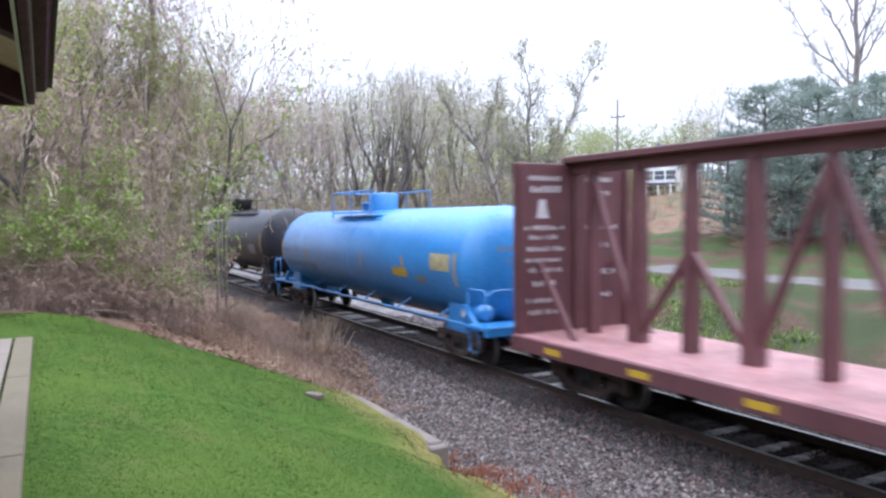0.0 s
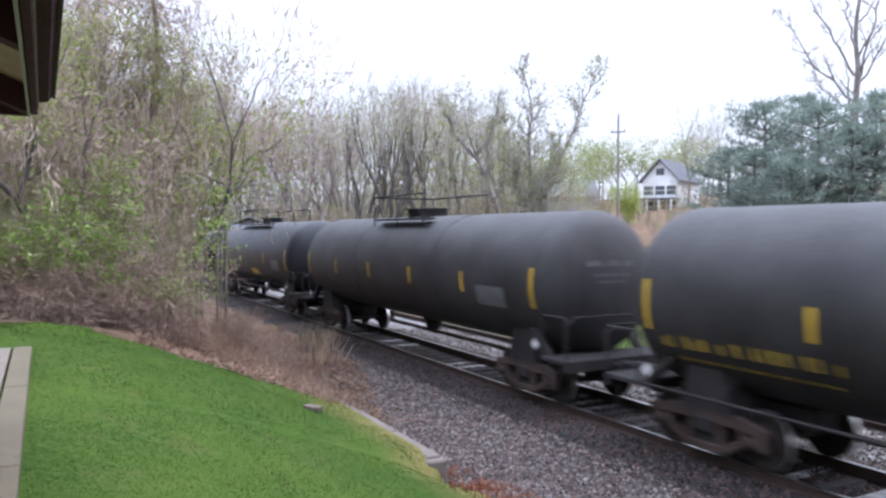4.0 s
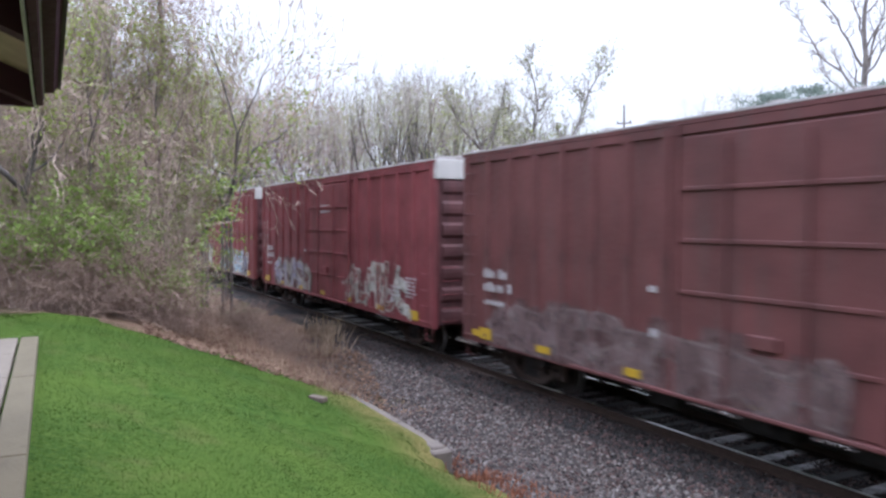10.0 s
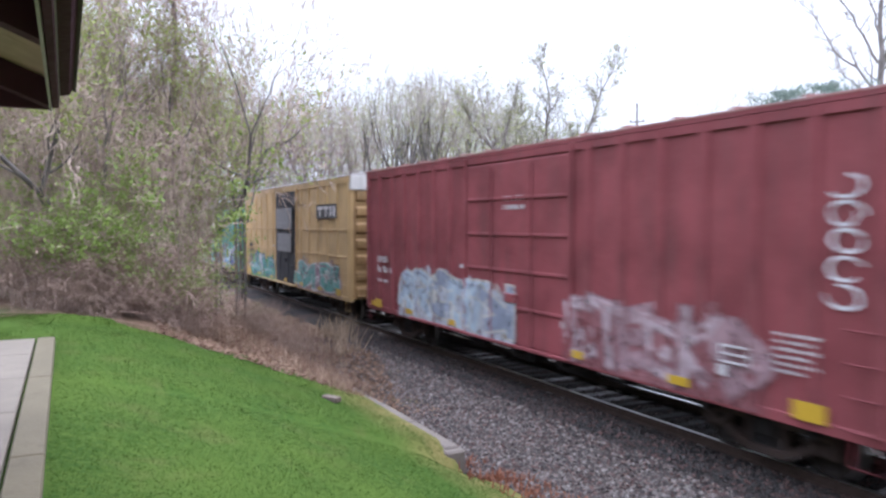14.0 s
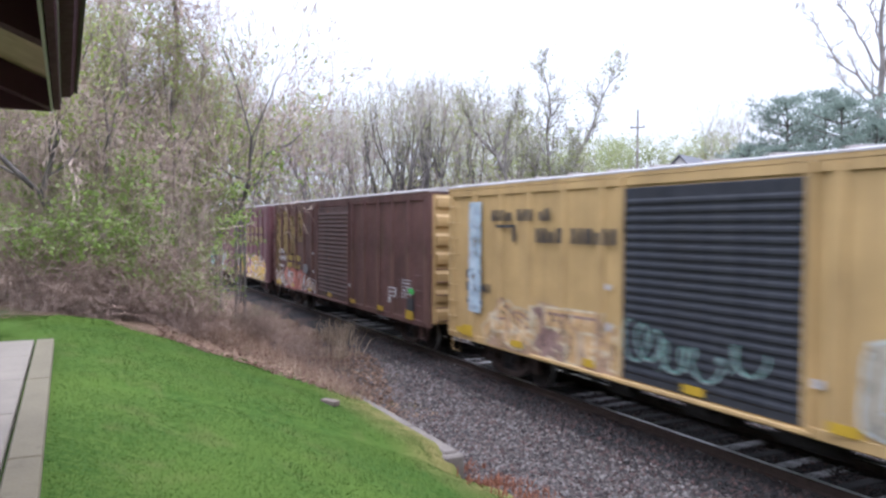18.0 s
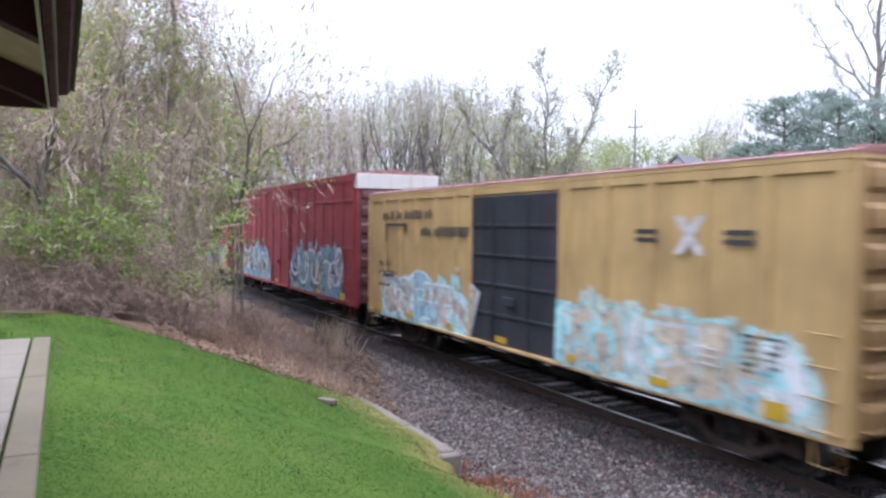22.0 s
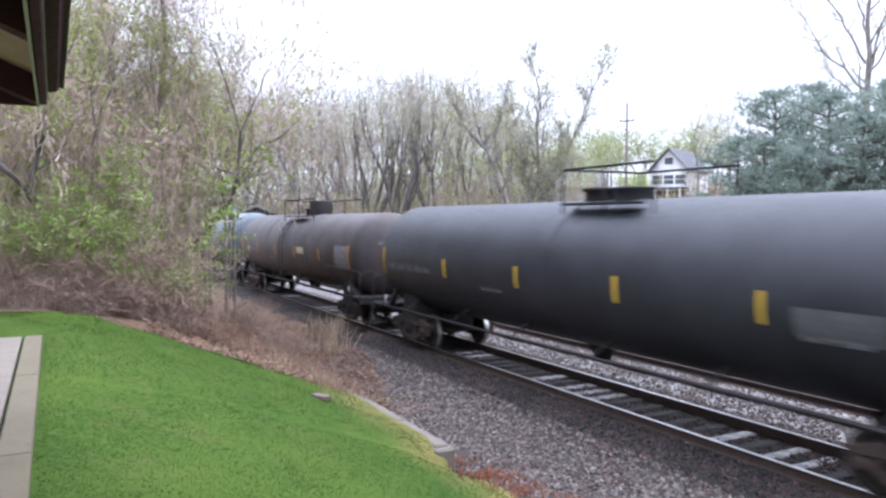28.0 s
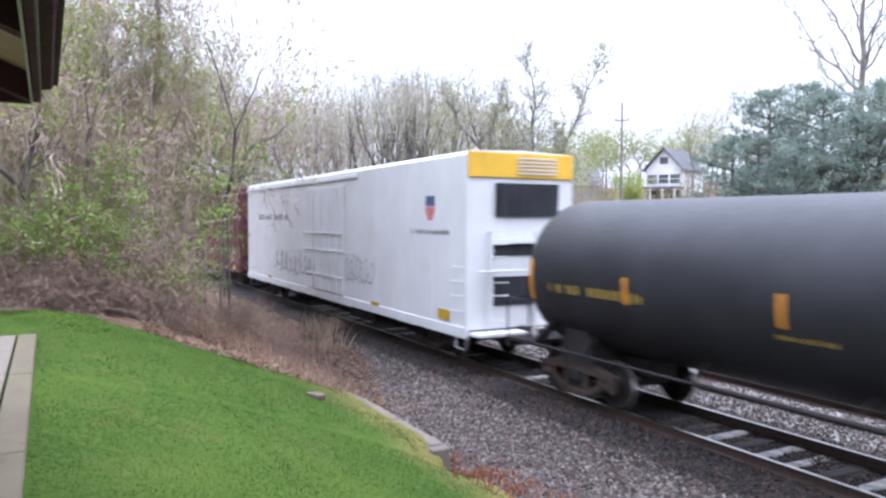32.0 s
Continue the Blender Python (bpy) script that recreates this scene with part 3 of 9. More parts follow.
def grow(seed, height, trunk_r, spread=0.5, first=0.3, limbs=9, subs=6, twigs=5, stems=1, lean=0.08, up=0.25, twig_len=0.9, wander=0.16, curl=0.0, leaders=None, fork=0.0, twig_r=0.0075):
    """A bare tree: tapered trunk (or several stems), limbs, branches and twigs. Returns segment rows by side count and the twig points."""
    rng = random.Random(seed)
    segs = {7: [], 5: [], 3: [], 1: []}
    tips = []

    def run(p, d, length, r0, r1, n, wob, rise, store):
        pts = [(p, r0)]
        for i in range(n):
            d = (d + Vector((rng.gauss(0, wob), rng.gauss(0, wob), rng.gauss(0, wob * 0.7) + rise))).normalized()
            q = p + d * (length / n)
            rb = r0 + (r1 - r0) * (i + 1) / n
            store.append((*p, *q, pts[-1][1], rb))
            p = q
            pts.append((p, rb))
        return pts

    def side_dir(axis, angle):
        o = axis.orthogonal().normalized()
        o.rotate(Matrix.Rotation(rng.uniform(0, 2 * math.pi), 3, axis))
        return (axis * math.cos(angle) + o * math.sin(angle)).normalized()

    if fork:
        run(Vector((0, 0, -0.15)), Vector((0, 0, 1)), fork + 0.2, trunk_r, trunk_r * 0.85, 4, 0.03, 0.04, segs[7])
    for s in range(len(leaders) if leaders else stems):
        if leaders:
            rs, line = leaders[s]
            line = [Vector(p) for p in line]
            h = (line[-1] - line[0]).length
            tr = []
            for k in range(12):
                u = k / 11 * (len(line) - 1)
                j = min(int(u), len(line) - 2)
                tr.append((line[j].lerp(line[j + 1], u - j) + Vector((rng.gauss(0, 0.07), rng.gauss(0, 0.07), 0)) * (1 if k else 0), rs * (1 - 0.88 * k / 11)))
            for k in range(11):
                segs[7].append((*tr[k][0], *tr[k + 1][0], tr[k][1], tr[k + 1][1]))
        else:
            d0 = Vector((rng.gauss(0, lean), rng.gauss(0, lean), 1)).normalized()
            if stems > 1:
                ang = 2 * math.pi * s / stems + rng.uniform(-0.4, 0.4)
                d0 = Vector((math.cos(ang) * spread * 0.55, math.sin(ang) * spread * 0.55, 1)).normalized()
            h = height * rng.uniform(0.8, 1.0) if stems > 1 else height
            h -= fork
            foot = Vector((0, 0, fork)) if fork else Vector((rng.gauss(0, 0.06) * stems, rng.gauss(0, 0.06) * stems, -0.15))
            tr = run(foot, d0, h, trunk_r * (0.62 if fork else 1), trunk_r * 0.12, 11, wander * 0.45, 0.04, segs[7])
        for i in range(limbs):
            u = first + (1 - first) * (i + rng.random()) / limbs
            k = min(int(u * 11), 10)
            (p, r), (p2, _) = tr[k], tr[k + 1]
            axis = (p2 - p).normalized()
            L = h * spread * (1.15 - 0.75 * u) * rng.uniform(0.7, 1.2)
            lb = run(p.lerp(p2, rng.random()), side_dir(axis, rng.uniform(0.6, 1.05)), L, min(r * 0.62, 0.03 + L * 0.014), 0.012, 6, wander, up * 0.22 - curl, segs[5])
            for j in range(subs):
                w = rng.uniform(0.25, 1.0)
                m = min(int(w * 6), 5)
                q, q2 = lb[m][0], lb[m + 1][0]
                bl = L * rng.uniform(0.22, 0.5) * (1.1 - 0.5 * w)
                sb = run(q.lerp(q2, rng.random()), side_dir((q2 - q).normalized(), rng.uniform(0.4, 0.95)), bl, max(twig_r * 1.2, lb[m][1] * 0.5), twig_r * 0.8, 3, wander * 1.1, up * 0.3 - curl, segs[3])
                for t in range(twigs):
                    e = sb[rng.randint(1, 3)][0]
                    ax = (sb[-1][0] - sb[-2][0]).normalized()
                    tw = run(e, side_dir(ax, rng.uniform(0.3, 1.1)), twig_len * rng.uniform(0.4, 1.1), twig_r, twig_r * 0.55, 2, wander * 1.3, up * 0.3 - curl, segs[1])
                    tips.append(tw[1][0])
                    tips.append(tw[2][0])
    return segs, tips


def tree(name, label, seed, bark, leaf, leaf_size, per, spread_leaf, keep=1.0, twig_mat=None, category="tree", far=False, **kw):
    """One tree as a thing: trunk, limbs, twigs, leaves."""
    segs, tips = grow(seed, **kw)
    ob = thing(name, label, category)
    tagged(part("trunk", wood_mesh("trunk", {7: segs[7]}, bark), None, ob), kind="stuff" if kw.get("stems", 1) > 1 else "")
    if far:
        branch = {3: segs[5], 1: segs[3] + segs[1]}
    else:
        branch = {5: segs[5], 3: segs[3], 1: segs[1]}
    tagged(part("crown", wood_mesh("crown", branch, [bark, twig_mat or bark]), None, ob), kind="stuff")
    if leaf is not None:
        rng = np.random.default_rng(seed)
        pts = np.array([tuple(p) for p in tips])
        pts = pts[rng.random(len(pts)) < keep]
        tagged(part("foliage", leaf_mesh("foliage", pts, leaf_size, leaf, rng, per, spread_leaf), None, ob), kind="stuff")
    return ob


def stand(ob, x, y, turn=0.0, size=1.0, sink=0.0, group=""):
    ob.matrix_basis = Matrix.LocRotScale((x, y, float(ground_z(x, y)) - sink), Euler((0, 0, radians(turn))), (size, size, size))
    if group:
        ob["group"] = group
    return ob


def again(ob, x, y, turn, size, sink=0.0):
    c = copy_thing(ob, Matrix())
    return stand(c, x, y, turn, size, sink)


def at_view(px_heading, dist):
    """x, y of the spot at that heading (degrees from -x towards +y, seen from the eye) and distance."""
    a = radians(px_heading)
    return -math.cos(a) * dist, EYE.y + math.sin(a) * dist


def branchy(seed, height, r0, stems=1, fork=0.0, levels=4, angle=0.5, ratio=0.72, rise=0.12, wob=0.13, tip=0.012, side=0.45, flare=0.35, lean=0.08, side_from=1, width=0.33):
    """A tree that forks again and again: each branch ends in two or three, with side shoots on its way. Segment rows by side count, and the twig points."""
    rng = random.Random(seed)
    segs, tips = {7: [], 5: [], 3: [], 1: []}, []

    def turn(axis, a):
        o = axis.orthogonal().normalized()
        o.rotate(Matrix.Rotation(rng.uniform(0, 2 * math.pi), 3, axis))
        return (axis * math.cos(a) + o * math.sin(a)).normalized()

    def go(p, d, length, r, lev):
        n = (6, 5, 4, 3, 2, 2, 2)[lev]
        end = max(tip * 0.6, r * (0.55 if lev else 0.62))
        store = segs[7 if lev == 0 else 5 if lev == 1 else 3 if lev == 2 else 1]
        for i in range(n):
            d = (d + Vector((rng.gauss(0, wob), rng.gauss(0, wob), rng.gauss(0, wob * 0.6) + rise))).normalized()
            q = p + d * (length / n)
            ra, rb = r + (end - r) * i / n, r + (end - r) * (i + 1) / n
            store.append((*p, *q, ra, rb))
            p = q
            if lev >= levels - 1:
                tips.append(p)
            elif lev >= side_from and i < n - 1 and rng.random() < side:
                go(p, turn(d, rng.uniform(0.5, 1.0) * angle * 1.8), length * ratio * rng.uniform(0.45, 0.9), max(tip, rb * 0.55), min(lev + rng.choice((1, 1, 2)), levels))
        if lev < levels:
            for k in range(rng.choice((2, 2, 3))):
                go(p, turn(d, angle * rng.uniform(0.45, 1.15)), length * ratio * rng.uniform(0.75, 1.15), max(tip, end * 0.8), lev + 1)

    for s in range(stems):
        a = 2 * math.pi * s / max(stems, 1) + rng.uniform(-0.5, 0.5)
        out = flare * rng.uniform(0.5, 1.2) if stems > 1 else lean * rng.gauss(0, 1)
        d = Vector((math.cos(a) * out, math.sin(a) * out, 1)).normalized()
        go(Vector((0.12 * math.cos(a) * (stems > 1), 0.12 * math.sin(a) * (stems > 1), fork - 0.2)), d, 1.6 * rng.uniform(0.85, 1.15) * (1 if stems > 1 else 1.3), r0 * (0.7 if stems > 1 else 1), 0)
    top = max(p.z for p in tips)
    k = (height - fork) / (top - fork + 1e-6)
    kw = min(k, width * height / max(math.hypot(p.x, p.y) for p in tips))
    for rows in segs.values():
        for i, s in enumerate(rows):
            rows[i] = (s[0] * kw, s[1] * kw, fork + (s[2] - fork) * k, s[3] * kw, s[4] * kw, fork + (s[5] - fork) * k, s[6], s[7])
    if fork:
        segs[7].append((0, 0, -0.3, 0, 0, fork + 0.05, r0 * 1.15, r0))
    return segs, [Vector((p.x * kw, p.y * kw, fork + (p.z - fork) * k)) for p in tips]


def lace(name, label, seed, bark, twig, leaf=None, leaf_size=0.1, per=2, keep=0.3, spread_leaf=0.2, category="tree", hubs=0, hub_r=0.6, low=1.0, flat=1.0, **kw):
    """One forking tree as a thing: trunk, crown of branches and twigs, leaves in loose clumps."""
    segs, tips = branchy(seed, **kw)
    ob = thing(name, label, category)
    tagged(part("trunk", wood_mesh("trunk", {7: segs[7]}, bark), None, ob), kind="stuff" if kw.get("stems", 1) > 1 else "")
    tagged(part("crown", wood_mesh("crown", {4: segs[5] + segs[3], 1: segs[1]}, [bark, twig]), None, ob), kind="stuff")
    if leaf is not None:
        rng = np.random.default_rng(seed)
        pts = np.array([tuple(p) for p in tips])
        pick = rng.random(len(pts)) < keep
        if hubs:
            cand = pts[pts[:, 2] < pts[:, 2].max() * low]
            hub = cand[rng.integers(0, len(cand), hubs)]
            near = np.min(np.linalg.norm((pts[:, None] - hub[None]) * np.array((1, 1, flat)), axis=2), 1)
            pick &= near < hub_r * rng.uniform(0.4, 1.2, len(pts))
        pts = pts[pick]
        if len(pts):
            tagged(part("foliage", leaf_mesh("foliage", pts, leaf_size, leaf, rng, per, spread_leaf, 0.3), None, ob), kind="stuff")
    return ob


# kinds of tree in the far wood
wood_kinds = [
    lace("bare_tree", "bare grey deciduous tree with a few opening buds", 21, BARK_DARK, TWIG_FAR, LEAF_BUD, 0.13, 2, 0.34, 0.3, width=0.46, height=12.5, r0=0.14, levels=5, angle=0.6, rise=0.11, tip=0.015, lean=0.05),
    lace("bare_tree", "bare vase-shaped tree with many rising stems", 22, BARK_DARK, TWIG_FAR, LEAF_BUD, 0.12, 2, 0.18, 0.3, height=12.5, r0=0.2, stems=5, fork=2.6, levels=4, angle=0.3, rise=0.2, tip=0.016, flare=0.3),
    lace("leafing_tree", "slender tree with pale yellow-green spring leaves", 23, BARK_DARK, TWIG_FAR, LEAF_BUD, 0.16, 3, 0.5, 0.35, height=11.5, r0=0.11, levels=4, angle=0.55, rise=0.13, tip=0.014),
    lace("budding_tree", "twiggy tree with reddish-brown buds", 24, BARK_GREY, TWIG_MAUVE, LEAF_RED, 0.1, 2, 0.35, 0.3, width=0.45, height=11.5, r0=0.12, levels=5, angle=0.62, rise=0.07, tip=0.015),
    lace("leafing_shrub", "understory shrub with small green leaves", 25, TWIG, TWIG, LEAF_BUD, 0.15, 2, 0.35, 0.3, category="shrub", width=0.55, height=5.0, r0=0.05, stems=5, levels=3, angle=0.55, rise=0.12, tip=0.013, flare=0.6),
    lace("leafing_tree", "rounded tree in pale yellow-green spring leaf", 26, BARK_GREY, TWIG_FAR, LEAF_HAZE, 0.3, 4, 0.7, 0.4, width=0.5, height=9.0, r0=0.15, levels=4, angle=0.7, rise=0.03, tip=0.014),
    lace("understory_shrub", "dense grey-brown shrub just coming into leaf", 27, TWIG_MAUVE, TWIG_MAUVE, LEAF_MIX, 0.16, 2, 0.3, 0.35, category="shrub", width=0.5, height=6.0, r0=0.055, stems=6, levels=3, angle=0.5, rise=0.12, tip=0.014, flare=0.5, side=0.6, side_from=0),
]
rng = random.Random(5)
stand(wood_kinds[0], *at_view(19.6, 62), 30, 1.0)
stand(wood_kinds[1], *at_view(24.2, 56), 10, 1.17)
stand(wood_kinds[2], *at_view(28.9, 57), 0, 1.0)
stand(wood_kinds[3], *at_view(16.2, 64), 0, 1.08)
stand(wood_kinds[4], *at_view(26.0, 50), 0, 0.9)
stand(wood_kinds[5], *at_view(36.5, 104), 0, 1.0)
stand(wood_kinds[6], *at_view(19.0, 68), 0, 1.0)


def top_slope(h):
    """How high the wood stands over the eye, as rise over distance, by heading."""
    return float(np.interp(h, (11, 14, 17, 19, 22, 24.5, 27, 30, 33, 36, 40), (0.18, 0.185, 0.188, 0.195, 0.2, 0.215, 0.205, 0.2, 0.18, 0.15, 0.12)))


def wood_tree(k, h, d, size=1.0, turn=None):
    x, y = at_view(h, d)
    tall = (12.5, 12.5, 11.5, 11.5, 5.0, 9.0, 6.0)[k]
    s = (3.56 + d * top_slope(h) * size - float(ground_z(x, y))) / tall
    again(wood_kinds[k], x, y, rng.uniform(0, 360) if turn is None else turn, s)


for i in range(32):
    h = 11.6 + 21.8 * (i + rng.random()) / 32
    d = max(rng.uniform(54, 80), 17.2 / math.sin(radians(h)) + rng.uniform(0, 12))
    wood_tree(rng.choices([0, 1, 2, 3], [3, 2, 2, 5 if h < 21 else 1])[0], h, d, rng.uniform(0.74, 1.02))
for i in range(24):
    h = 12.2 + 21.5 * (i + rng.random()) / 24
    wood_tree(rng.choice([0, 3, 2]), h, rng.uniform(88, 116), rng.uniform(0.8, 0.96))
for h, d, k, s in ((21.0, 58, 0, 1.0), (22.3, 60, 1, 0.93), (26.6, 58, 1, 0.9), (29.9, 54, 0, 0.98), (31.3, 56, 0, 0.9), (13.0, 84, 3, 1.0), (14.4, 76, 3, 1.02), (15.4, 70, 3, 0.97), (17.4, 66, 3, 1.0), (18.3, 62, 0, 0.96), (32.4, 60, 2, 0.95), (25.4, 66, 0, 0.98)):
    wood_tree(k, h, d, s)
for i in range(12):
    wood_tree(3, 12.4 + 8.2 * (i + rng.random()) / 12, rng.uniform(78, 96), rng.uniform(0.7, 0.98))
# understory at the foot of the wood
for i in range(48):
    h = 11.0 + 23.5 * (i + rng.random()) / 48
    d = max(rng.uniform(48, 72), 17.0 / math.sin(radians(h)) + rng.uniform(0, 8))
    again(wood_kinds[6 if rng.random() < 0.7 else 4], *at_view(h, d), rng.uniform(0, 360), rng.uniform(0.75, 1.2))
for i in range(44):
    h = 11.4 + 22.6 * (i + rng.random()) / 44
    d = max(rng.uniform(70, 106), 18.0 / math.sin(radians(h)) + rng.uniform(0, 10))
    again(wood_kinds[(6, 4, 6, 5)[i % 4]], *at_view(h, d), rng.uniform(0, 360), rng.uniform(1.1, 1.6) * (0.7 if i % 4 == 3 else 1))
for i in range(24):
    h, d = 34 + 8.6 * (i + rng.random()) / 24, rng.uniform(56, 76)
    if not (35.5 < h < 38.4 and d < 74) and not 40.2 < h < 42.6:
        again(wood_kinds[4 if i % 2 else 6], *at_view(h, d), rng.uniform(0, 360), rng.uniform(0.5, 0.8))
for i in range(30):
    h, d = 33 + 15 * (i + rng.random()) / 30, rng.uniform(100, 125)
    again(wood_kinds[5], *at_view(h, d), rng.uniform(0, 360), rng.uniform(0.85, 1.12) * (1.0 if h < 43 else 0.9))
for i in range(12):
    h, d = 45.8 + 5 * (i + rng.random()) / 12, rng.uniform(84, 104)
    again(wood_kinds[(0, 3, 5)[i % 3]], *at_view(h, d), rng.uniform(0, 360), rng.uniform(0.78, 1.0) * (0.95 if i % 3 < 2 else 0.8))


# two trees with few strong leaders; their x runs across the view
def face(ob, heading, dist, base):
    x, y = at_view(heading, dist)
    ob.matrix_basis = pose(x, y, base, 0, 0, 90 - heading)
    return ob


zf = float(ground_z(*at_view(35.1, 50)))
fork = tree("forked_tree", "tall forked tree with sparse leaves at its tips", 31, BARK_GREY, LEAF_BUD, 0.17, 2, 0.25, 0.2, TWIG_FAR, height=11, trunk_r=0.2, spread=0.2, first=0.2, limbs=30, subs=7, twigs=4, up=0.5, wander=0.26, twig_len=0.6, twig_r=0.013,
            leaders=[(0.19, [(0, 0, -0.3), (-0.1, 0.2, 3.4), (-0.35, 0.3, 7), (-0.25, 0.2, 10), (-0.8, 0, 13.0)]), (0.165, [(0.1, 0, -0.3), (0.2, 0.2, 3.2), (0.85, 0.3, 5.3), (2.3, 0.5, 8.4), (3.0, 0.4, 10.6), (4.1, 0.4, 12.8)]), (0.11, [(-0.1, 0, -0.3), (-0.6, -0.3, 3.6), (-1.5, -0.3, 6.4), (-1.9, -0.3, 9.6)]),
                     (0.1, [(0.1, 0, -0.3), (0.35, -0.4, 4), (1.0, -0.6, 6), (1.35, -0.5, 8.0)]), (0.09, [(-0.2, 0.2, -0.3), (-1.0, 0.5, 3.6), (-1.3, 0.6, 5.5), (-2.4, 0.8, 8.4)])])
face(fork, 35.1, 50, zf)
zf = float(ground_z(*at_view(33.0, 48)))
lean_tree = tree("leaning_tree", "bent dark tree leaning over the far bank", 35, BARK_GREY, LEAF_BUD, 0.16, 2, 0.25, 0.2, TWIG_FAR, height=9, trunk_r=0.2, spread=0.2, first=0.25, limbs=20, subs=6, twigs=3, up=0.5, wander=0.24, twig_r=0.012,
                 leaders=[(0.18, [(0.9, 0, -0.3), (0.6, 0, 3.2), (-0.5, 0.2, 6.0), (-1.5, 0.2, 8.2), (-2.2, 0.3, 11.2)]), (0.1, [(-0.5, 0.2, 6.0), (-0.2, 0.3, 8.5), (0.4, 0.2, 11.0)]), (0.12, [(-1.0, 0.2, 7.0), (-2.6, 0.2, 8.8), (-3.4, 0.1, 10.6)])])
face(lean_tree, 31.9, 48, zf)
zf = float(ground_z(*at_view(56.7, 52)))
big_bare = tree("large_bare_tree", "large bare tree with thick rising limbs", 44, BARK_GREY, None, 0.1, 1, 0.1, height=20, trunk_r=0.36, twig_r=0.009, spread=0.17, first=0.25, limbs=12, subs=6, twigs=4, up=0.55, wander=0.24, twig_mat=TWIG_FAR, twig_len=0.7,
                leaders=[(0.25, [(0, 0, -0.3), (0.1, 0, 8), (0.1, 0.2, 13), (0.5, 0, 20)]), (0.085, [(0, 0, 7.6), (-1.0, 0.3, 8.9), (-2.5, 0.6, 10.6), (-3.7, 0.8, 13.0), (-4.6, 0.8, 13.6)]), (0.085, [(0, 0, 9.2), (-1.0, -0.5, 11.2), (-2.2, -0.8, 13.4), (-3.0, -1, 15.6)]),
                         (0.09, [(0.1, 0, 8.6), (1.0, 0.6, 12), (1.6, 0.8, 17)]), (0.075, [(0.1, 0, 8.2), (1.5, -0.5, 10.8), (2.9, -1, 13.5)]), (0.055, [(0, 0, 6.9), (-1.2, 0.2, 8.0), (-2.2, 0.5, 9.4), (-2.5, 0.5, 11)]), (0.07, [(0, 0, 11), (-0.6, 0.8, 14), (-1.2, 1.2, 18)])])
face(big_bare, 56.7, 52, zf)


def pine(seed, height, width, label, bare=0.04):
    """A white pine: trunk, whorls of level boughs that carry flat plates of needles, gaps between them."""
    rng, nrg = random.Random(seed), np.random.default_rng(seed)
    ob = thing("pine_tree", label, "tree", "pines behind the track")
    segs, plates = {7: [], 5: []}, []
    n = 12
    for i in range(n):
        z0, z1 = height * i / n, height * (i + 1) / n
        segs[7].append((0, 0, z0 - 0.3 * (i == 0), 0, 0, z1, 0.2 * (1 - i / n) + 0.03, 0.2 * (1 - (i + 1) / n) + 0.03))
    rings = int(height / 0.62)
    for i in range(rings):
        u = i / (rings - 1)
        z = height * (bare + (0.97 - bare) * u)
        reach = width * (0.32 + 0.95 * math.sqrt(max(0.0, 1 - u)) * (0.55 + 0.45 * min(1, u * 4 + 0.5))) * rng.uniform(0.75, 1.2) * (0.62 if u > 0.93 else 1)
        for j in range(rng.choice((5, 6, 7))):
            a, L = rng.uniform(0, 6.283), reach * rng.uniform(0.6, 1.2)
            p, d = Vector((0, 0, z)), Vector((math.cos(a), math.sin(a), 0.1 + 0.25 * u))
            for s in range(5):
                q = p + d * (L / 5)
                segs[5].append((*p, *q, 0.045 * (1 - s / 5) + 0.01, 0.045 * (1 - (s + 1) / 5) + 0.01))
                d = (d + Vector((rng.gauss(0, 0.16), rng.gauss(0, 0.16), 0.05))).normalized()
                p = q
                if s > 0:
                    for t in range(2):
                        plates.append((p.x + rng.gauss(0, 0.22), p.y + rng.gauss(0, 0.22), p.z + rng.uniform(0, 0.14)))
    part("trunk", wood_mesh("trunk", {7: segs[7]}, BARK_DARK), None, ob)
    tagged(part("crown", wood_mesh("crown", {3: segs[5]}, BARK_DARK), None, ob), kind="stuff")
    c = np.repeat(np.array(plates), 13, 0)
    c = c + nrg.normal(0, 1, c.shape) * np.array((0.17, 0.17, 0.05))
    tagged(part("foliage", leaf_mesh("foliage", c, 0.3, NEEDLE, nrg, 1, 0.02, -0.5, 0.2), None, ob), kind="stuff")
    return ob


pine_a = pine(61, 8.7, 2.9, "broad blue-green pine with layered boughs and a flat crown")
stand(pine_a, *at_view(51.3, 46.0), 0, 0.93)
pine_b = pine(62, 7.0, 3.4, "dense blue-green pine, wide and rounded")
stand(pine_b, *at_view(54.6, 43.5), 0, 1.06)
again(pine_b, *at_view(48.9, 47.0), 120, 0.8)
again(pine_a, *at_view(58.0, 42.0), 70, 0.86)
again(pine_b, *at_view(60.6, 40.0), 200, 1.0)
again(pine_a, *at_view(53.6, 49.0), 150, 0.93)
again(pine_b, *at_view(50.6, 43.5), 30, 0.78)
again(pine_b, *at_view(53.0, 41.0), 260, 0.72)
again(pine_b, *at_view(56.7, 40.0), 310, 0.86)

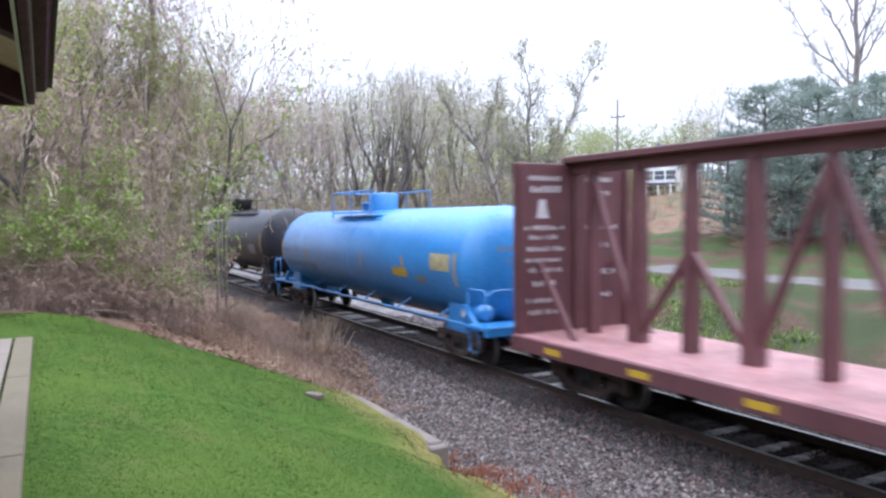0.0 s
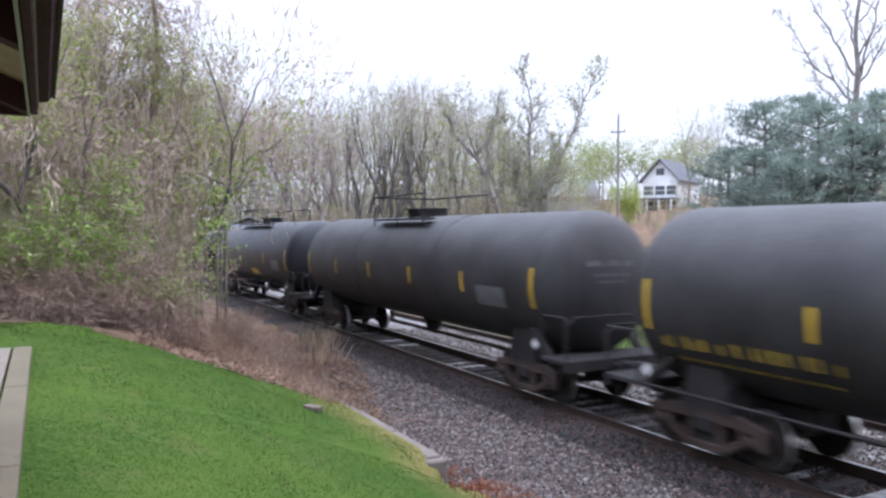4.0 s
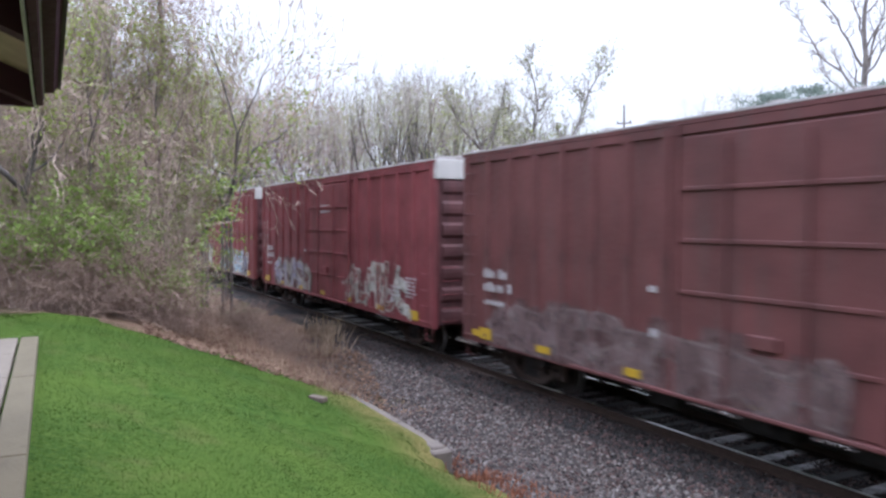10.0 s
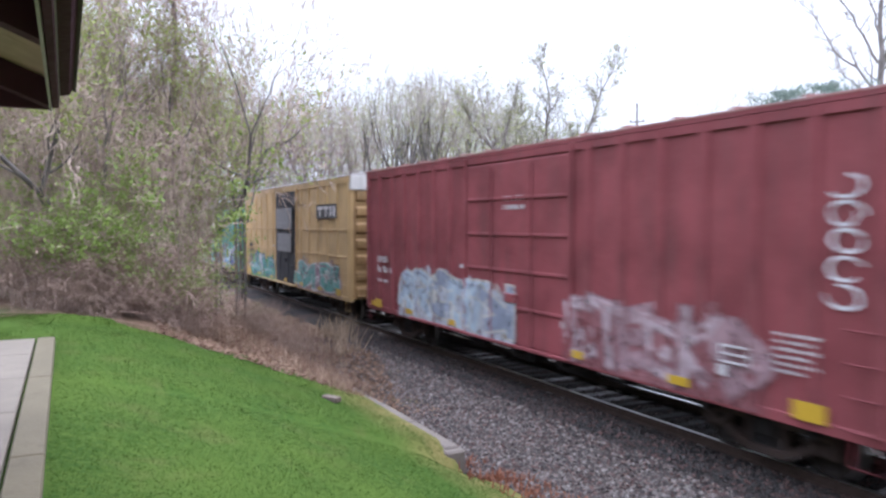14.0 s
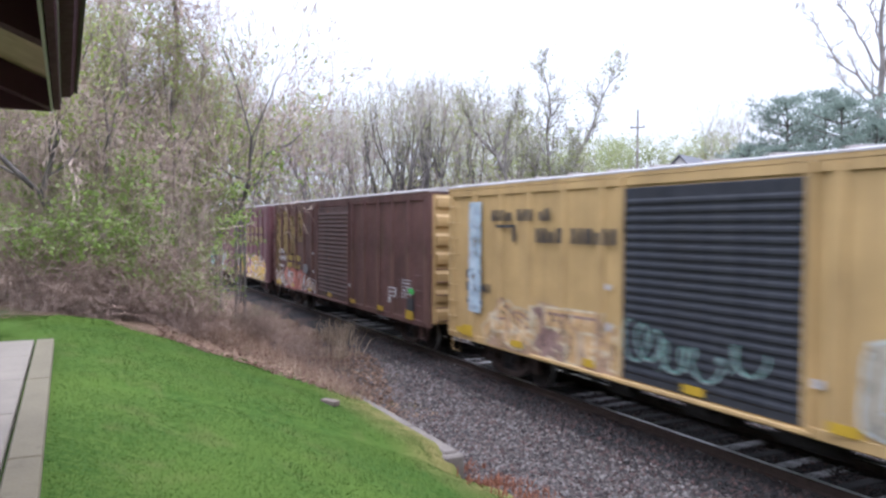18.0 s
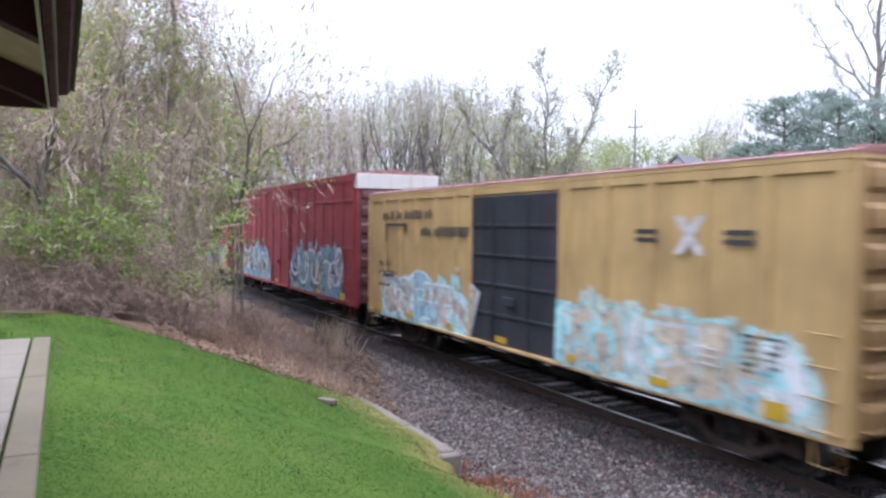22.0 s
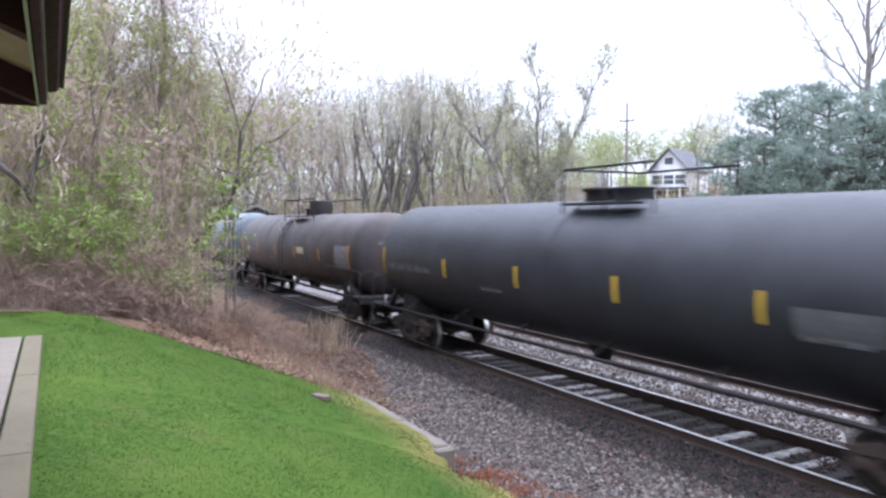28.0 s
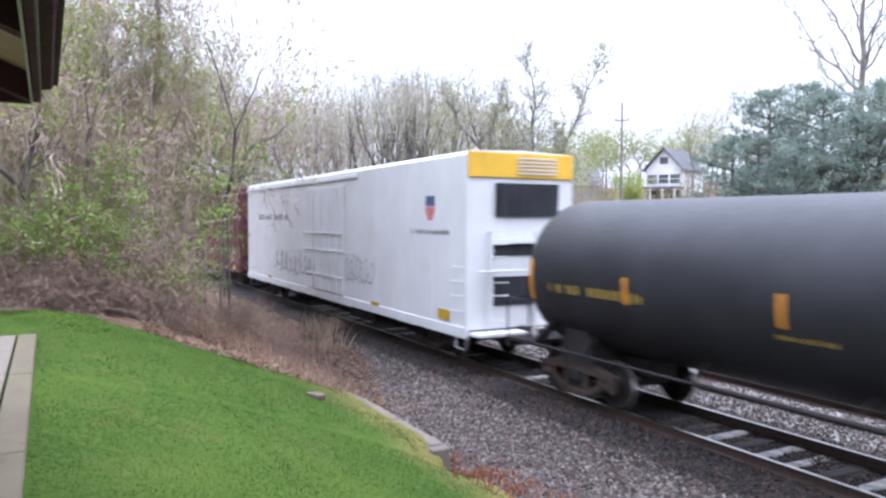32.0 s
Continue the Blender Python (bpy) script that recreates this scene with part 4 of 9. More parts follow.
# ---- thicket beside the lawn ----
def vine_column(seed, height, label):
    """A dead trunk wrapped and hung with woody vines from top to bottom."""
    rng = random.Random(seed)
    ob = thing("vine_covered_trunk", label, "tree")
    spine = [Vector((0.25 * math.sin(z * 0.6), 0.2 * math.sin(z * 0.43 + 1), z)) for z in np.linspace(-0.2, height, 12)]
    part("trunk", wood_mesh("trunk", {7: [(*spine[i], *spine[i + 1], 0.15 - 0.009 * i, 0.15 - 0.009 * (i + 1)) for i in range(11)]}, BARK_DARK), None, ob)
    rows, fine = [], []

    def at(z):
        k = max(0, min(10.99, (z + 0.2) / (height + 0.2) * 11))
        return spine[int(k)].lerp(spine[int(k) + 1], k - int(k))

    for i in range(150):
        z = rng.uniform(0.45, 1.0) * height
        a, rad, fall = rng.uniform(0, 6.283), rng.uniform(0.1, 0.75) * (0.5 + 0.6 * math.sin(min(1, z / height) * 2.6)), rng.uniform(0.8, 2.6)
        p = at(z) + Vector((math.cos(a) * rad * 0.4, math.sin(a) * rad * 0.4, 0))
        n = 9
        for k in range(n):
            zz = z - fall * (k + 1) / n
            if zz < 0:
                break
            rad = min(1.05, abs(rad + rng.gauss(0.02, 0.13)))
            a += rng.gauss(0, 0.5)
            q = at(zz) + Vector((math.cos(a) * rad, math.sin(a) * rad, 0))
            rows.append((*p, *q, 0.011, 0.010))
            p = q
            if rng.random() < 0.6:
                e = q + Vector((rng.gauss(0, 0.4), rng.gauss(0, 0.4), rng.uniform(-0.35, 0.35)))
                fine.append((*q, *e, 0.006, 0.003))
    tagged(part("vines", wood_mesh("vines", {3: rows, 1: fine}, [VINE, VINE]), None, ob, "tangle of hanging tan vines"), kind="stuff")
    return ob


def spray_shrub(seed, height, label):
    """An open shrub: thin arching stems that carry level sprays of fresh small leaves."""
    rng, nrg = random.Random(seed), np.random.default_rng(seed)
    ob = thing("spring_shrub", label, "shrub")
    rows, fine, pts = [], [], []
    for i in range(9):
        a, p = rng.uniform(0, 6.283), Vector((rng.gauss(0, 0.15), rng.gauss(0, 0.15), -0.1))
        d = Vector((math.cos(a) * 0.35, math.sin(a) * 0.35, 1)).normalized()
        L = height * rng.uniform(0.65, 1.05)
        for k in range(9):
            q = p + d * L / 9
            rows.append((*p, *q, 0.016 * (1 - k / 10), 0.016 * (1 - (k + 1) / 10)))
            d = (d + Vector((math.cos(a) * 0.07 + rng.gauss(0, 0.1), math.sin(a) * 0.07 + rng.gauss(0, 0.1), -0.03))).normalized()
            p = q
            if k > 2:
                for j in range(2):
                    b, m = rng.uniform(0, 6.283), rng.uniform(0.25, 0.7)
                    e = p + Vector((math.cos(b) * m, math.sin(b) * m, rng.uniform(-0.05, 0.15)))
                    fine.append((*p, *e, 0.006, 0.003))
                    if rng.random() < 0.5:
                        for w in (0.35, 0.55, 0.75, 0.95, 1.05):
                            pts.append(tuple(p.lerp(e, w)))
    tagged(part("stem", wood_mesh("stem", {4: rows, 1: fine}, [TWIG, TWIG]), None, ob), kind="stuff")
    tagged(part("foliage", leaf_mesh("foliage", pts, 0.085, LEAF_SPRING, nrg, 4, 0.075, 0.25, 0.6), None, ob), kind="stuff")
    return ob


def vine_tangle(seed, label, n=1100):
    """A heap of vines and suckers grown into each other, with a few leaves."""
    rng = np.random.default_rng(seed)
    ob = thing("vine_tangle", label, "undergrowth")
    a, rad, z = rng.uniform(0, 6.283, n), 1.5 * np.sqrt(rng.random(n)), 4.2 * rng.random(n) ** 0.9
    p = np.stack([np.cos(a) * rad * (1 - 0.08 * z), np.sin(a) * rad * (1 - 0.08 * z), z], 1)
    d = rng.normal(0, 1, (n, 3)) * np.array((0.55, 0.55, 0.9))
    rows, tips = [], []
    for k in range(5):
        d = d * 0.8 + rng.normal(0, 1, (n, 3)) * np.array((0.4, 0.4, 0.45)) + np.array((0, 0, 0.12))
        d /= np.linalg.norm(d, axis=1, keepdims=True)
        q = p + d * rng.uniform(0.12, 0.28, (n, 1))
        q[:, 2] = np.maximum(q[:, 2], 0.02)
        r = 0.008 * (1 - 0.12 * k)
        rows.append(np.concatenate([p, q, np.full((n, 1), r), np.full((n, 1), r * 0.88)], 1))
        p = q
        tips.append(q)
    rows, tips = np.concatenate(rows), np.concatenate(tips)
    poles = []
    for i in range(16):
        b, c = rng.uniform(0, 6.283), 1.2 * math.sqrt(rng.random())
        x, y, h = math.cos(b) * c, math.sin(b) * c, rng.uniform(2.5, 4.6)
        poles.append((x, y, -0.2, x + rng.normal(0, 0.25), y + rng.normal(0, 0.25), h, rng.uniform(0.012, 0.03), 0.007))
    tagged(part("stem", wood_mesh("stem", {5: poles}, BARK_DARK), None, ob), kind="stuff")
    tagged(part("vines", wood_mesh("vines", {3: rows[:40], 1: rows}, [VINE, TWIG]), None, ob), kind="stuff")
    hub = tips[rng.integers(0, len(tips), 24)]
    near = np.min(np.linalg.norm((tips[:, None] - hub[None]) * np.array((1, 1, 2.2)), axis=2), 1)
    pts = tips[(near < 0.55 * rng.uniform(0.4, 1.2, len(tips))) & (rng.random(len(tips)) < 0.6)]
    tagged(part("foliage", leaf_mesh("foliage", pts, 0.09, LEAF_SPRING if seed % 2 else LEAF_DULL2, rng, 4, 0.1, 0.3), None, ob), kind="stuff")
    return ob


thick_kinds = [
    lace("thicket_tree", "vine-tangled young tree with small green leaves", 71, BARK_DARK, TWIG, LEAF_DULL2, 0.085, 3, 0.5, 0.15, width=0.55, hubs=60, hub_r=0.65, low=1.0, flat=2.0, height=9.5, r0=0.10, levels=6, angle=0.55, ratio=0.74, rise=0.08, tip=0.008, wob=0.17, side=0.95, lean=0.05),
    lace("thicket_tree", "leaning grey tree with a tangle of bare twigs", 72, BARK_DARK, TWIG, LEAF_DULL2, 0.08, 3, 0.4, 0.15, width=0.6, hubs=40, hub_r=0.6, low=1.0, flat=2.0, height=9.0, r0=0.11, levels=6, angle=0.62, ratio=0.74, rise=0.05, tip=0.008, wob=0.19, side=0.95, lean=0.05),
    lace("sapling_clump", "clump of thin upright grey saplings", 75, TWIG, TWIG, LEAF_SPRING, 0.075, 3, 0.35, 0.12, hubs=8, hub_r=0.5, flat=2.0, category="sapling", height=5.4, r0=0.035, stems=7, levels=3, angle=0.38, ratio=0.66, rise=0.22, tip=0.006, flare=0.32, side=0.6, side_from=0),
    tree("bramble", "bare brown bramble with arching canes", 74, TWIG_BROWN, None, 0.06, 1, 0.1, 0.1, TWIG_BROWN, category="bramble", far=True, height=2.4, trunk_r=0.016, spread=0.9, first=0.1, twig_r=0.0048, limbs=8, subs=4, twigs=4, stems=6, up=0.1, twig_len=0.6, wander=0.26, curl=0.1),
    vine_column(76, 10.5, "dead trunk wrapped and hung with tan vines"),
    spray_shrub(77, 3.4, "open shrub with level sprays of bright green leaves"),
    vine_tangle(78, "dense tangle of tan vines and grey stems in young leaf"),
    vine_tangle(79, "tall tangle of grey vines hung over saplings"),
    lace("slender_tree", "slender bare-stemmed tree with a light twiggy crown", 80, BARK_DARK, TWIG_MAUVE, LEAF_DULL2, 0.07, 4, 0.4, 0.12, width=0.27, hubs=30, hub_r=0.55, flat=2.0, height=9.2, r0=0.065, stems=3, fork=4.3, levels=5, angle=0.5, ratio=0.72, rise=0.1, tip=0.008, wob=0.17, side=0.8, flare=0.3),
]
# kind, heading, distance, size
spots = [(4, 6.7, 23.0, 1.0), (4, 4.0, 25.5, 1.1), (4, -1.0, 22.0, 1.05),
         (0, 7.5, 24.5, 0.88), (1, 7.0, 20.6, 0.85), (1, 5.4, 22.5, 1.3), (0, 3.0, 21.0, 1.2), (1, 0.4, 20.0, 1.2), (0, -2.2, 20.5, 1.2), (1, -3.8, 22.0, 1.2), (1, 2.2, 27.0, 1.25), (0, 4.8, 29.0, 1.25), (1, 7.0, 30.0, 1.0), (0, -1.0, 27.0, 1.5),
         (8, 9.4, 26.5, 1.0), (8, 2.5, 19.2, 0.82), (8, 6.6, 21.6, 0.95), (8, 11.9, 30.0, 0.93), (8, 9.9, 29.0, 1.04), (8, 11.3, 33.0, 1.0), (8, 8.8, 28.0, 1.02), (8, 10.2, 36.0, 1.15), (8, 11.6, 38.0, 1.1), (1, 3.4, 38.0, 1.7),
         (2, 5.6, 19.0, 0.8), (2, 7.2, 19.6, 0.85), (2, 4.2, 18.6, 0.75), (2, 2.8, 19.2, 0.85), (2, 1.2, 18.2, 0.8), (2, -0.4, 18.8, 0.85), (2, -2.0, 18.2, 0.8), (2, -3.4, 19.0, 0.9), (2, 6.4, 22.0, 1.0), (2, 3.6, 23.5, 1.1), (2, 0.2, 23.0, 1.1), (2, 7.9, 20.6, 0.9), (2, 5.0, 24.0, 1.1), (2, -1.4, 24.0, 1.2),
         (5, 7.3, 18.4, 0.85), (5, 6.2, 18.8, 0.6), (5, 4.4, 20.6, 1.15), (5, 2.2, 18.8, 1.1), (5, 0.3, 18.4, 0.95), (5, 1.6, 23.0, 1.6), (5, 5.2, 21.6, 1.5), (5, -1.0, 19.4, 1.2), (5, 8.8, 19.4, 0.8), (5, 7.5, 22.0, 1.4), (5, 6.6, 20.0, 1.1), (5, 3.2, 22.0, 1.4), (5, -2.6, 18.6, 1.0), (5, 0.9, 17.6, 0.9), (5, 3.8, 18.0, 1.0), (5, 5.4, 18.2, 0.95), (5, -0.8, 17.4, 0.9), (5, -2.0, 17.6, 1.1), (5, 6.9, 18.2, 0.7), (5, 2.8, 20.2, 1.35), (5, 0.0, 20.6, 1.5), (5, 6.0, 23.4, 1.9), (5, 4.0, 23.6, 2.0), (5, 2.0, 25.0, 2.1),
         (6, -3.2, 19.5, 0.95), (7, -1.6, 20.5, 1.1), (6, 0.2, 19.6, 1.0), (7, 1.8, 20.8, 1.15), (6, 3.4, 19.8, 1.0), (7, 4.9, 21.2, 1.15), (6, 5.2, 20.4, 0.9), (7, 5.9, 22.8, 1.05), (7, -2.6, 24.0, 1.30), (6, -0.6, 25.0, 1.37), (7, 1.2, 24.5, 1.33), (6, 3.0, 25.5, 1.40), (7, 4.6, 26.0, 1.44), (6, 4.8, 27.0, 1.3), (7, 5.6, 28.0, 1.2),
         (6, 4.4, 31.0, 1.7), (6, -1.6, 29.0, 1.9)]
seen = set()
for k, h, d, s in spots:
    x, y = at_view(h, d)
    turn = (x * 37 + y * 91) % 360
    if k in seen:
        again(thick_kinds[k], x, y, turn, s)
    else:
        stand(thick_kinds[k], x, y, turn, s)
        seen.add(k)
rng = random.Random(9)
stand(thick_kinds[3], -17.4, -8.2, 0, 0.9)
for i in range(34):
    h, d = -3.4 + 12.6 * (i + rng.random()) / 34, rng.uniform(16.8, 22)
    x, y = at_view(h, d)
    again(thick_kinds[3], x, min(y, -4.1), rng.uniform(0, 360), rng.uniform(0.32, 0.72) * (0.8 if h > 7.5 else 1))
for i in range(9):
    again(thick_kinds[3], -19.6 - 0.9 * i + rng.uniform(-0.3, 0.3), -4.3 + rng.uniform(-0.6, 0.1), rng.uniform(0, 360), rng.uniform(0.32, 0.5))


def stems(name, label, n, area, height, mat, seed, lean=0.35, width=0.012, kind="stuff"):
    """Thin dry stalks, each a bent three-point strip."""
    rng = np.random.default_rng(seed)
    x, y = area(rng, n)
    n = len(x)
    z = ground_z(x, y) - 0.02
    h = height * rng.uniform(0.4, 1.2, n)
    a, l = rng.uniform(0, 2 * np.pi, n), rng.uniform(0, lean, n)
    dx, dy = np.cos(a) * l * h, np.sin(a) * l * h
    wx, wy = -np.sin(a + 0.7) * width, np.cos(a + 0.7) * width
    p0, p1, p2 = np.stack([x, y, z], 1), np.stack([x + dx * 0.35, y + dy * 0.35, z + h * 0.6], 1), np.stack([x + dx, y + dy, z + h * (1 - 0.3 * l)], 1)
    w = np.stack([wx, wy, np.zeros(n)], 1)
    v = np.stack([p0 - w, p0 + w, p1 + w * 0.8, p1 - w * 0.8, p2 + w * 0.2, p2 - w * 0.2], 1)
    f = (np.arange(n)[:, None, None] * 6 + np.array([(0, 1, 2, 3), (3, 2, 4, 5)])[None]).reshape(-1, 4)
    return tagged(new(name, raw_mesh(name, v.reshape(-1, 3), f, mat)), label, "dry grass", kind=kind)


def blades(name, label, n, area, height, mat, seed, width):
    """Short grass: one leaning triangle a blade."""
    rng = np.random.default_rng(seed)
    x, y = area(rng, n)
    n = len(x)
    z = ground_z(x, y) - 0.01
    h, a, b = height * rng.uniform(0.5, 1.3, n), rng.uniform(0, 6.283, n), rng.uniform(0, 6.283, n)
    w = np.stack([np.cos(a), np.sin(a), np.zeros(n)], 1) * width
    p = np.stack([x, y, z], 1)
    v = np.stack([p - w, p + w, p + np.stack([np.cos(b) * h * 0.7, np.sin(b) * h * 0.7, h], 1)], 1)
    return tagged(new(name, raw_mesh(name, v.reshape(-1, 3), np.arange(n * 3).reshape(-1, 3), mat)), label, "grass", kind="stuff")


def area_bank(rng, n):
    x = -13.2 - 15 * rng.random(n) ** 1.1
    hi = np.minimum(-4.6 + 0.16 * (-13.2 - x), -2.3)
    y = -9.0 + (hi + 9.0) * rng.random(n) ** 0.7
    keep = (y > -5.6 - 0.42 * (-13.2 - x)) & (x < -13.2 - 0.75 * np.clip(-5.4 - y, 0, 9) + 0.3)
    return x[keep], y[keep]


def area_tuft(cx, cy, r):
    def pick(rng, n):
        a, d = rng.uniform(0, 6.283, n), r * rng.random(n)
        return cx + d * np.cos(a), cy + d * np.sin(a)
    return pick


def area_lawn(rng, n):
    x = -3.5 - 12.4 * rng.random(n) ** 1.15
    y = -12.2 + 6.97 * rng.random(n)
    keep = ~((y > -5.25) & (x < -9.7)) & ~((y < -10.38) & (x > -12.0))
    return x[keep], y[keep]


stems("dry_stems", "tangle of dry reddish-brown stems on the bank", 3600, area_bank, 0.42, STEM_RED, 81, 0.9, 0.006)
stems("dry_stems", "pale dry grass on the bank", 3200, area_bank, 0.26, STRAW, 82, 1.0, 0.007)
for cx, cy, r, n in ((-22.6, -2.35, 0.5, 70), (-24.0, -2.5, 0.5, 70), (-23.3, -2.2, 0.4, 50), (-20.6, -3.1, 0.6, 60), (-9.2, -4.7, 0.7, 260), (-8.3, -4.75, 0.9, 260), (-10.4, -4.6, 0.5, 90), (-19.5, -3.6, 0.8, 160), (-17.0, -4.0, 0.7, 160)):
    tall = cx < -20
    tagged(stems("dry_tuft", "tuft of dry brown grass at the ballast edge", n, area_tuft(cx, cy, r), 0.8 if tall else 0.17, STRAW if tall else (RUST_WEED if cx > -11 else STEM_RED), int(-cx * 10), 1.2 if tall else 1.1, 0.012), category="dry grass", kind="stuff")


def area_fallen(rng, n):
    x = -13.7 - 12 * rng.random(n)
    y = -8.6 + 6.2 * rng.random(n)
    keep = (x < -13.2 - 0.75 * np.clip(-5.4 - y, 0, 9) + 0.5) & (y < -4.4 + 0.3 * (-13.0 - x))
    return x[keep], y[keep]


def fallen_leaves(n, seed):
    """Dead leaves: small curled quads lying in each other's way."""
    rng = np.random.default_rng(seed)
    x, y = area_fallen(rng, n)
    n = len(x)
    r, a = rng.uniform(0.03, 0.07, n), rng.uniform(0, 6.283, n)
    u = np.stack([np.cos(a), np.sin(a), rng.normal(0, 0.35, n)], 1) * r[:, None]
    w = np.stack([-np.sin(a), np.cos(a), rng.normal(0, 0.35, n)], 1) * r[:, None] * 0.6
    p = np.stack([x, y, ground_z(x, y) + rng.uniform(0.015, 0.06, n)], 1)
    v = np.stack([p - u, p + w, p + u, p - w], 1)
    return tagged(new("fallen_leaves", raw_mesh("fallen_leaves", v.reshape(-1, 3), np.arange(n * 4).reshape(-1, 4), DEAD_LEAF)), "brown dead leaves strewn over the bank", "leaf litter", kind="stuff")


fallen_leaves(16000, 95)
blades("lawn_blades", "short mown lawn grass blades", 230000, area_lawn, 0.024, BLADE, 90, 0.0042)


def area_ivy(rng, n):
    x, y = -4 - 46 * rng.random(n), 6.0 + 6.5 * rng.random(n)
    keep = np.sin(x * 0.55 + 0.6 * y) + np.sin(x * 0.21 - y) > 0.2
    return x[keep], y[keep]


stems("bank_ivy", "green ivy patches on the far bank", 16000, area_ivy, 0.22, LEAF_DULL, 91, 1.2, 0.045)


# ---- houses ----
def house(name, label, at, w, d, h, roof_h, wall_mat, roof_mat, win_mat, porch=False):
    ob = thing(name, label, "house", "", at)
    part("wall", Geo().box(-w / 2, w / 2, -d / 2, d / 2, -1.0, h), wall_mat, ob)
    gable = Geo()
    gable.slab([(-w / 2, h), (w / 2, h), (0, h + roof_h)], -d / 2 + 0.002, d / 2 - 0.002)
    part("gable", gable, wall_mat, ob)
    s = math.hypot(w / 2, roof_h)
    for sg in (-1, 1):
        ux, uz = sg * (w / 2) / s, -roof_h / s
        e = 0.45
        g = Geo()
        a, b = (0 - ux * 0.02, h + roof_h + 0.06), (ux * (s + e), h + roof_h + 0.06 + uz * (s + e))
        g.slab([a, b, (b[0], b[1] + 0.16), (a[0], a[1] + 0.18)], -d / 2 - 0.4, d / 2 + 0.4)
        part("roof", g, roof_mat, ob)
    rows = ((h * 0.28, h * 0.28), (h * 0.72, h * 0.24))
    for zc, wh in rows:
        for k in range(3):
            xc = -w * 0.32 + k * w * 0.32
            win = part("window", Geo().box(xc - 0.55, xc + 0.55, -d / 2 - 0.04, -d / 2 + 0.02, zc - wh / 2, zc + wh / 2, 0.01), win_mat, ob)
            fr = Geo()
            fr.box(xc - 0.64, xc - 0.55, -d / 2 - 0.07, -d / 2, zc - wh / 2 - 0.08, zc + wh / 2 + 0.08)
            fr.box(xc + 0.55, xc + 0.64, -d / 2 - 0.07, -d / 2, zc - wh / 2 - 0.08, zc + wh / 2 + 0.08)
            fr.box(xc - 0.55, xc + 0.55, -d / 2 - 0.07, -d / 2, zc + wh / 2, zc + wh / 2 + 0.08)
            fr.box(xc - 0.55, xc + 0.55, -d / 2 - 0.06, -d / 2, zc - 0.03, zc + 0.03)
            part("window_frame", fr, WHITE_TRIM, win)
    g = Geo().box(-0.45, 0.45, -d / 2 - 0.05, -d / 2 + 0.02, h + roof_h * 0.25, h + roof_h * 0.6, 0.01)
    part("gable_window", g, win_mat, ob)
    if porch:
        part("porch_roof", Geo().slab([(-w / 2 - 0.3, h * 0.46), (w / 2 + 0.3, h * 0.46), (w / 2 + 0.3, h * 0.46 + 0.14), (-w / 2 - 0.3, h * 0.46 + 0.14)], -d / 2 - 2.2, -d / 2 - 0.08), roof_mat, ob)
        for k in range(4):
            x = -w / 2 + k * w / 3
            part("porch_post", Geo().box(x - 0.09, x + 0.09, -d / 2 - 2.1, -d / 2 - 1.92, -1, h * 0.46, 0.01), WHITE_TRIM, ob)
    return ob


WHITE_TRIM = paint("white_trim", (0.72, 0.72, 0.70), 0.6, 0.06, dirt_amount=0.15)
CLAPBOARD = paint("white_clapboard", (0.70, 0.71, 0.72), 0.65, 0.08, dirt_amount=0.15)
CLAP_GREY = paint("grey_blue_siding", (0.24, 0.27, 0.32), 0.65, 0.1, dirt_amount=0.15)
CLAP_DARK = paint("dark_brown_siding", (0.07, 0.06, 0.055), 0.7, 0.15)
ROOF_GREY = plain("grey_shingles", (0.115, 0.117, 0.13), 0.9, 0, 0.2, 6)
WINDOW_GLASS = plain("dark_window_glass", (0.09, 0.10, 0.115), 0.12, 0, 0.1, 2, 0.7)
x, y = at_view(45.0, 88)
house("white_house", "white clapboard house with a steep gable and porch", pose(x, y, float(ground_z(x, y)) - 1.2, 0, 0, 24), 4.0, 6.5, 4.0, 2.1, CLAPBOARD, ROOF_GREY, WINDOW_GLASS, True)
x, y = at_view(37.0, 98)
house("grey_house", "grey-blue sided house half hidden by trees", pose(x, y, float(ground_z(x, y)) - 1.5, 0, 0, 150), 6.0, 8.0, 3.6, 2.0, CLAP_GREY, ROOF_GREY, WINDOW_GLASS)
x, y = at_view(13.6, 72)
house("brown_house", "dark brown shed with a pale eave among the trees", pose(x, y, float(ground_z(x, y)) + 0.6, 0, 0, 75), 4.0, 4.5, 3.6, 0.8, CLAP_DARK, plain("pale_roof_edge", (0.3, 0.28, 0.27), 0.8), WINDOW_GLASS)

# utility pole
x, y = at_view(41.2, 62)
pole = thing("utility_pole", "weathered wooden utility pole with a crossarm", "utility pole", "", pose(x, y, float(ground_z(x, y)), 0, 0, 35))
part("shaft", Geo().tube([(0, 0, -0.5), (0, 0, 9.6)], [0.13, 0.07], 8), BARK_GREY, pole)
part("crossarm", Geo().box(-0.6, 0.6, -0.06, 0.06, 8.1, 8.2, 0.01), BARK_GREY, pole)
for k in (-0.5, 0.5):
    part("insulator", Geo().lathe([(8.2, 0.03), (8.26, 0.05), (8.34, 0.04), (8.36, 0.0)], "z", 8, origin=(k, 0, 0)), WINDOW_GLASS, pole)

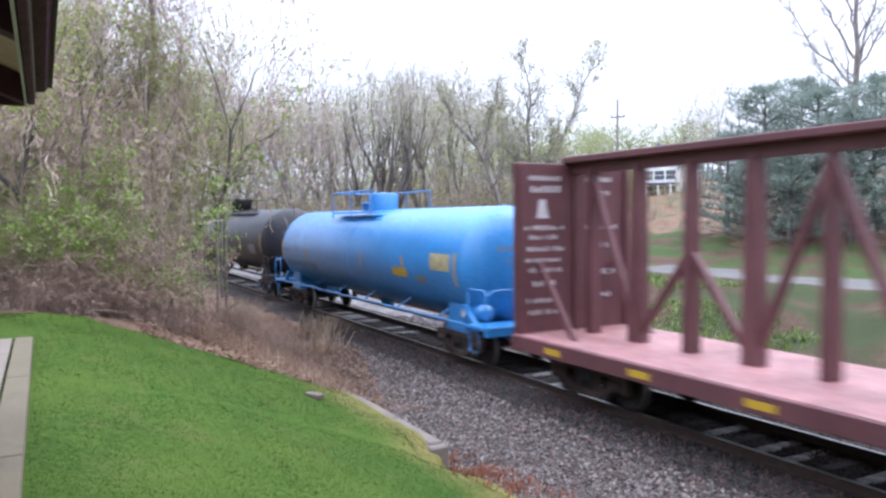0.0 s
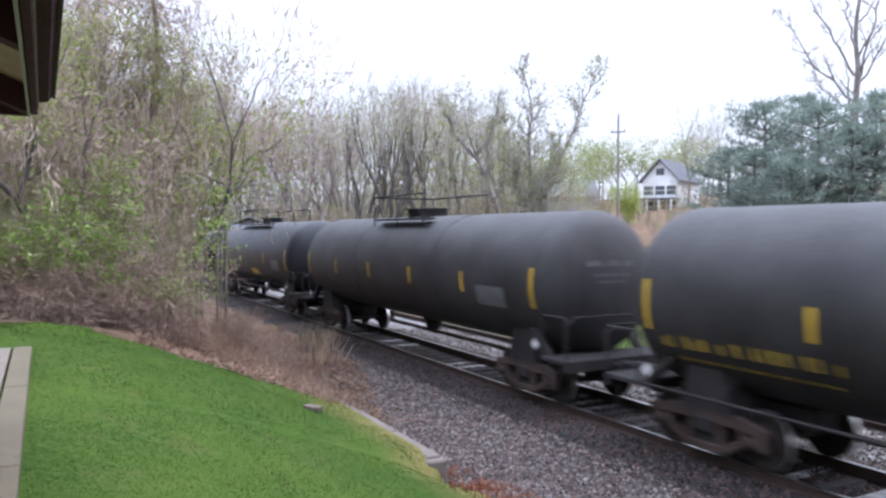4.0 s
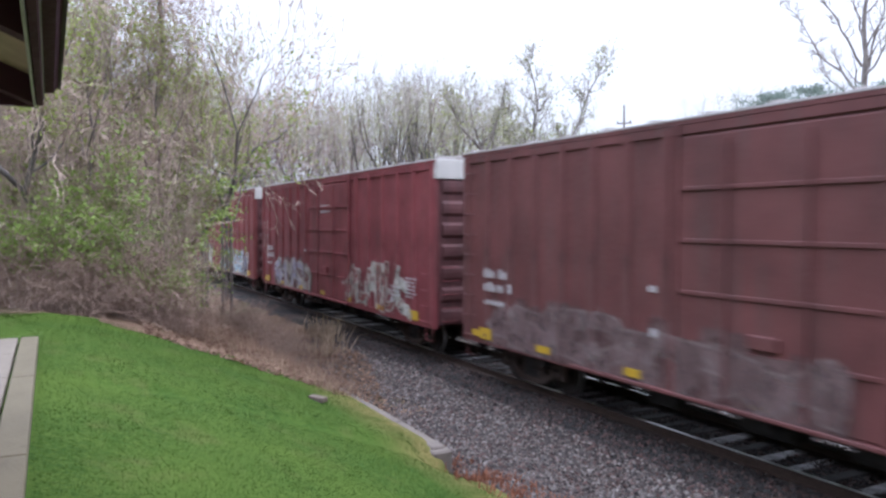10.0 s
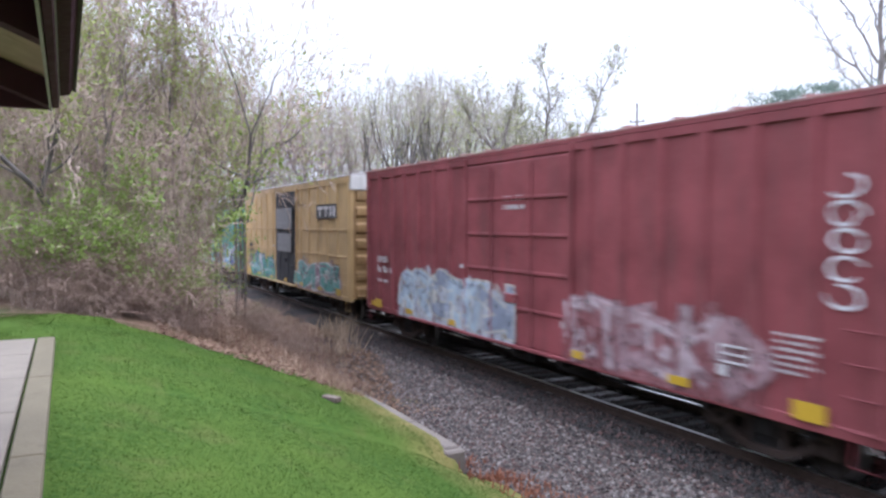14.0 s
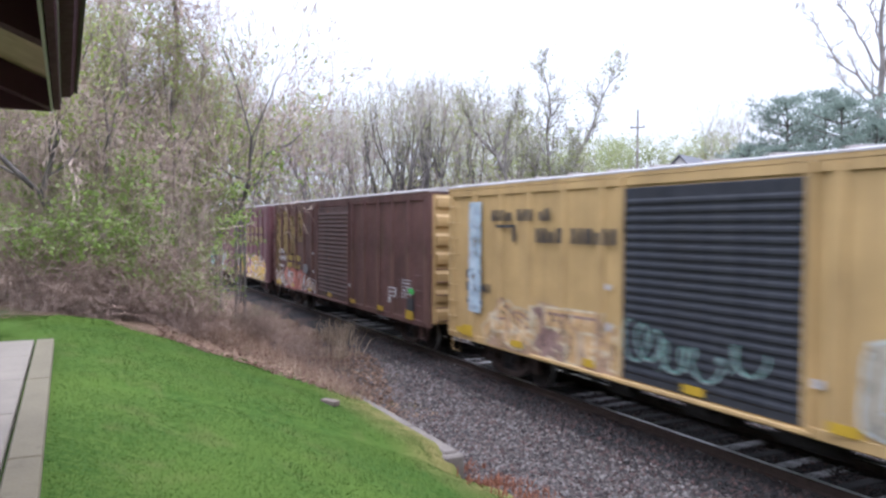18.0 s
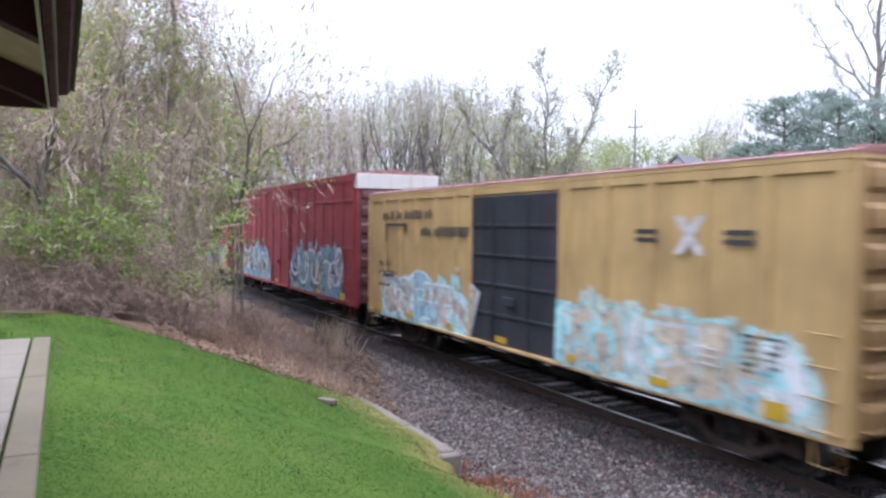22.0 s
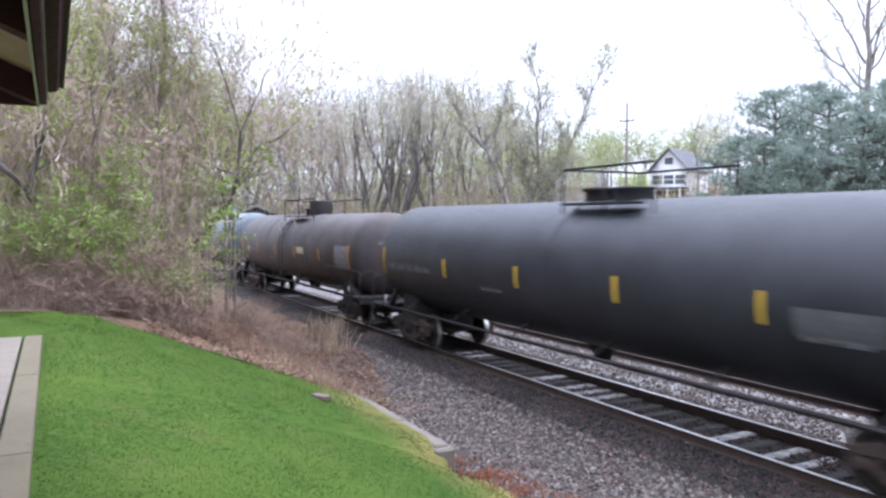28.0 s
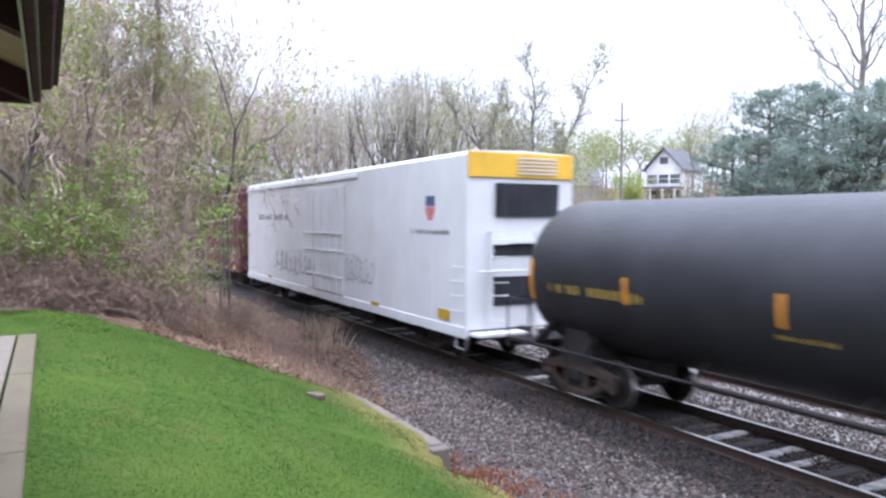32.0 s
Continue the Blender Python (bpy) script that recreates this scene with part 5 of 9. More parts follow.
for h, d, k, s in ((36.3, 84, 5, 0.8), (38.4, 88, 5, 0.7), (37.4, 82, 2, 0.75), (37.9, 78, 4, 0.9), (36.8, 76, 6, 0.7), (36.2, 80, 4, 0.95), (37.2, 84, 5, 0.5), (38.1, 86, 5, 0.52), (37.7, 72, 6, 0.7), (42.9, 82, 4, 0.7), (46.2, 84, 0, 0.75), (45.9, 76, 6, 0.6), (43.3, 66, 6, 0.34), (44.2, 70, 4, 0.4), (45.0, 66, 6, 0.36), (45.9, 64, 4, 0.42), (46.9, 62, 6, 0.5), (42.7, 70, 6, 0.42), (39.2, 64, 4, 0.5), (40.2, 66, 6, 0.46), (44.6, 60, 4, 0.34), (43.7, 58, 6, 0.3)):
    again(wood_kinds[k], *at_view(h, d), h * 50 % 360, s)

# a bright shrub and a parked car beyond the far bank
shrub = tree("bright_shrub", "upright shrub in bright yellow-green leaf", 93, TWIG, mat_leaf("lime_spring_leaves", (0.26, 0.33, 0.07), (0.42, 0.48, 0.13)), 0.14, 8, 0.25, 0.9, TWIG, category="shrub", far=True, height=4.4, trunk_r=0.05, spread=0.3, first=0.08, limbs=9, subs=5, twigs=3, stems=3, up=0.5)
stand(shrub, *at_view(41.8, 66), 0, 0.85)


def parked_car(at):
    ob = thing("car", "white parked car seen above the far bank", "car", "", at)
    body = plain("white_car_paint", (0.62, 0.63, 0.65), 0.3, 0, 0.05, 2, 0.6)
    rubber = plain("tyre_rubber", (0.03, 0.03, 0.032), 0.85)
    part("body", Geo().slab([(-2.1, 0.35), (2.1, 0.35), (2.15, 0.75), (1.2, 0.92), (-1.7, 0.95), (-2.15, 0.8)], -0.86, 0.86), body, ob)
    part("cabin", Geo().slab([(-1.6, 0.94), (1.1, 0.92), (0.5, 1.42), (-1.1, 1.45)], -0.76, 0.76), body, ob)
    for y in (-0.765, 0.765):
        part("side_window", Geo().slab([(-1.35, 0.98), (0.85, 0.97), (0.42, 1.36), (-1.0, 1.38)], y - 0.006, y + 0.006), WINDOW_GLASS, ob)
        for x in (-1.3, 1.35):
            wh = part("wheel", Geo().lathe([(y - 0.1, 0.0), (y - 0.1, 0.28), (y - 0.06, 0.32), (y + 0.06, 0.32), (y + 0.1, 0.28), (y + 0.1, 0.0)], "y", 18, origin=(x, 0, 0.32)), rubber, ob)
            part("rim", Geo().lathe([(y + math.copysign(0.105, y), 0.0), (y + math.copysign(0.105, y), 0.19)], "y", 14, origin=(x, 0, 0.32)), RIM, wh)
    for y in (-0.6, 0.6):
        part("headlight", Geo().box(2.1, 2.16, y - 0.16, y + 0.16, 0.6, 0.72, 0.01), WINDOW_GLASS, ob)


RIM = plain("grey_wheel_rim", (0.4, 0.4, 0.41), 0.4, 0.6)
x, y = at_view(36.5, 68)
parked_car(pose(x, y, float(ground_z(x, y)) + 0.02, 0, 0, 20))



# ---- the train ----
STEEL_DARK = paint("grimy_dark_steel", (0.02, 0.018, 0.018), 0.75, 0.25, dirt=(0.035, 0.026, 0.022), dirt_amount=0.4, spec=0.15)
WHEEL = plain("worn_wheel_steel", (0.028, 0.023, 0.021), 0.85, 0.0, 0.2, spec=0.15)
TREAD = plain("bright_wheel_tread", (0.45, 0.44, 0.43), 0.35, 0.9, 0.1)
WHITE_MARK = plain("white_lettering", (0.42, 0.40, 0.40), 0.6, 0, 0.3, 8)
YELLOW_MARK = plain("yellow_reflective_tape", (0.40, 0.25, 0.02), 0.45, 0, 0.1, 3)
GREY_MARK = plain("faded_grey_lettering", (0.14, 0.14, 0.145), 0.65, 0, 0.35, 6)
BLACK_MARK = plain("black_lettering", (0.03, 0.03, 0.032), 0.6, 0, 0.15, 3)
RED_MARK = plain("red_placard", (0.55, 0.05, 0.04), 0.5)

SPEED, SLOW, MID = 21.3, 0.0189, 16.0
CARS = []


def rolled(t):
    """Metres that the train has rolled at t seconds, counted from 16 s."""
    return SPEED * (t - MID) - SLOW * (t - MID) ** 2


FRAME_RUST = paint("rust_brown_cast_steel", (0.038, 0.026, 0.022), 0.85, 0.3, dirt=(0.07, 0.04, 0.03), dirt_amount=0.5, spec=0.15)
CAP_BLUE = plain("blue_bearing_cap", (0.06, 0.14, 0.26), 0.5)


# one truck (bogie), copied under every car
def build_truck():
    w = {}
    for side in (-1, 1):
        y0, y1 = min(side * 0.95, side * 1.1), max(side * 0.95, side * 1.1)
        # top chord, curved bottom chord, two columns, pedestals over the bearings
        g = Geo().slab([(-1.16, 0.56), (-0.62, 0.6), (0.62, 0.6), (1.16, 0.56), (1.16, 0.66), (0.6, 0.78), (-0.6, 0.78), (-1.16, 0.66)], y0, y1)
        for q in (-1, 1):
            g.slab([(q * 0.36, 0.14), (q * 0.98, 0.46), (q * 0.8, 0.5), (q * 0.34, 0.27)] if q > 0 else [(q * 0.36, 0.14), (q * 0.34, 0.27), (q * 0.8, 0.5), (q * 0.98, 0.46)], y0 + 0.01, y1 - 0.01)
            g.box(q * 0.31 - 0.055, q * 0.31 + 0.055, y0 + 0.015, y1 - 0.015, 0.2, 0.61, 0.012)
            g.box(q * 1.06 - 0.09, q * 1.06 + 0.09, y0 + 0.005, y1 - 0.005, 0.34, 0.58, 0.02)
            g.box(q * 0.72 - 0.06, q * 0.72 + 0.06, y0 + 0.005, y1 - 0.005, 0.4, 0.58, 0.02)
        g.box(-0.37, 0.37, y0, y1, 0.13, 0.27, 0.02)
        w["side_frame", side] = g.mesh("side_frame", FRAME_RUST)
    g = Geo().box(-0.2, 0.2, -1.12, 1.12, 0.42, 0.66, 0.02)
    w["bolster"] = g.mesh("bolster", STEEL_DARK)
    g = Geo()
    for side in (-1, 1):
        for k in (-0.2, 0.0, 0.2):
            g.lathe([(0.2, 0.07), (0.42, 0.07)], "z", 10, origin=(k, side * 1.02, 0))
    w["spring_set"] = g.mesh("spring_set", STEEL_DARK)
    g = Geo()
    for side in (-1, 1):
        s = side
        g.lathe([(s * 0.68, 0.0), (s * 0.68, 0.457), (s * 0.72, 0.457), (s * 0.8, 0.45), (s * 0.82, 0.44), (s * 0.82, 0.36), (s * 0.78, 0.34), (s * 0.76, 0.16), (s * 0.84, 0.12), (s * 0.84, 0.0)], "y", 22, 0)
        g.lathe([(s * 0.7215, 0.4585), (s * 0.812, 0.452)], "y", 22, 1)
        g.lathe([(s * 1.1, 0.0), (s * 1.1, 0.1), (s * 0.9, 0.11)], "y", 12, 0)
    g.lathe([(-0.7, 0.08), (0.7, 0.08)], "y", 10, 0)
    w["cap"] = Geo().lathe([(-1.17, 0.0), (-1.17, 0.075), (-1.13, 0.095), (-0.96, 0.1)], "y", 14).mesh("bearing_cap", FRAME_RUST)
    w["blue_cap"] = Geo().lathe([(-1.17, 0.0), (-1.17, 0.075), (-1.13, 0.095), (-0.96, 0.1)], "y", 14).mesh("bearing_cap", CAP_BLUE)
    w["wheelset"] = g.mesh("wheelset", [WHEEL, TREAD])
    return w


TRUCK = build_truck()


def add_truck(car, x, cap="cap"):
    t = new("truck")
    t.parent = car
    t.matrix_basis = pose(x, 0, 0)
    for side in (-1, 1):
        part("side_frame", TRUCK["side_frame", side], None, t)
    part("bolster", TRUCK["bolster"], None, t)
    tagged(part("spring_set", TRUCK["spring_set"], None, t), kind="stuff")
    for k in (-0.89, 0.89):
        part("bearing_cap", TRUCK[cap], None, t, "blue bearing cap" if cap == "blue_cap" else "", at=pose(k, 0, 0.457))
        part("wheelset", TRUCK["wheelset"], None, t, at=pose(k, 0, 0.457))
    tagged(t, "grimy cast steel truck with two wheelsets")


def couplers(car, L, body):
    for s in (-1, 1):
        g = Geo()
        a, b = (body / 2 - 0.5, L / 2 - 0.22)
        g.box(min(s * a, s * b), max(s * a, s * b), -0.12, 0.12, 0.72, 0.98, 0.02)
        g.box(s * (L / 2 - 0.14) - 0.16, s * (L / 2 - 0.14) + 0.16, -0.16, 0.16, 0.66, 1.02, 0.05)
        part("coupler", g, STEEL_DARK, car)
        h = Geo().tube([(s * (L / 2 - 0.5), 0.3, 0.72), (s * (L / 2 - 0.3), 0.32, 0.45), (s * (L / 2), 0.2, 0.36)], 0.028, 6)
        part("brake_hose", h, STEEL_DARK, car)


def begin_car(name, label, front, rear, category):
    """front, rear: where the car's pulling faces stand on the train, metres."""
    ob = thing(name, label, category, "freight train")
    CARS.append((ob, (front + rear) / 2))
    return ob, front - rear


def letter_blocks(rows, seed=0):
    """rows: x0, x1, z0, z1 of lines of writing; each line becomes a run of short plain bars."""
    rng = random.Random(seed)
    out = []
    for x0, x1, z0, z1 in rows:
        x, h = x0, z1 - z0
        while x < x1 - h * 0.2:
            wdt = min(h * rng.uniform(0.35, 0.6), x1 - x)
            out.append((x, x + wdt, z0, z1 - (h * 0.25 if rng.random() < 0.3 else 0)))
            x += wdt + h * (rng.uniform(0.3, 0.45) if rng.random() < 0.8 else 1.1)
    return out


def flat_marks(name, rects, y, mat, car, label="", facing=-1):
    """Thin painted bars on the side at y."""
    if name == "lettering":
        g = Geo()
        for x0, x1, z0, z1 in rects:
            g.box(x0, x1, y - 0.006, y, z0, z1)
        return tagged(part(name, g, mat, car, label), kind="stuff")
    for x0, x1, z0, z1 in rects:
        part(name, Geo().box(x0, x1, y - 0.006, y, z0, z1), mat, car, label)


GRIPS = {}


def ladder(x, y, z0, z1, n, mat, car, axis="x", w=0.42, r=0.014):
    """A column of grab irons, each a part on one shared mesh."""
    key = (axis, mat.name)
    if key not in GRIPS:
        line = [(-w / 2, 0.06, 0), (-w / 2, 0, 0), (w / 2, 0, 0), (w / 2, 0.06, 0)]
        if axis == "y":
            line = [(-b, a, c) for a, b, c in line]
        GRIPS[key] = Geo().tube(line, r, 5).mesh("grab_iron", mat)
    for i in range(n):
        part("grab_iron", GRIPS[key], None, car, at=pose(x, y, z0 + (z1 - z0) * i / (n - 1)))


def stile_ladder(x, y, z0, z1, n, w=0.45, r=0.02):
    g = Geo()
    for s in (-1, 1):
        g.box(x + s * w / 2 - 0.02, x + s * w / 2 + 0.02, y - 0.03, y + 0.03, z0, z1)
    for i in range(n):
        z = z0 + 0.12 + (z1 - z0 - 0.24) * i / (n - 1)
        g.tube([(x - w / 2, y, z), (x + w / 2, y, z)], r * 0.7, 5)
    return g


# ---- spray paint: strokes hugging the side ----
def smooth_line(pts, n):
    """Points along a soft curve through pts."""
    out = []
    P = [Vector((p[0], p[1])) for p in pts]
    P = [P[0] * 2 - P[1]] + P + [P[-1] * 2 - P[-2]]
    for i in range(1, len(P) - 2):
        for k in range(n):
            t = k / n
            a, b, c, d = P[i - 1], P[i], P[i + 1], P[i + 2]
            out.append(0.5 * ((2 * b) + (c - a) * t + (2 * a - 5 * b + 4 * c - d) * t * t + (3 * b - a - 3 * c + d) * t ** 3))
    out.append(P[-2])
    return out


def bold_letters(car, x0, x1, z0, z1, n, fill, line, seed, depth, label):
    """A row of fat round-topped letter shapes, dark with a pale outline and open slits."""
    rng = random.Random(seed)
    g = Geo()
    W, H = (x1 - x0) / n, z1 - z0

    def blob(cx, w, lo, hi, lift, mat):
        ring = []
        for i in range(30):
            c, s = math.cos(math.tau * i / 30), math.sin(math.tau * i / 30)
            e = 0.5 if s > 0 else 0.28
            ring.append((cx + w / 2 * math.copysign(abs(c) ** e, c) * (1 + 0.16 * s), (lo + hi) / 2 + (hi - lo) / 2 * math.copysign(abs(s) ** 0.8, s)))
        v = [(cx, depth(cx) - lift, (lo + hi) / 2)] + [(a, depth(a) - lift, b) for a, b in ring]
        g.add(v, [(0, 1 + i, 1 + (i + 1) % 30) for i in range(30)], mat)

    for k in range(n):
        cx, w = x0 + (k + 0.5) * W, W * rng.uniform(0.98, 1.12)
        top, lift = z1 - H * rng.uniform(0, 0.14), 0.005 + 0.004 * (k % 2)
        blob(cx, w + 0.11, z0 - 0.02, top + 0.06, lift, 1)
        blob(cx, w - 0.02, z0 + 0.03, top, lift + 0.008, 0)
        blob(cx + rng.uniform(-0.1, 0.1) * w, w * 0.11, z0, z0 + H * rng.uniform(0.22, 0.34), lift + 0.013, 1)
        zz = top - H * rng.uniform(0.25, 0.36)
        blob(cx + rng.uniform(-0.08, 0.08) * w, w * rng.uniform(0.2, 0.4), zz, zz + H * 0.05, lift + 0.013, 1)
        zz -= H * rng.uniform(0.12, 0.2)
        blob(cx + rng.uniform(-0.2, 0.2) * w, w * 0.16, zz, zz + H * 0.045, lift + 0.013, 1)
    return tagged(part("graffiti", g, [spray(fill), spray(line)], car, label), kind="stuff")


def bold_feet(car, x0, x1, z0, z1, n, fill, line, seed, depth, label):
    """The lower ends of such letters where they run over a sill."""
    rng = random.Random(seed)
    g = Geo()
    for k in range(n):
        a, w = x0 + (x1 - x0) * k / n, (x1 - x0) / n
        cut = w * rng.uniform(0.42, 0.58)
        for p, q, m in ((a, a + cut, 0), (a + cut, a + cut + 0.06, 1), (a + cut + 0.06, a + w - 0.07, 0), (a + w - 0.07, a + w, 1)):
            sl = rng.uniform(-0.04, 0.04)
            g.add([(p, depth(p), z0), (q, depth(q), z0), (q + sl, depth(q), z1), (p + sl, depth(p), z1)], [(0, 1, 2, 3)], m)
    return tagged(part("graffiti", g, [spray(fill), spray(line)], car, label), kind="stuff")


# letter-like strokes in a unit box: bowls, arches, hooks, bars and arrows
STROKES = [
    [[(0.15, 0.0), (0.15, 0.95), (0.75, 0.8), (0.8, 0.5), (0.2, 0.45), (0.85, 0.0)]],
    [[(0.1, 0.0), (0.45, 1.0), (0.9, 0.0)], [(0.25, 0.35), (0.75, 0.35)]],
    [[(0.9, 0.85), (0.45, 1.0), (0.1, 0.7), (0.1, 0.25), (0.5, 0.0), (0.95, 0.15)]],
    [[(0.15, 0.0), (0.15, 1.0)], [(0.15, 0.9), (0.9, 1.0)], [(0.15, 0.5), (0.75, 0.5)], [(0.15, 0.05), (0.95, 0.0)]],
    [[(0.1, 1.0), (0.2, 0.15), (0.55, 0.0), (0.85, 0.2), (0.85, 1.0)]],
    [[(0.9, 0.85), (0.5, 1.0), (0.15, 0.75), (0.8, 0.35), (0.6, 0.02), (0.1, 0.12)]],
    [[(0.12, 0.0), (0.12, 1.0), (0.85, 0.05), (0.85, 1.0)]],
    [[(0.5, 0.0), (0.12, 0.3), (0.15, 0.75), (0.5, 1.0), (0.85, 0.7), (0.85, 0.3), (0.5, 0.0)]],
    [[(0.05, 0.95), (0.95, 1.0)], [(0.5, 0.95), (0.45, 0.0)]],
    [[(0.15, 0.0), (0.15, 1.0)], [(0.9, 1.0), (0.2, 0.5), (0.95, 0.0)]],
]


def piece(g, x0, x1, z0, z1, letters, rng, depth, weight, edge, highlight=True, fills=(1,)):
    """Fat strokes with an outline: slot 0 outline, fills from the given slots, slot 2 highlights."""
    W, H = (x1 - x0) / letters, z1 - z0

    def band(line, width, lift, mat):
        fine = [line[0]]
        for a, b in zip(line, line[1:]):
            n = max(1, int((b - a).length / 0.09))
            fine += [a.lerp(b, (i + 1) / n) for i in range(n)]
        v, f = [], []
        for i, p in enumerate(fine):
            d = fine[min(i + 1, len(fine) - 1)] - fine[max(i - 1, 0)]
            d = d.normalized() if d.length > 1e-6 else Vector((1, 0))
            if i == 0:
                p = p - d * width * 0.45
            elif i == len(fine) - 1:
                p = p + d * width * 0.45
            q = Vector((-d.y, d.x)) * width / 2
            for s in (1, 0, -1):
                c = p + q * s
                v.append((c.x, depth(c.x) - lift, min(max(c.y, z0 - 0.05), z1 + 0.25)))
        for i in range(len(fine) - 1):
            for k in (0, 1):
                f.append((i * 3 + k, i * 3 + k + 1, i * 3 + k + 4, i * 3 + k + 3))
        g.add(v, f, mat)

    for k in range(letters):
        kind = STROKES[rng.randrange(len(STROKES))]
        cx, w, h = x0 + (k - 0.08) * W, W * rng.uniform(1.05, 1.35), H * rng.uniform(0.78, 1.0)
        tilt, foot, fill = rng.uniform(-0.2, 0.2) * w, z0 + rng.uniform(0.0, 0.1) * H, fills[k % len(fills)]
        bend, flip = rng.choice((0, 0, 1)), rng.random() < 0.5
        th = weight * min(w, H) * rng.uniform(0.85, 1.15)
        lift = 0.004 + 0.0045 * (k % 2)
        for line in kind:
            pts = [(cx + (a if flip else 1 - a) * w + (b - 0.5) * tilt + rng.gauss(0, 0.12) * w, foot + th * 0.45 + min(1, max(0, b + rng.gauss(0, 0.1))) * (h - th)) for a, b in line]
            pts = smooth_line(pts, 5) if bend and len(pts) > 2 else [Vector(p) for p in pts]
            band(pts, th + 2 * edge, lift, 0)
            band(pts, th, lift + 0.0022, fill)
            if highlight:
                off = Vector((-th * 0.2, th * 0.22))
                m = len(pts)
                band([p + off for p in pts[: max(2, m * 2 // 3)]], th * 0.16, lift + 0.0036, 2)


def field(g, x0, x1, z0, z1, rng, depth, mat, rough=0.3):
    """A sprayed ground behind the strokes with a broken, stepped upper edge."""
    H, n = z1 - z0, max(8, int((x1 - x0) / 0.07))
    tops, t, left = [], 0.8, 0
    for i in range(n + 1):
        if left <= 0:
            t, left = rng.uniform(1 - rough, 1.04), rng.choice((2, 3, 5, 7))
        left -= 1
        tops.append(z0 + H * (t + rng.gauss(0, 0.03)) * min(1, 0.55 + 4 * min(i, n - i) / n))
    v = []
    for i, q in enumerate(tops):
        x = x0 + (x1 - x0) * i / n
        v += [(x, depth(x) - 0.0025, z0 - 0.05), (x, depth(x) - 0.0025, q)]
    g.add(v, [(2 * i, 2 * i + 2, 2 * i + 3, 2 * i + 1) for i in range(n)], mat)


def graffiti(car, x0, x1, z0, z1, colors, seed, depth, letters=5, fat=0.2, back=None, loops=False, edge=0.05, label="spray-painted graffiti in swollen overlapping shapes"):
    """Sprayed piece: a ragged field and fat outlined strokes with highlights; thin ones are loops of line.
    colors: outline, fill, accent. back: colour of the field behind. depth(x): the side's y at x."""
    rng = random.Random(seed)
    fat = fat if fat < 0.13 else fat * 1.15 + 0.06
    mats = [spray(colors[0]), spray(colors[1]), spray(colors[-1])] + ([spray(back, None, 0.4)] if back else [])
    g = Geo()
    W, H = (x1 - x0) / letters, z1 - z0

    def ribbon(pts, width, lift, mat):
        v, f = [], []
        for i, p in enumerate(pts):
            d = (pts[min(i + 1, len(pts) - 1)] - pts[max(i - 1, 0)])
            d = d.normalized() if d.length > 1e-6 else Vector((1, 0))
            w = width * (0.55 + 0.45 * math.sin(math.pi * min(1, (i + 0.6) / len(pts))))
            n = Vector((-d.y, d.x)) * w / 2
            for q in (p + n, p, p - n):
                v.append((q.x, depth(q.x) - lift, max(q.y, z0 - 0.08)))
        for i in range(len(pts) - 1):
            for k in (0, 1):
                f.append((i * 3 + k, i * 3 + k + 1, i * 3 + k + 4, i * 3 + k + 3))
        g.add(v, f, mat)

    if fat < 0.13:
        # a tag: cursive loops along the side, or stacked in a tall one
        if H > 1.5 * (x1 - x0):
            for k in range(5):
                r, z, ph = H * 0.085, z1 - H * (k + 0.5) / 5, rng.uniform(0, 6)
                line = [Vector(((x0 + x1) / 2 + (x1 - x0) * 0.34 * math.cos(ph + 0.5 * i) * (1 - 0.03 * i), z + r * math.sin(ph + 0.5 * i * rng.uniform(0.95, 1.05)))) for i in range(rng.choice((9, 12, 15)))]
                ribbon(line, 0.052, 0.009, 0)
            letters = 0
        for k in range(letters):
            line, turns = [], rng.choice((1.5, 2.0, 2.5))
            r, z, x, ph = H * rng.uniform(0.22, 0.42), z0 + H * rng.uniform(0.4, 0.6), x0 + k * W, rng.uniform(0, 6)
            for i in range(int(turns * 11)):
                a = ph + 6.283 * i / 11
                u = i / (turns * 11)
                line.append(Vector((x + W * 1.15 * u + r * 0.55 * math.cos(a), z + r * (1 - 0.4 * u) * math.sin(a))))
            ribbon(line, fat * H * 0.7, 0.009, 0)
            ribbon([p + Vector((0.015, 0.015)) for p in line], fat * H * 0.35, 0.013, 1)
        return tagged(part("graffiti", g, mats, car, label), kind="stuff")
    if back:
        field(g, x0 - 0.15, x1 + 0.15, z0, z1, rng, depth, 3)
    if loops:
        # broad pale lines swung over a coloured field, with darker smudges
        for k in range(letters * 2):
            a = x0 + (x1 - x0) * rng.random()
            w, b = rng.uniform(0.3, 0.8), z0 + H * rng.uniform(0, 0.5)
            field(g, a, min(a + w, x1), b, b + H * rng.uniform(0.15, 0.45), rng, lambda x: depth(x) - 0.0015, rng.choice((0, 1)), 0.6)
        for k in range(letters):
            turns, r, ph = rng.choice((0.8, 1.1, 1.5)), H * rng.uniform(0.2, 0.36), rng.uniform(0, 6.283)
            x, z, way = x0 + (k + 0.35) * W, z0 + H * rng.uniform(0.38, 0.58), rng.choice((-1, 1))
            line = [Vector((x + r * 0.8 * math.cos(ph + way * 0.4 * i) + 0.05 * i * W, z + r * math.sin(ph + way * 0.4 * i))) for i in range(int(turns * 15))]
            end = line[-1]
            line += [end + Vector((0.1 * W * j, -0.09 * H * j * way)) for j in (1, 2, 3)]
            line = smooth_line([tuple(p) for p in line[::2]], 4)
            ribbon(line, 0.24, 0.007 + 0.003 * (k % 2), 0)
            ribbon(line, 0.16, 0.0085 + 0.003 * (k % 2), 2)
    else:
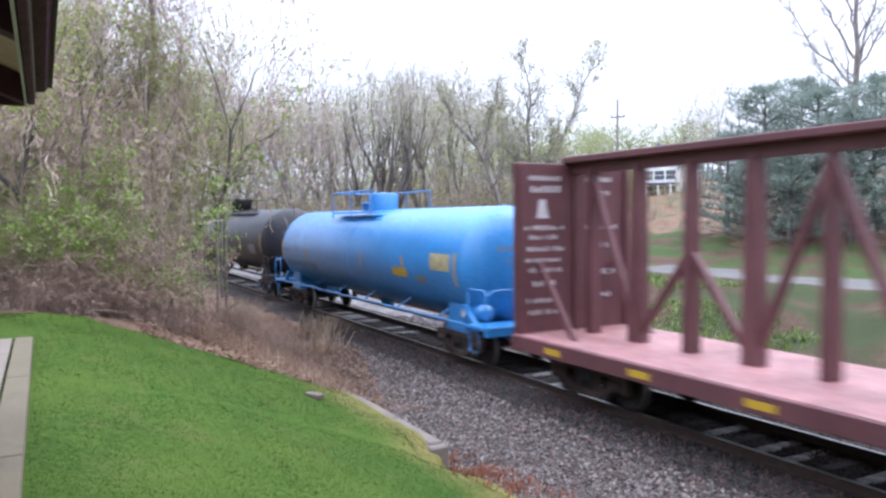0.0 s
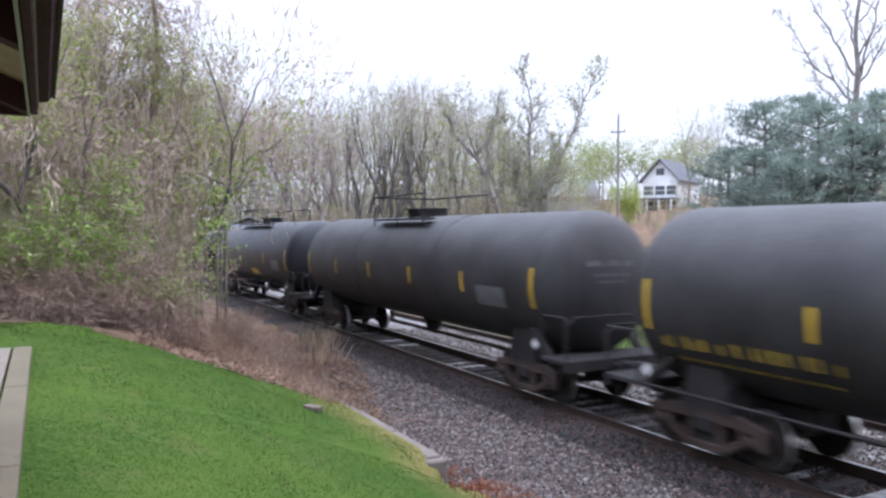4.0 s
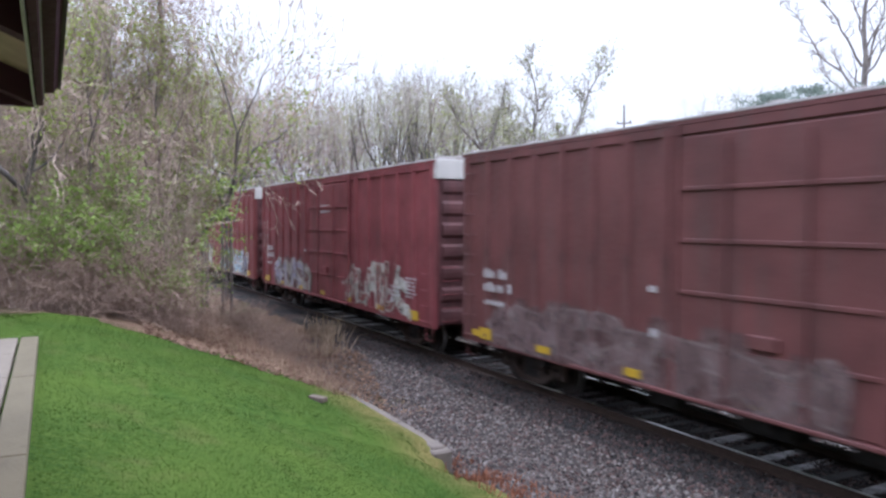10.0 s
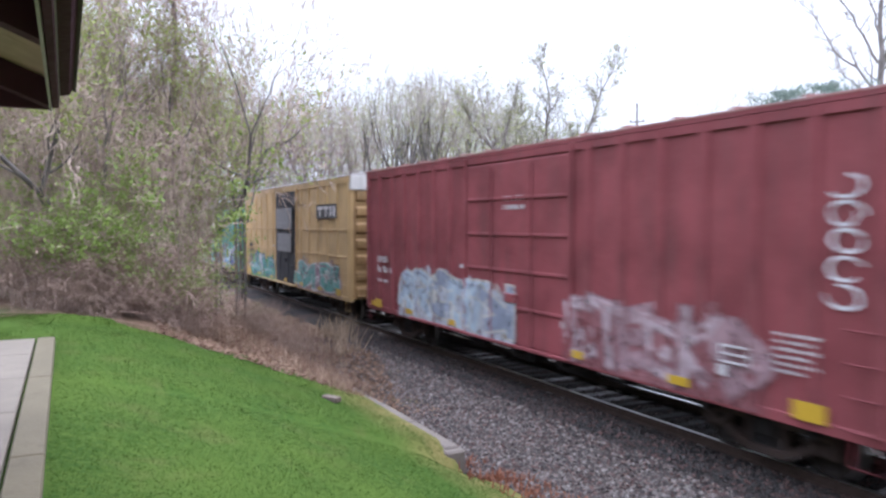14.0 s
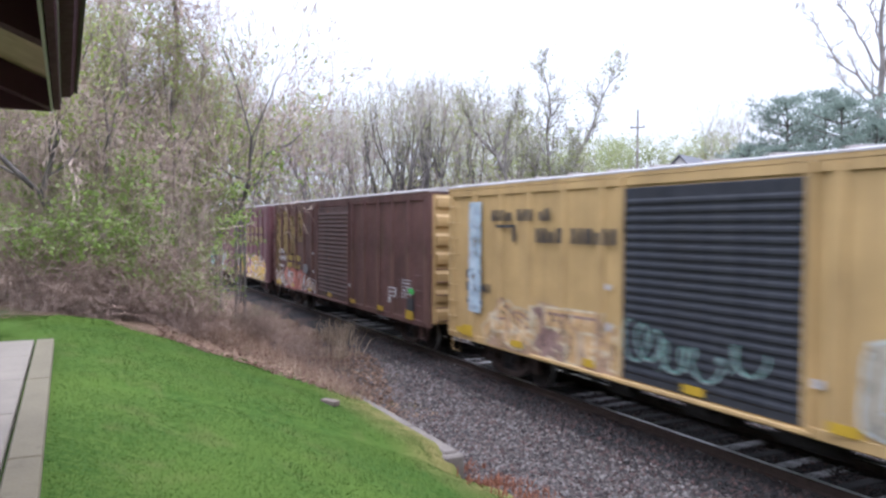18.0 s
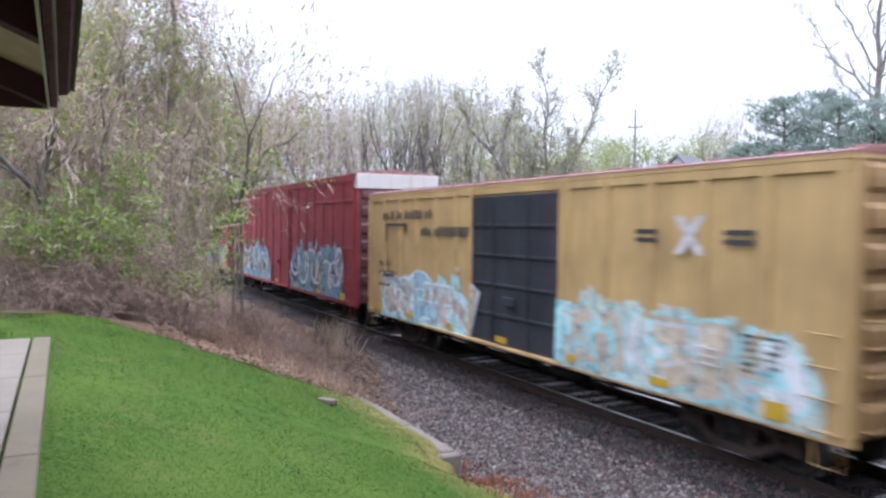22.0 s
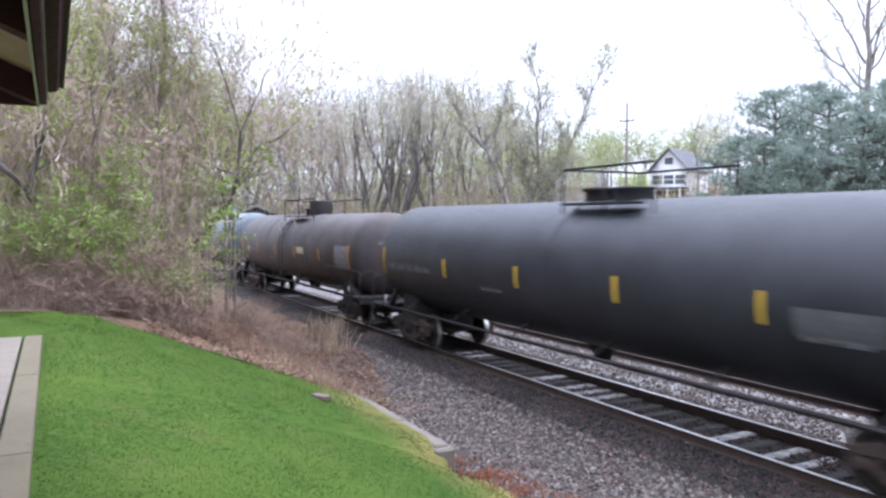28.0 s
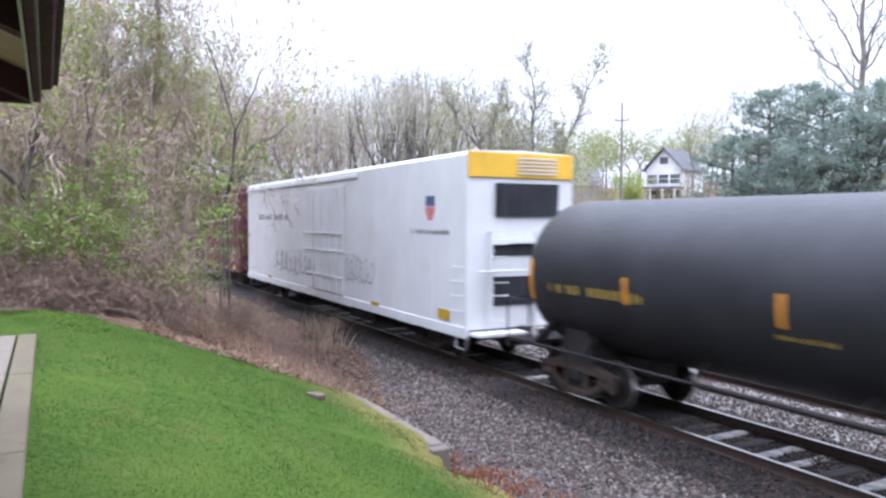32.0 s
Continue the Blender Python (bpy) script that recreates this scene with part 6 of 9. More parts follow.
        piece(g, x0, x1, z0, z1, letters, rng, lambda x: depth(x) - 0.003, fat, edge, len(colors) > 2, (1, 1, 2) if len(colors) > 2 else (1,))
    # broken shading strokes over the fills
    for k in range(letters * 4):
        x, z, a = rng.uniform(x0, x1), z0 + H * rng.uniform(0.12, 0.8), rng.uniform(0.9, 2.2)
        m = rng.uniform(0.12, 0.34)
        ribbon([Vector((x + m * i / 4 * math.cos(a) + 0.03 * math.sin(i), z + m * i / 4 * math.sin(a))) for i in range(5)], rng.uniform(0.035, 0.1), 0.0165, rng.choice((0, 1, len(mats) - 1, len(mats) - 1)))
    return tagged(part("graffiti", g, mats, car, label), kind="stuff")


SPRAY = {}


def spray(c, second=None, worn=0.28):
    key = (c, second, worn)
    if key not in SPRAY:
        m, nt, b, co = start("spray_paint", 0.6, spec=0.3)
        hi = second or tuple(min(1, q * 1.25 + 0.02) for q in c)
        col = mix_rgb(nt, ramp(nt, noise_tex(nt, co, 1.6, 4), 0.44, 0.6, 0, 0.8 if second else 1), c, hi)
        col = mix_rgb(nt, ramp(nt, noise_tex(nt, co, 7, 5, (1, 1, 0.4)), 0.5, 0.75, 0, 0.5), col, tuple(q * 0.45 for q in c))
        nt.links.new(col, b.inputs["Base Color"])
        clear, mx = nt.nodes.new("ShaderNodeBsdfTransparent"), nt.nodes.new("ShaderNodeMixShader")
        nt.links.new(ramp(nt, noise_tex(nt, co, 4.5, 6, (1, 1, 0.7), 0.7), 0.5, 0.62, 0.05, worn + 0.3), mx.inputs[0])
        nt.links.new(b.outputs[0], mx.inputs[1])
        nt.links.new(clear.outputs[0], mx.inputs[2])
        nt.links.new(mx.outputs[0], nt.nodes["Material Output"].inputs["Surface"])
        SPRAY[key] = m
    return SPRAY[key]


# ---- boxcars ----
def boxcar(name, label, front, rear, body, height, side, roof, end=None, cap=None, posts=17, post_w=0.12, post_d=0.07, rails=(), door=(0.0, 3.0, "plug"), door_mat=None, door2=None, sill_mat=None, door_x=None):
    """An outside-post boxcar. body: length of the box; height: eave over the rail; door: middle, width and style ('plug', 'ribbed')."""
    car, L = begin_car(name, label, front, rear, "boxcar")
    w, zb, zt = 3.05, 0.92, height
    hy, hx = w / 2, body / 2
    end = end or side
    dm, dw, ds = door
    doors = [(dm - dw / 2, dm + dw / 2, ds, door_mat or side)]
    if door2:
        doors.append((door2[0] - door2[1] / 2, door2[0] + door2[1] / 2, door2[2], door_mat or side))
    part("side_wall", Geo().box(-hx, hx, -hy, -hy + 0.06, zb, zt - 0.08), side, car)
    part("side_wall", Geo().box(-hx, hx, hy - 0.06, hy, zb, zt - 0.08), side, car)
    # ends with pressed horizontal ribs
    for s in (-1, 1):
        g = Geo()
        g.box(s * hx - 0.03, s * hx + 0.03, -hy + 0.06, hy - 0.06, zb, zt - 0.08)
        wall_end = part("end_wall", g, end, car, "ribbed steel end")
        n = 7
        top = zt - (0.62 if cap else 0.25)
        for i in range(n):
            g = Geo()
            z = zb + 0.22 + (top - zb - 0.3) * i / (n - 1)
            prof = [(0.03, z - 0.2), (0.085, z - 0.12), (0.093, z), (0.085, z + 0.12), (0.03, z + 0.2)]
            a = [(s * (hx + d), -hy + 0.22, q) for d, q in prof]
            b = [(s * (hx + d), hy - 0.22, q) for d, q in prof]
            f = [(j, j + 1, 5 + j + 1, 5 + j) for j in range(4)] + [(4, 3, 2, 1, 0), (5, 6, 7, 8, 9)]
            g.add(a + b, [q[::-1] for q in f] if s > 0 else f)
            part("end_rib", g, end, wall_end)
        for y in (-hy + 0.005, hy - 0.115):
            part("corner_post", Geo().box(s * hx - 0.1, s * hx + 0.05, y, y + 0.11, zb - 0.1, zt - 0.05, 0.012), side, car)
        if cap:
            g = Geo().box(min(s * (hx + 0.055), s * (hx + 0.105)), max(s * (hx + 0.055), s * (hx + 0.105)), -hy + 0.01, hy - 0.01, zt - 0.5, zt + 0.0, 0.01)
            g.box(s * hx - 0.22 if s > 0 else s * hx - 0.05, s * hx + 0.05 if s > 0 else s * hx + 0.22, -hy - 0.008, -hy + 0.02, zt - 0.5, zt - 0.03)
            part("excess_height_band", g, cap, car, "white painted band at the top of the end")
        ladder(s * (hx - 0.32), -hy - 0.1, zb + 0.05, zt - 0.5 if s < 0 else zb + 1.3, 9 if s < 0 else 4, side, car)
        ladder(s * (hx + 0.16), -hy + 0.42, zb + 0.1, zb + 1.5, 5, side, car, "y")
        part("stirrup", Geo().tube([(s * (hx - 0.5), -hy + 0.03, zb), (s * (hx - 0.5), -hy + 0.03, 0.48), (s * (hx - 0.1), -hy + 0.03, 0.48), (s * (hx - 0.1), -hy + 0.03, zb)], 0.018, 5), side, car)
    part("brake_wheel", Geo().lathe([(hx + 0.16, 0.2), (hx + 0.2, 0.24), (hx + 0.16, 0.28), (hx + 0.14, 0.24), (hx + 0.16, 0.2)], "x", 14, origin=(0, 0.45, zb + 1.6)), STEEL_DARK, car)
    # roof: low gable with cross seams and overhang
    g = Geo()
    part("eave", Geo().box(-hx - 0.05, hx + 0.05, -hy - 0.045, hy + 0.045, zt - 0.1, zt - 0.03), side, car)
    prof = [(-hy - 0.05, zt - 0.03), (hy + 0.05, zt - 0.03), (hy + 0.05, zt - 0.0), (hy - 0.1, zt + 0.03), (0, zt + 0.13), (-hy + 0.1, zt + 0.03), (-hy - 0.05, zt - 0.0)]
    g.prism(prof, -hx - 0.06, hx + 0.06)
    part("roof", g, roof, car, "shallow steel roof with cross seams")
    n = int(body / 1.15)
    seam = Geo().prism([(-hy + 0.1, zt + 0.03), (0, zt + 0.13), (hy - 0.1, zt + 0.03), (hy - 0.1, zt + 0.075), (0, zt + 0.175), (-hy + 0.1, zt + 0.075)], -0.03, 0.03).mesh("roof_seam", roof)
    for i in range(n + 1):
        part("roof_seam", seam, None, car, at=pose(-hx + 0.1 + (body - 0.2) * i / n, 0, 0))
    # side posts
    post_x = []
    hat = [(-post_w * 0.9, -hy + 0.002), (-post_w * 0.5, -hy - post_d), (post_w * 0.5, -hy - post_d), (post_w * 0.9, -hy + 0.002)]
    hv = [(a, b, z) for z in (zb + 0.02, zt - 0.16) for a, b in hat]
    pm = Geo().add(hv, [(0, 1, 5, 4), (1, 2, 6, 5), (2, 3, 7, 6), (3, 0, 4, 7), (3, 2, 1, 0), (4, 5, 6, 7)]).mesh("side_post", side)
    for i in range(posts):
        x = -hx + 0.12 + (body - 0.24) * i / (posts - 1)
        if any(a - 0.12 < x < b + 0.12 for a, b, _, _ in doors):
            continue
        post_x.append(x)
        part("side_post", pm, None, car, at=pose(x, 0, 0))
    for a, b, _, _ in doors:
        for x in (a - 0.06, b + 0.06):
            part("door_post", Geo().box(x - 0.055, x + 0.055, -hy - post_d - 0.02, -hy + 0.002, zb - 0.05, zt - 0.1, 0.012), side, car)
            post_x.append(x)
    for z in rails:
        g, edges = Geo(), sorted([-hx + 0.08] + [q for a, b, _, _ in doors for q in (a - 0.12, b + 0.12)] + [hx - 0.08])
        for a, b in zip(edges[::2], edges[1::2]):
            g.box(a, b, -hy - post_d * 0.7, -hy + 0.002, z - 0.045, z + 0.045, 0.012)
        part("side_rail", g, side, car)
    part("top_chord", Geo().box(-hx, hx, -hy - 0.04, -hy + 0.003, zt - 0.26, zt - 0.102, 0.012), side, car)
    sm = sill_mat or side
    g = Geo().box(-hx, hx, -hy - 0.03, -hy + 0.06, zb - 0.1, zb + 0.06, 0.012)
    part("side_sill", g, sm, car)
    # doors
    for a, b, style, dmat in doors:
        d = part("door", Geo().box(a, b, -hy - 0.05, -hy + 0.004, zb + 0.02, zt - 0.3, 0.015), dmat, car, "louvred sliding door" if style == "ribbed" else "plug door with lock rods")
        if style == "ribbed":
            rib = Geo().prism([(-hy - 0.05, -0.06), (-hy - 0.072, -0.02), (-hy - 0.072, 0.02), (-hy - 0.05, 0.06)], a + 0.06, b - 0.06).mesh("door_rib", dmat)
            for i in range(20):
                part("door_rib", rib, None, d, at=pose(0, 0, zb + 0.2 + (zt - 0.75 - zb) * i / 19))
        else:
            for i in range(1, 5):
                z = zb + (zt - 0.3 - zb) * i / 5
                part("door_rib", Geo().box(a + 0.04, b - 0.04, -hy - 0.085, -hy - 0.045, z - 0.035, z + 0.035, 0.01), dmat, d)
            for k in (0.3, 0.7):
                x = a + (b - a) * k
                part("lock_rod", Geo().tube([(x, -hy - 0.11, zb + 0.05), (x, -hy - 0.11, zt - 0.4)], 0.022, 6), dmat, d)
            part("door_handle", Geo().box((a + b) / 2 - 0.22, (a + b) / 2 + 0.22, -hy - 0.14, -hy - 0.06, zb + 0.9, zb + 1.1, 0.015), dmat, d)
        part("door_track", Geo().box(a - dw * 0.8 if a - dw * 0.8 > -hx else -hx, b + 0.1, -hy - 0.12, -hy - 0.02, zb - 0.06, zb + 0.0, 0.01), sm, car)
    # underframe
    g = Geo().box(-hx + 0.3, hx - 0.3, -0.25, 0.25, 0.4, 0.9, 0.02)
    for i in range(9):
        x = -hx + 1.2 + (body - 2.4) * i / 8
        g.box(x - 0.06, x + 0.06, -hy + 0.1, hy - 0.1, 0.66, 0.9)
    part("underframe", g, STEEL_DARK, car)
    part("brake_rigging", Geo().tube([(-hx + 3.4, -0.62, 0.5), (-0.6, -0.7, 0.46), (hx - 3.4, -0.62, 0.5)], 0.03, 5).box(-0.9, 0.1, -0.95, -0.5, 0.42, 0.8, 0.03).box(-2.9, -2.2, -0.9, -0.6, 0.4, 0.78, 0.03), STEEL_DARK, car)
    part("air_tank", Geo().lathe([(-0.5, 0.0), (-0.5, 0.2), (0.5, 0.2), (0.5, 0.0)], "x", 12, origin=(1.5, -0.8, 0.6)), STEEL_DARK, car)
    couplers(car, L, body)
    for s in (-1, 1):
        add_truck(car, s * (hx - 2.15))

    def depth(x):
        y = -hy
        for q in post_x:
            if abs(x - q) < post_w * 0.62:
                y = -hy - post_d
        for a, b, _, _ in doors:
            if a < x < b:
                y = -hy - 0.09
        return min(y, -hy - 0.035) - 0.004
    return car, depth


def tank_car(label, front, rear, paint_mat, frame_mat, tank_len, dia=3.03, zc=2.47, dome=0.0, rail_len=2.6, strips=8, side_pipe=True, bands=2, dome_style="funnel", tape=None, marks=None, mark_mat=None, seed=0, walk_x=None, rail_x=None, ladder_x=None):
    car, L = begin_car("tank_car", label, front, rear, "tank car")
    r, h = dia / 2, tank_len / 2
    prof = [(-h, 0.0)] + [(-h + 0.62 * (1 - math.cos(a)), r * math.sin(a)) for a in [math.pi / 2 * k / 7 for k in range(1, 8)]]
    prof = prof + [(-x, q) for x, q in prof[::-1]]
    part("tank_shell", Geo().lathe(prof, "x", 48, origin=(0, 0, zc)), paint_mat, car)
    for k in range(bands):
        x = (k + 1) / (bands + 1) * tank_len - h
        part("jacket_band", Geo().lathe([(x - 0.04, r), (x - 0.04, r + 0.012), (x + 0.04, r + 0.012), (x + 0.04, r)], "x", 40, origin=(0, 0, zc), smooth=False), paint_mat, car)
    for s in (-1, 1):
        x = s * (L / 2 - 2.55)
        part("saddle", Geo().slab([(x - 0.55, 0.72), (x + 0.55, 0.72), (x + 0.35, zc - r + 0.5), (x - 0.35, zc - r + 0.5)], -1.1, 1.1), frame_mat, car)
        e = L / 2 - 0.45
        g = Geo().box(min(s * e, s * (e - 3.4)), max(s * e, s * (e - 3.4)), -0.28, 0.28, 0.6, 0.95, 0.02)
        part("stub_sill", g, frame_mat, car)
        g = Geo().box(min(s * (e - 0.1), s * (e - 0.95)), max(s * (e - 0.1), s * (e - 0.95)), -1.45, 1.45, 0.98, 1.06, 0.01)
        g.box(min(s * (e - 0.1), s * (e - 0.2)), max(s * (e - 0.1), s * (e - 0.2)), -1.45, 1.45, 0.84, 1.06, 0.01)
        part("end_platform", g, frame_mat, car)
        g = Geo()
        g.tube([(s * (e - 0.95), -1.43, 1.05), (s * (e - 0.95), -1.43, 1.82), (s * (e - 0.88), -1.43, 1.9), (s * (e - 0.2), -1.43, 1.9), (s * (e - 0.14), -1.43, 1.82), (s * (e - 0.14), -1.43, 1.05)], 0.022, 6)
        g.tube([(s * (e - 0.14), -1.43, 1.75), (s * (e - 0.14), -1.2, 1.9), (s * (e - 0.14), 1.2, 1.9), (s * (e - 0.14), 1.43, 1.75)], 0.02, 6)
        g.tube([(s * (e - 0.14), 1.43, 1.05), (s * (e - 0.14), 1.43, 1.75)], 0.022, 6)
        part("end_handrail", g, frame_mat, car)
        for y in (-1.2, 1.2):
            g = Geo().slab([(s * (e - 0.95) - 0.07, 1.0), (s * (e - 0.95) + 0.07, 1.0), (s * (e - 1.5) + 0.1, zc - 0.95), (s * (e - 1.5) - 0.1, zc - 0.95)], y - 0.08, y + 0.08)
            part("platform_brace", g, frame_mat, car)
        part("stirrup", Geo().tube([(s * (e - 0.85), -1.43, 0.9), (s * (e - 0.85), -1.43, 0.45), (s * (e - 0.45), -1.43, 0.45), (s * (e - 0.45), -1.43, 0.9)], 0.018, 5), frame_mat, car)
        add_truck(car, s * (L / 2 - 2.5), "blue_cap" if seed == 2 else "cap")
        part("placard", Geo().slab([(s * (e - 1.15), 1.17), (s * (e - 1.15) + 0.11, 1.28), (s * (e - 1.15), 1.39), (s * (e - 1.15) - 0.11, 1.28)], -1.44, -1.43), WHITE_MARK, car, "small hazard placard")
    if side_pipe:
        g = Geo().tube([(-L / 2 + 1.3, -1.42, 1.03), (L / 2 - 1.3, -1.42, 1.03)], 0.03, 6)
        part("side_handrail", g, frame_mat, car)
        n = 6
        for i in range(n):
            x = -L / 2 + 3.0 + (L - 6.0) * i / (n - 1)
            part("handrail_bracket", Geo().tube([(x, -1.42, 1.03), (x + 0.12, -0.95, zc - r * 0.72)], 0.03, 5), frame_mat, car)
    # top fittings
    zt = zc + r
    d = dome
    g = Geo()
    if dome_style == "funnel":
        g.lathe([(zt - 0.05, 0.42), (zt + 0.12, 0.42), (zt + 0.16, 0.5), (zt + 0.62, 0.62), (zt + 0.66, 0.6), (zt + 0.66, 0.0)], "z", 18, origin=(d, 0, 0))
    elif dome_style == "low":
        g.lathe([(zt - 0.05, 0.42), (zt + 0.16, 0.42), (zt + 0.2, 0.46), (zt + 0.24, 0.46), (zt + 0.26, 0.0)], "z", 18, origin=(d, 0, 0))
    else:
        g.lathe([(zt - 0.05, 0.5), (zt + 0.5, 0.5), (zt + 0.56, 0.46), (zt + 0.58, 0.0)], "z", 18, origin=(d, 0, 0))
    part("valve_housing", g, frame_mat if dome_style == "funnel" or paint_mat == TANK_BROWN else paint_mat, car)
    part("manway", Geo().lathe([(zt - 0.05, 0.34), (zt + 0.18, 0.34), (zt + 0.2, 0.4), (zt + 0.25, 0.4), (zt + 0.28, 0.0)], "z", 16, origin=(d - 1.0, 0, 0)), frame_mat, car)
    a, b = walk_x or (d - rail_len / 2 - 0.5, d + rail_len / 2 - 0.2)
    g = Geo()
    for y0, y1 in ((-1.05, -0.7), (0.7, 1.05)):
        g.box(a, b, y0, y1, zt - 0.12, zt - 0.07, 0.01)
    part("top_walkway", g, frame_mat, car, "steel grating walkway")
    g = Geo()
    a, b = rail_x or (a, b)
    for y in (-1.03, 1.03):
        for x in (a + 0.05, (a + b) / 2, b - 0.05):
            g.tube([(x, y, zt - 0.3), (x, y, zt + 0.6)], 0.024, 5)
        g.tube([(a + 0.05, y, zt + 0.6), (b - 0.05, y, zt + 0.6)], 0.026, 5)
    g.tube([(a + 0.05, -1.03, zt + 0.6), (a + 0.05, 1.03, zt + 0.6)], 0.026, 5)
    part("top_railing", g, frame_mat, car)
    if ladder_x is not None:
        arc = [(-(r + 0.1) * math.cos(t), zc + (r + 0.1) * math.sin(t)) for t in (-0.1, 0.15, 0.4, 0.65, 0.9)]
        steps = [(-r - 0.1, 1.0 + 0.32 * i) for i in range(4)] + arc
        rails = Geo()
        for q in (-0.23, 0.23):
            rails.tube([(ladder_x + q, y, z) for y, z in steps], 0.024, 5)
        lad = part("side_ladder", rails, frame_mat, car)
        for y, z in steps:
            part("rung", Geo().tube([(ladder_x - 0.23, y, z), (ladder_x + 0.23, y, z)], 0.016, 5), frame_mat, lad)
    part("bottom_outlet", Geo().lathe([(zc - r - 0.32, 0.0), (zc - r - 0.32, 0.2), (zc - r - 0.1, 0.26), (zc - r + 0.1, 0.4)], "z", 14), frame_mat, car)
    # reflective strips and writing wrapped on the shell
    def on_shell(g, x0, x1, z0, z1, lift=0.007, n=4):
        v = []
        for i in range(n + 1):
            z = z0 + (z1 - z0) * i / n
            y = -math.sqrt(max(0.0, (r + lift) ** 2 - (z - zc) ** 2))
            v += [(x0, y, z), (x1, y, z)]
        g.add(v, [(2 * i, 2 * i + 1, 2 * i + 3, 2 * i + 2) for i in range(n)])
    sm = Geo()
    if isinstance(strips, int):
        n = int(round((tank_len - 1.5) / 3.1)) + 1
        strips = [-h + 0.75 + (tank_len - 1.5) * i / (n - 1) for i in range(n)]
    for i, x in enumerate(strips):
        g = Geo()
        ends = abs(x) > h - 1.3
        on_shell(g, x - 0.055, x + 0.055, zc - (0.5 if ends else 0.35), zc + (0.32 if ends else 0.12))
        part("reflector", g, tape or YELLOW_MARK, car, "yellow reflective strip")
    if marks:
        g = Geo()
        for q in letter_blocks(marks, seed):
            on_shell(g, *q)
        tagged(part("lettering", g, mark_mat or GREY_MARK, car, "faded lettering in plain bars"), kind="stuff")
    g = Geo()
    rows = [(-0.62, 0.6, zc + 0.36, zc + 0.48), (-0.5, 0.5, zc + 0.16, zc + 0.21), (-0.4, 0.3, zc + 0.02, zc + 0.07)]
    for y0, y1, z0, z1 in letter_blocks(rows, seed + 5):
        rr = (abs(y0) + abs(y1)) / 2
        def bulge(y, z):
            q = min(1.0, math.hypot(y, z - zc) / r)
            return h - 0.62 * (1 - math.sqrt(max(0, 1 - q * q))) + 0.012
        g.add([(bulge(y0, z0), y0, z0), (bulge(y1, z0), y1, z0), (bulge(y1, z1), y1, z1), (bulge(y0, z1), y0, z1)], [(0, 1, 2, 3)])
    tagged(part("end_lettering", g, mark_mat or GREY_MARK, car), kind="stuff")
    couplers(car, L, L - 1.0)
    return car, on_shell, r, zc


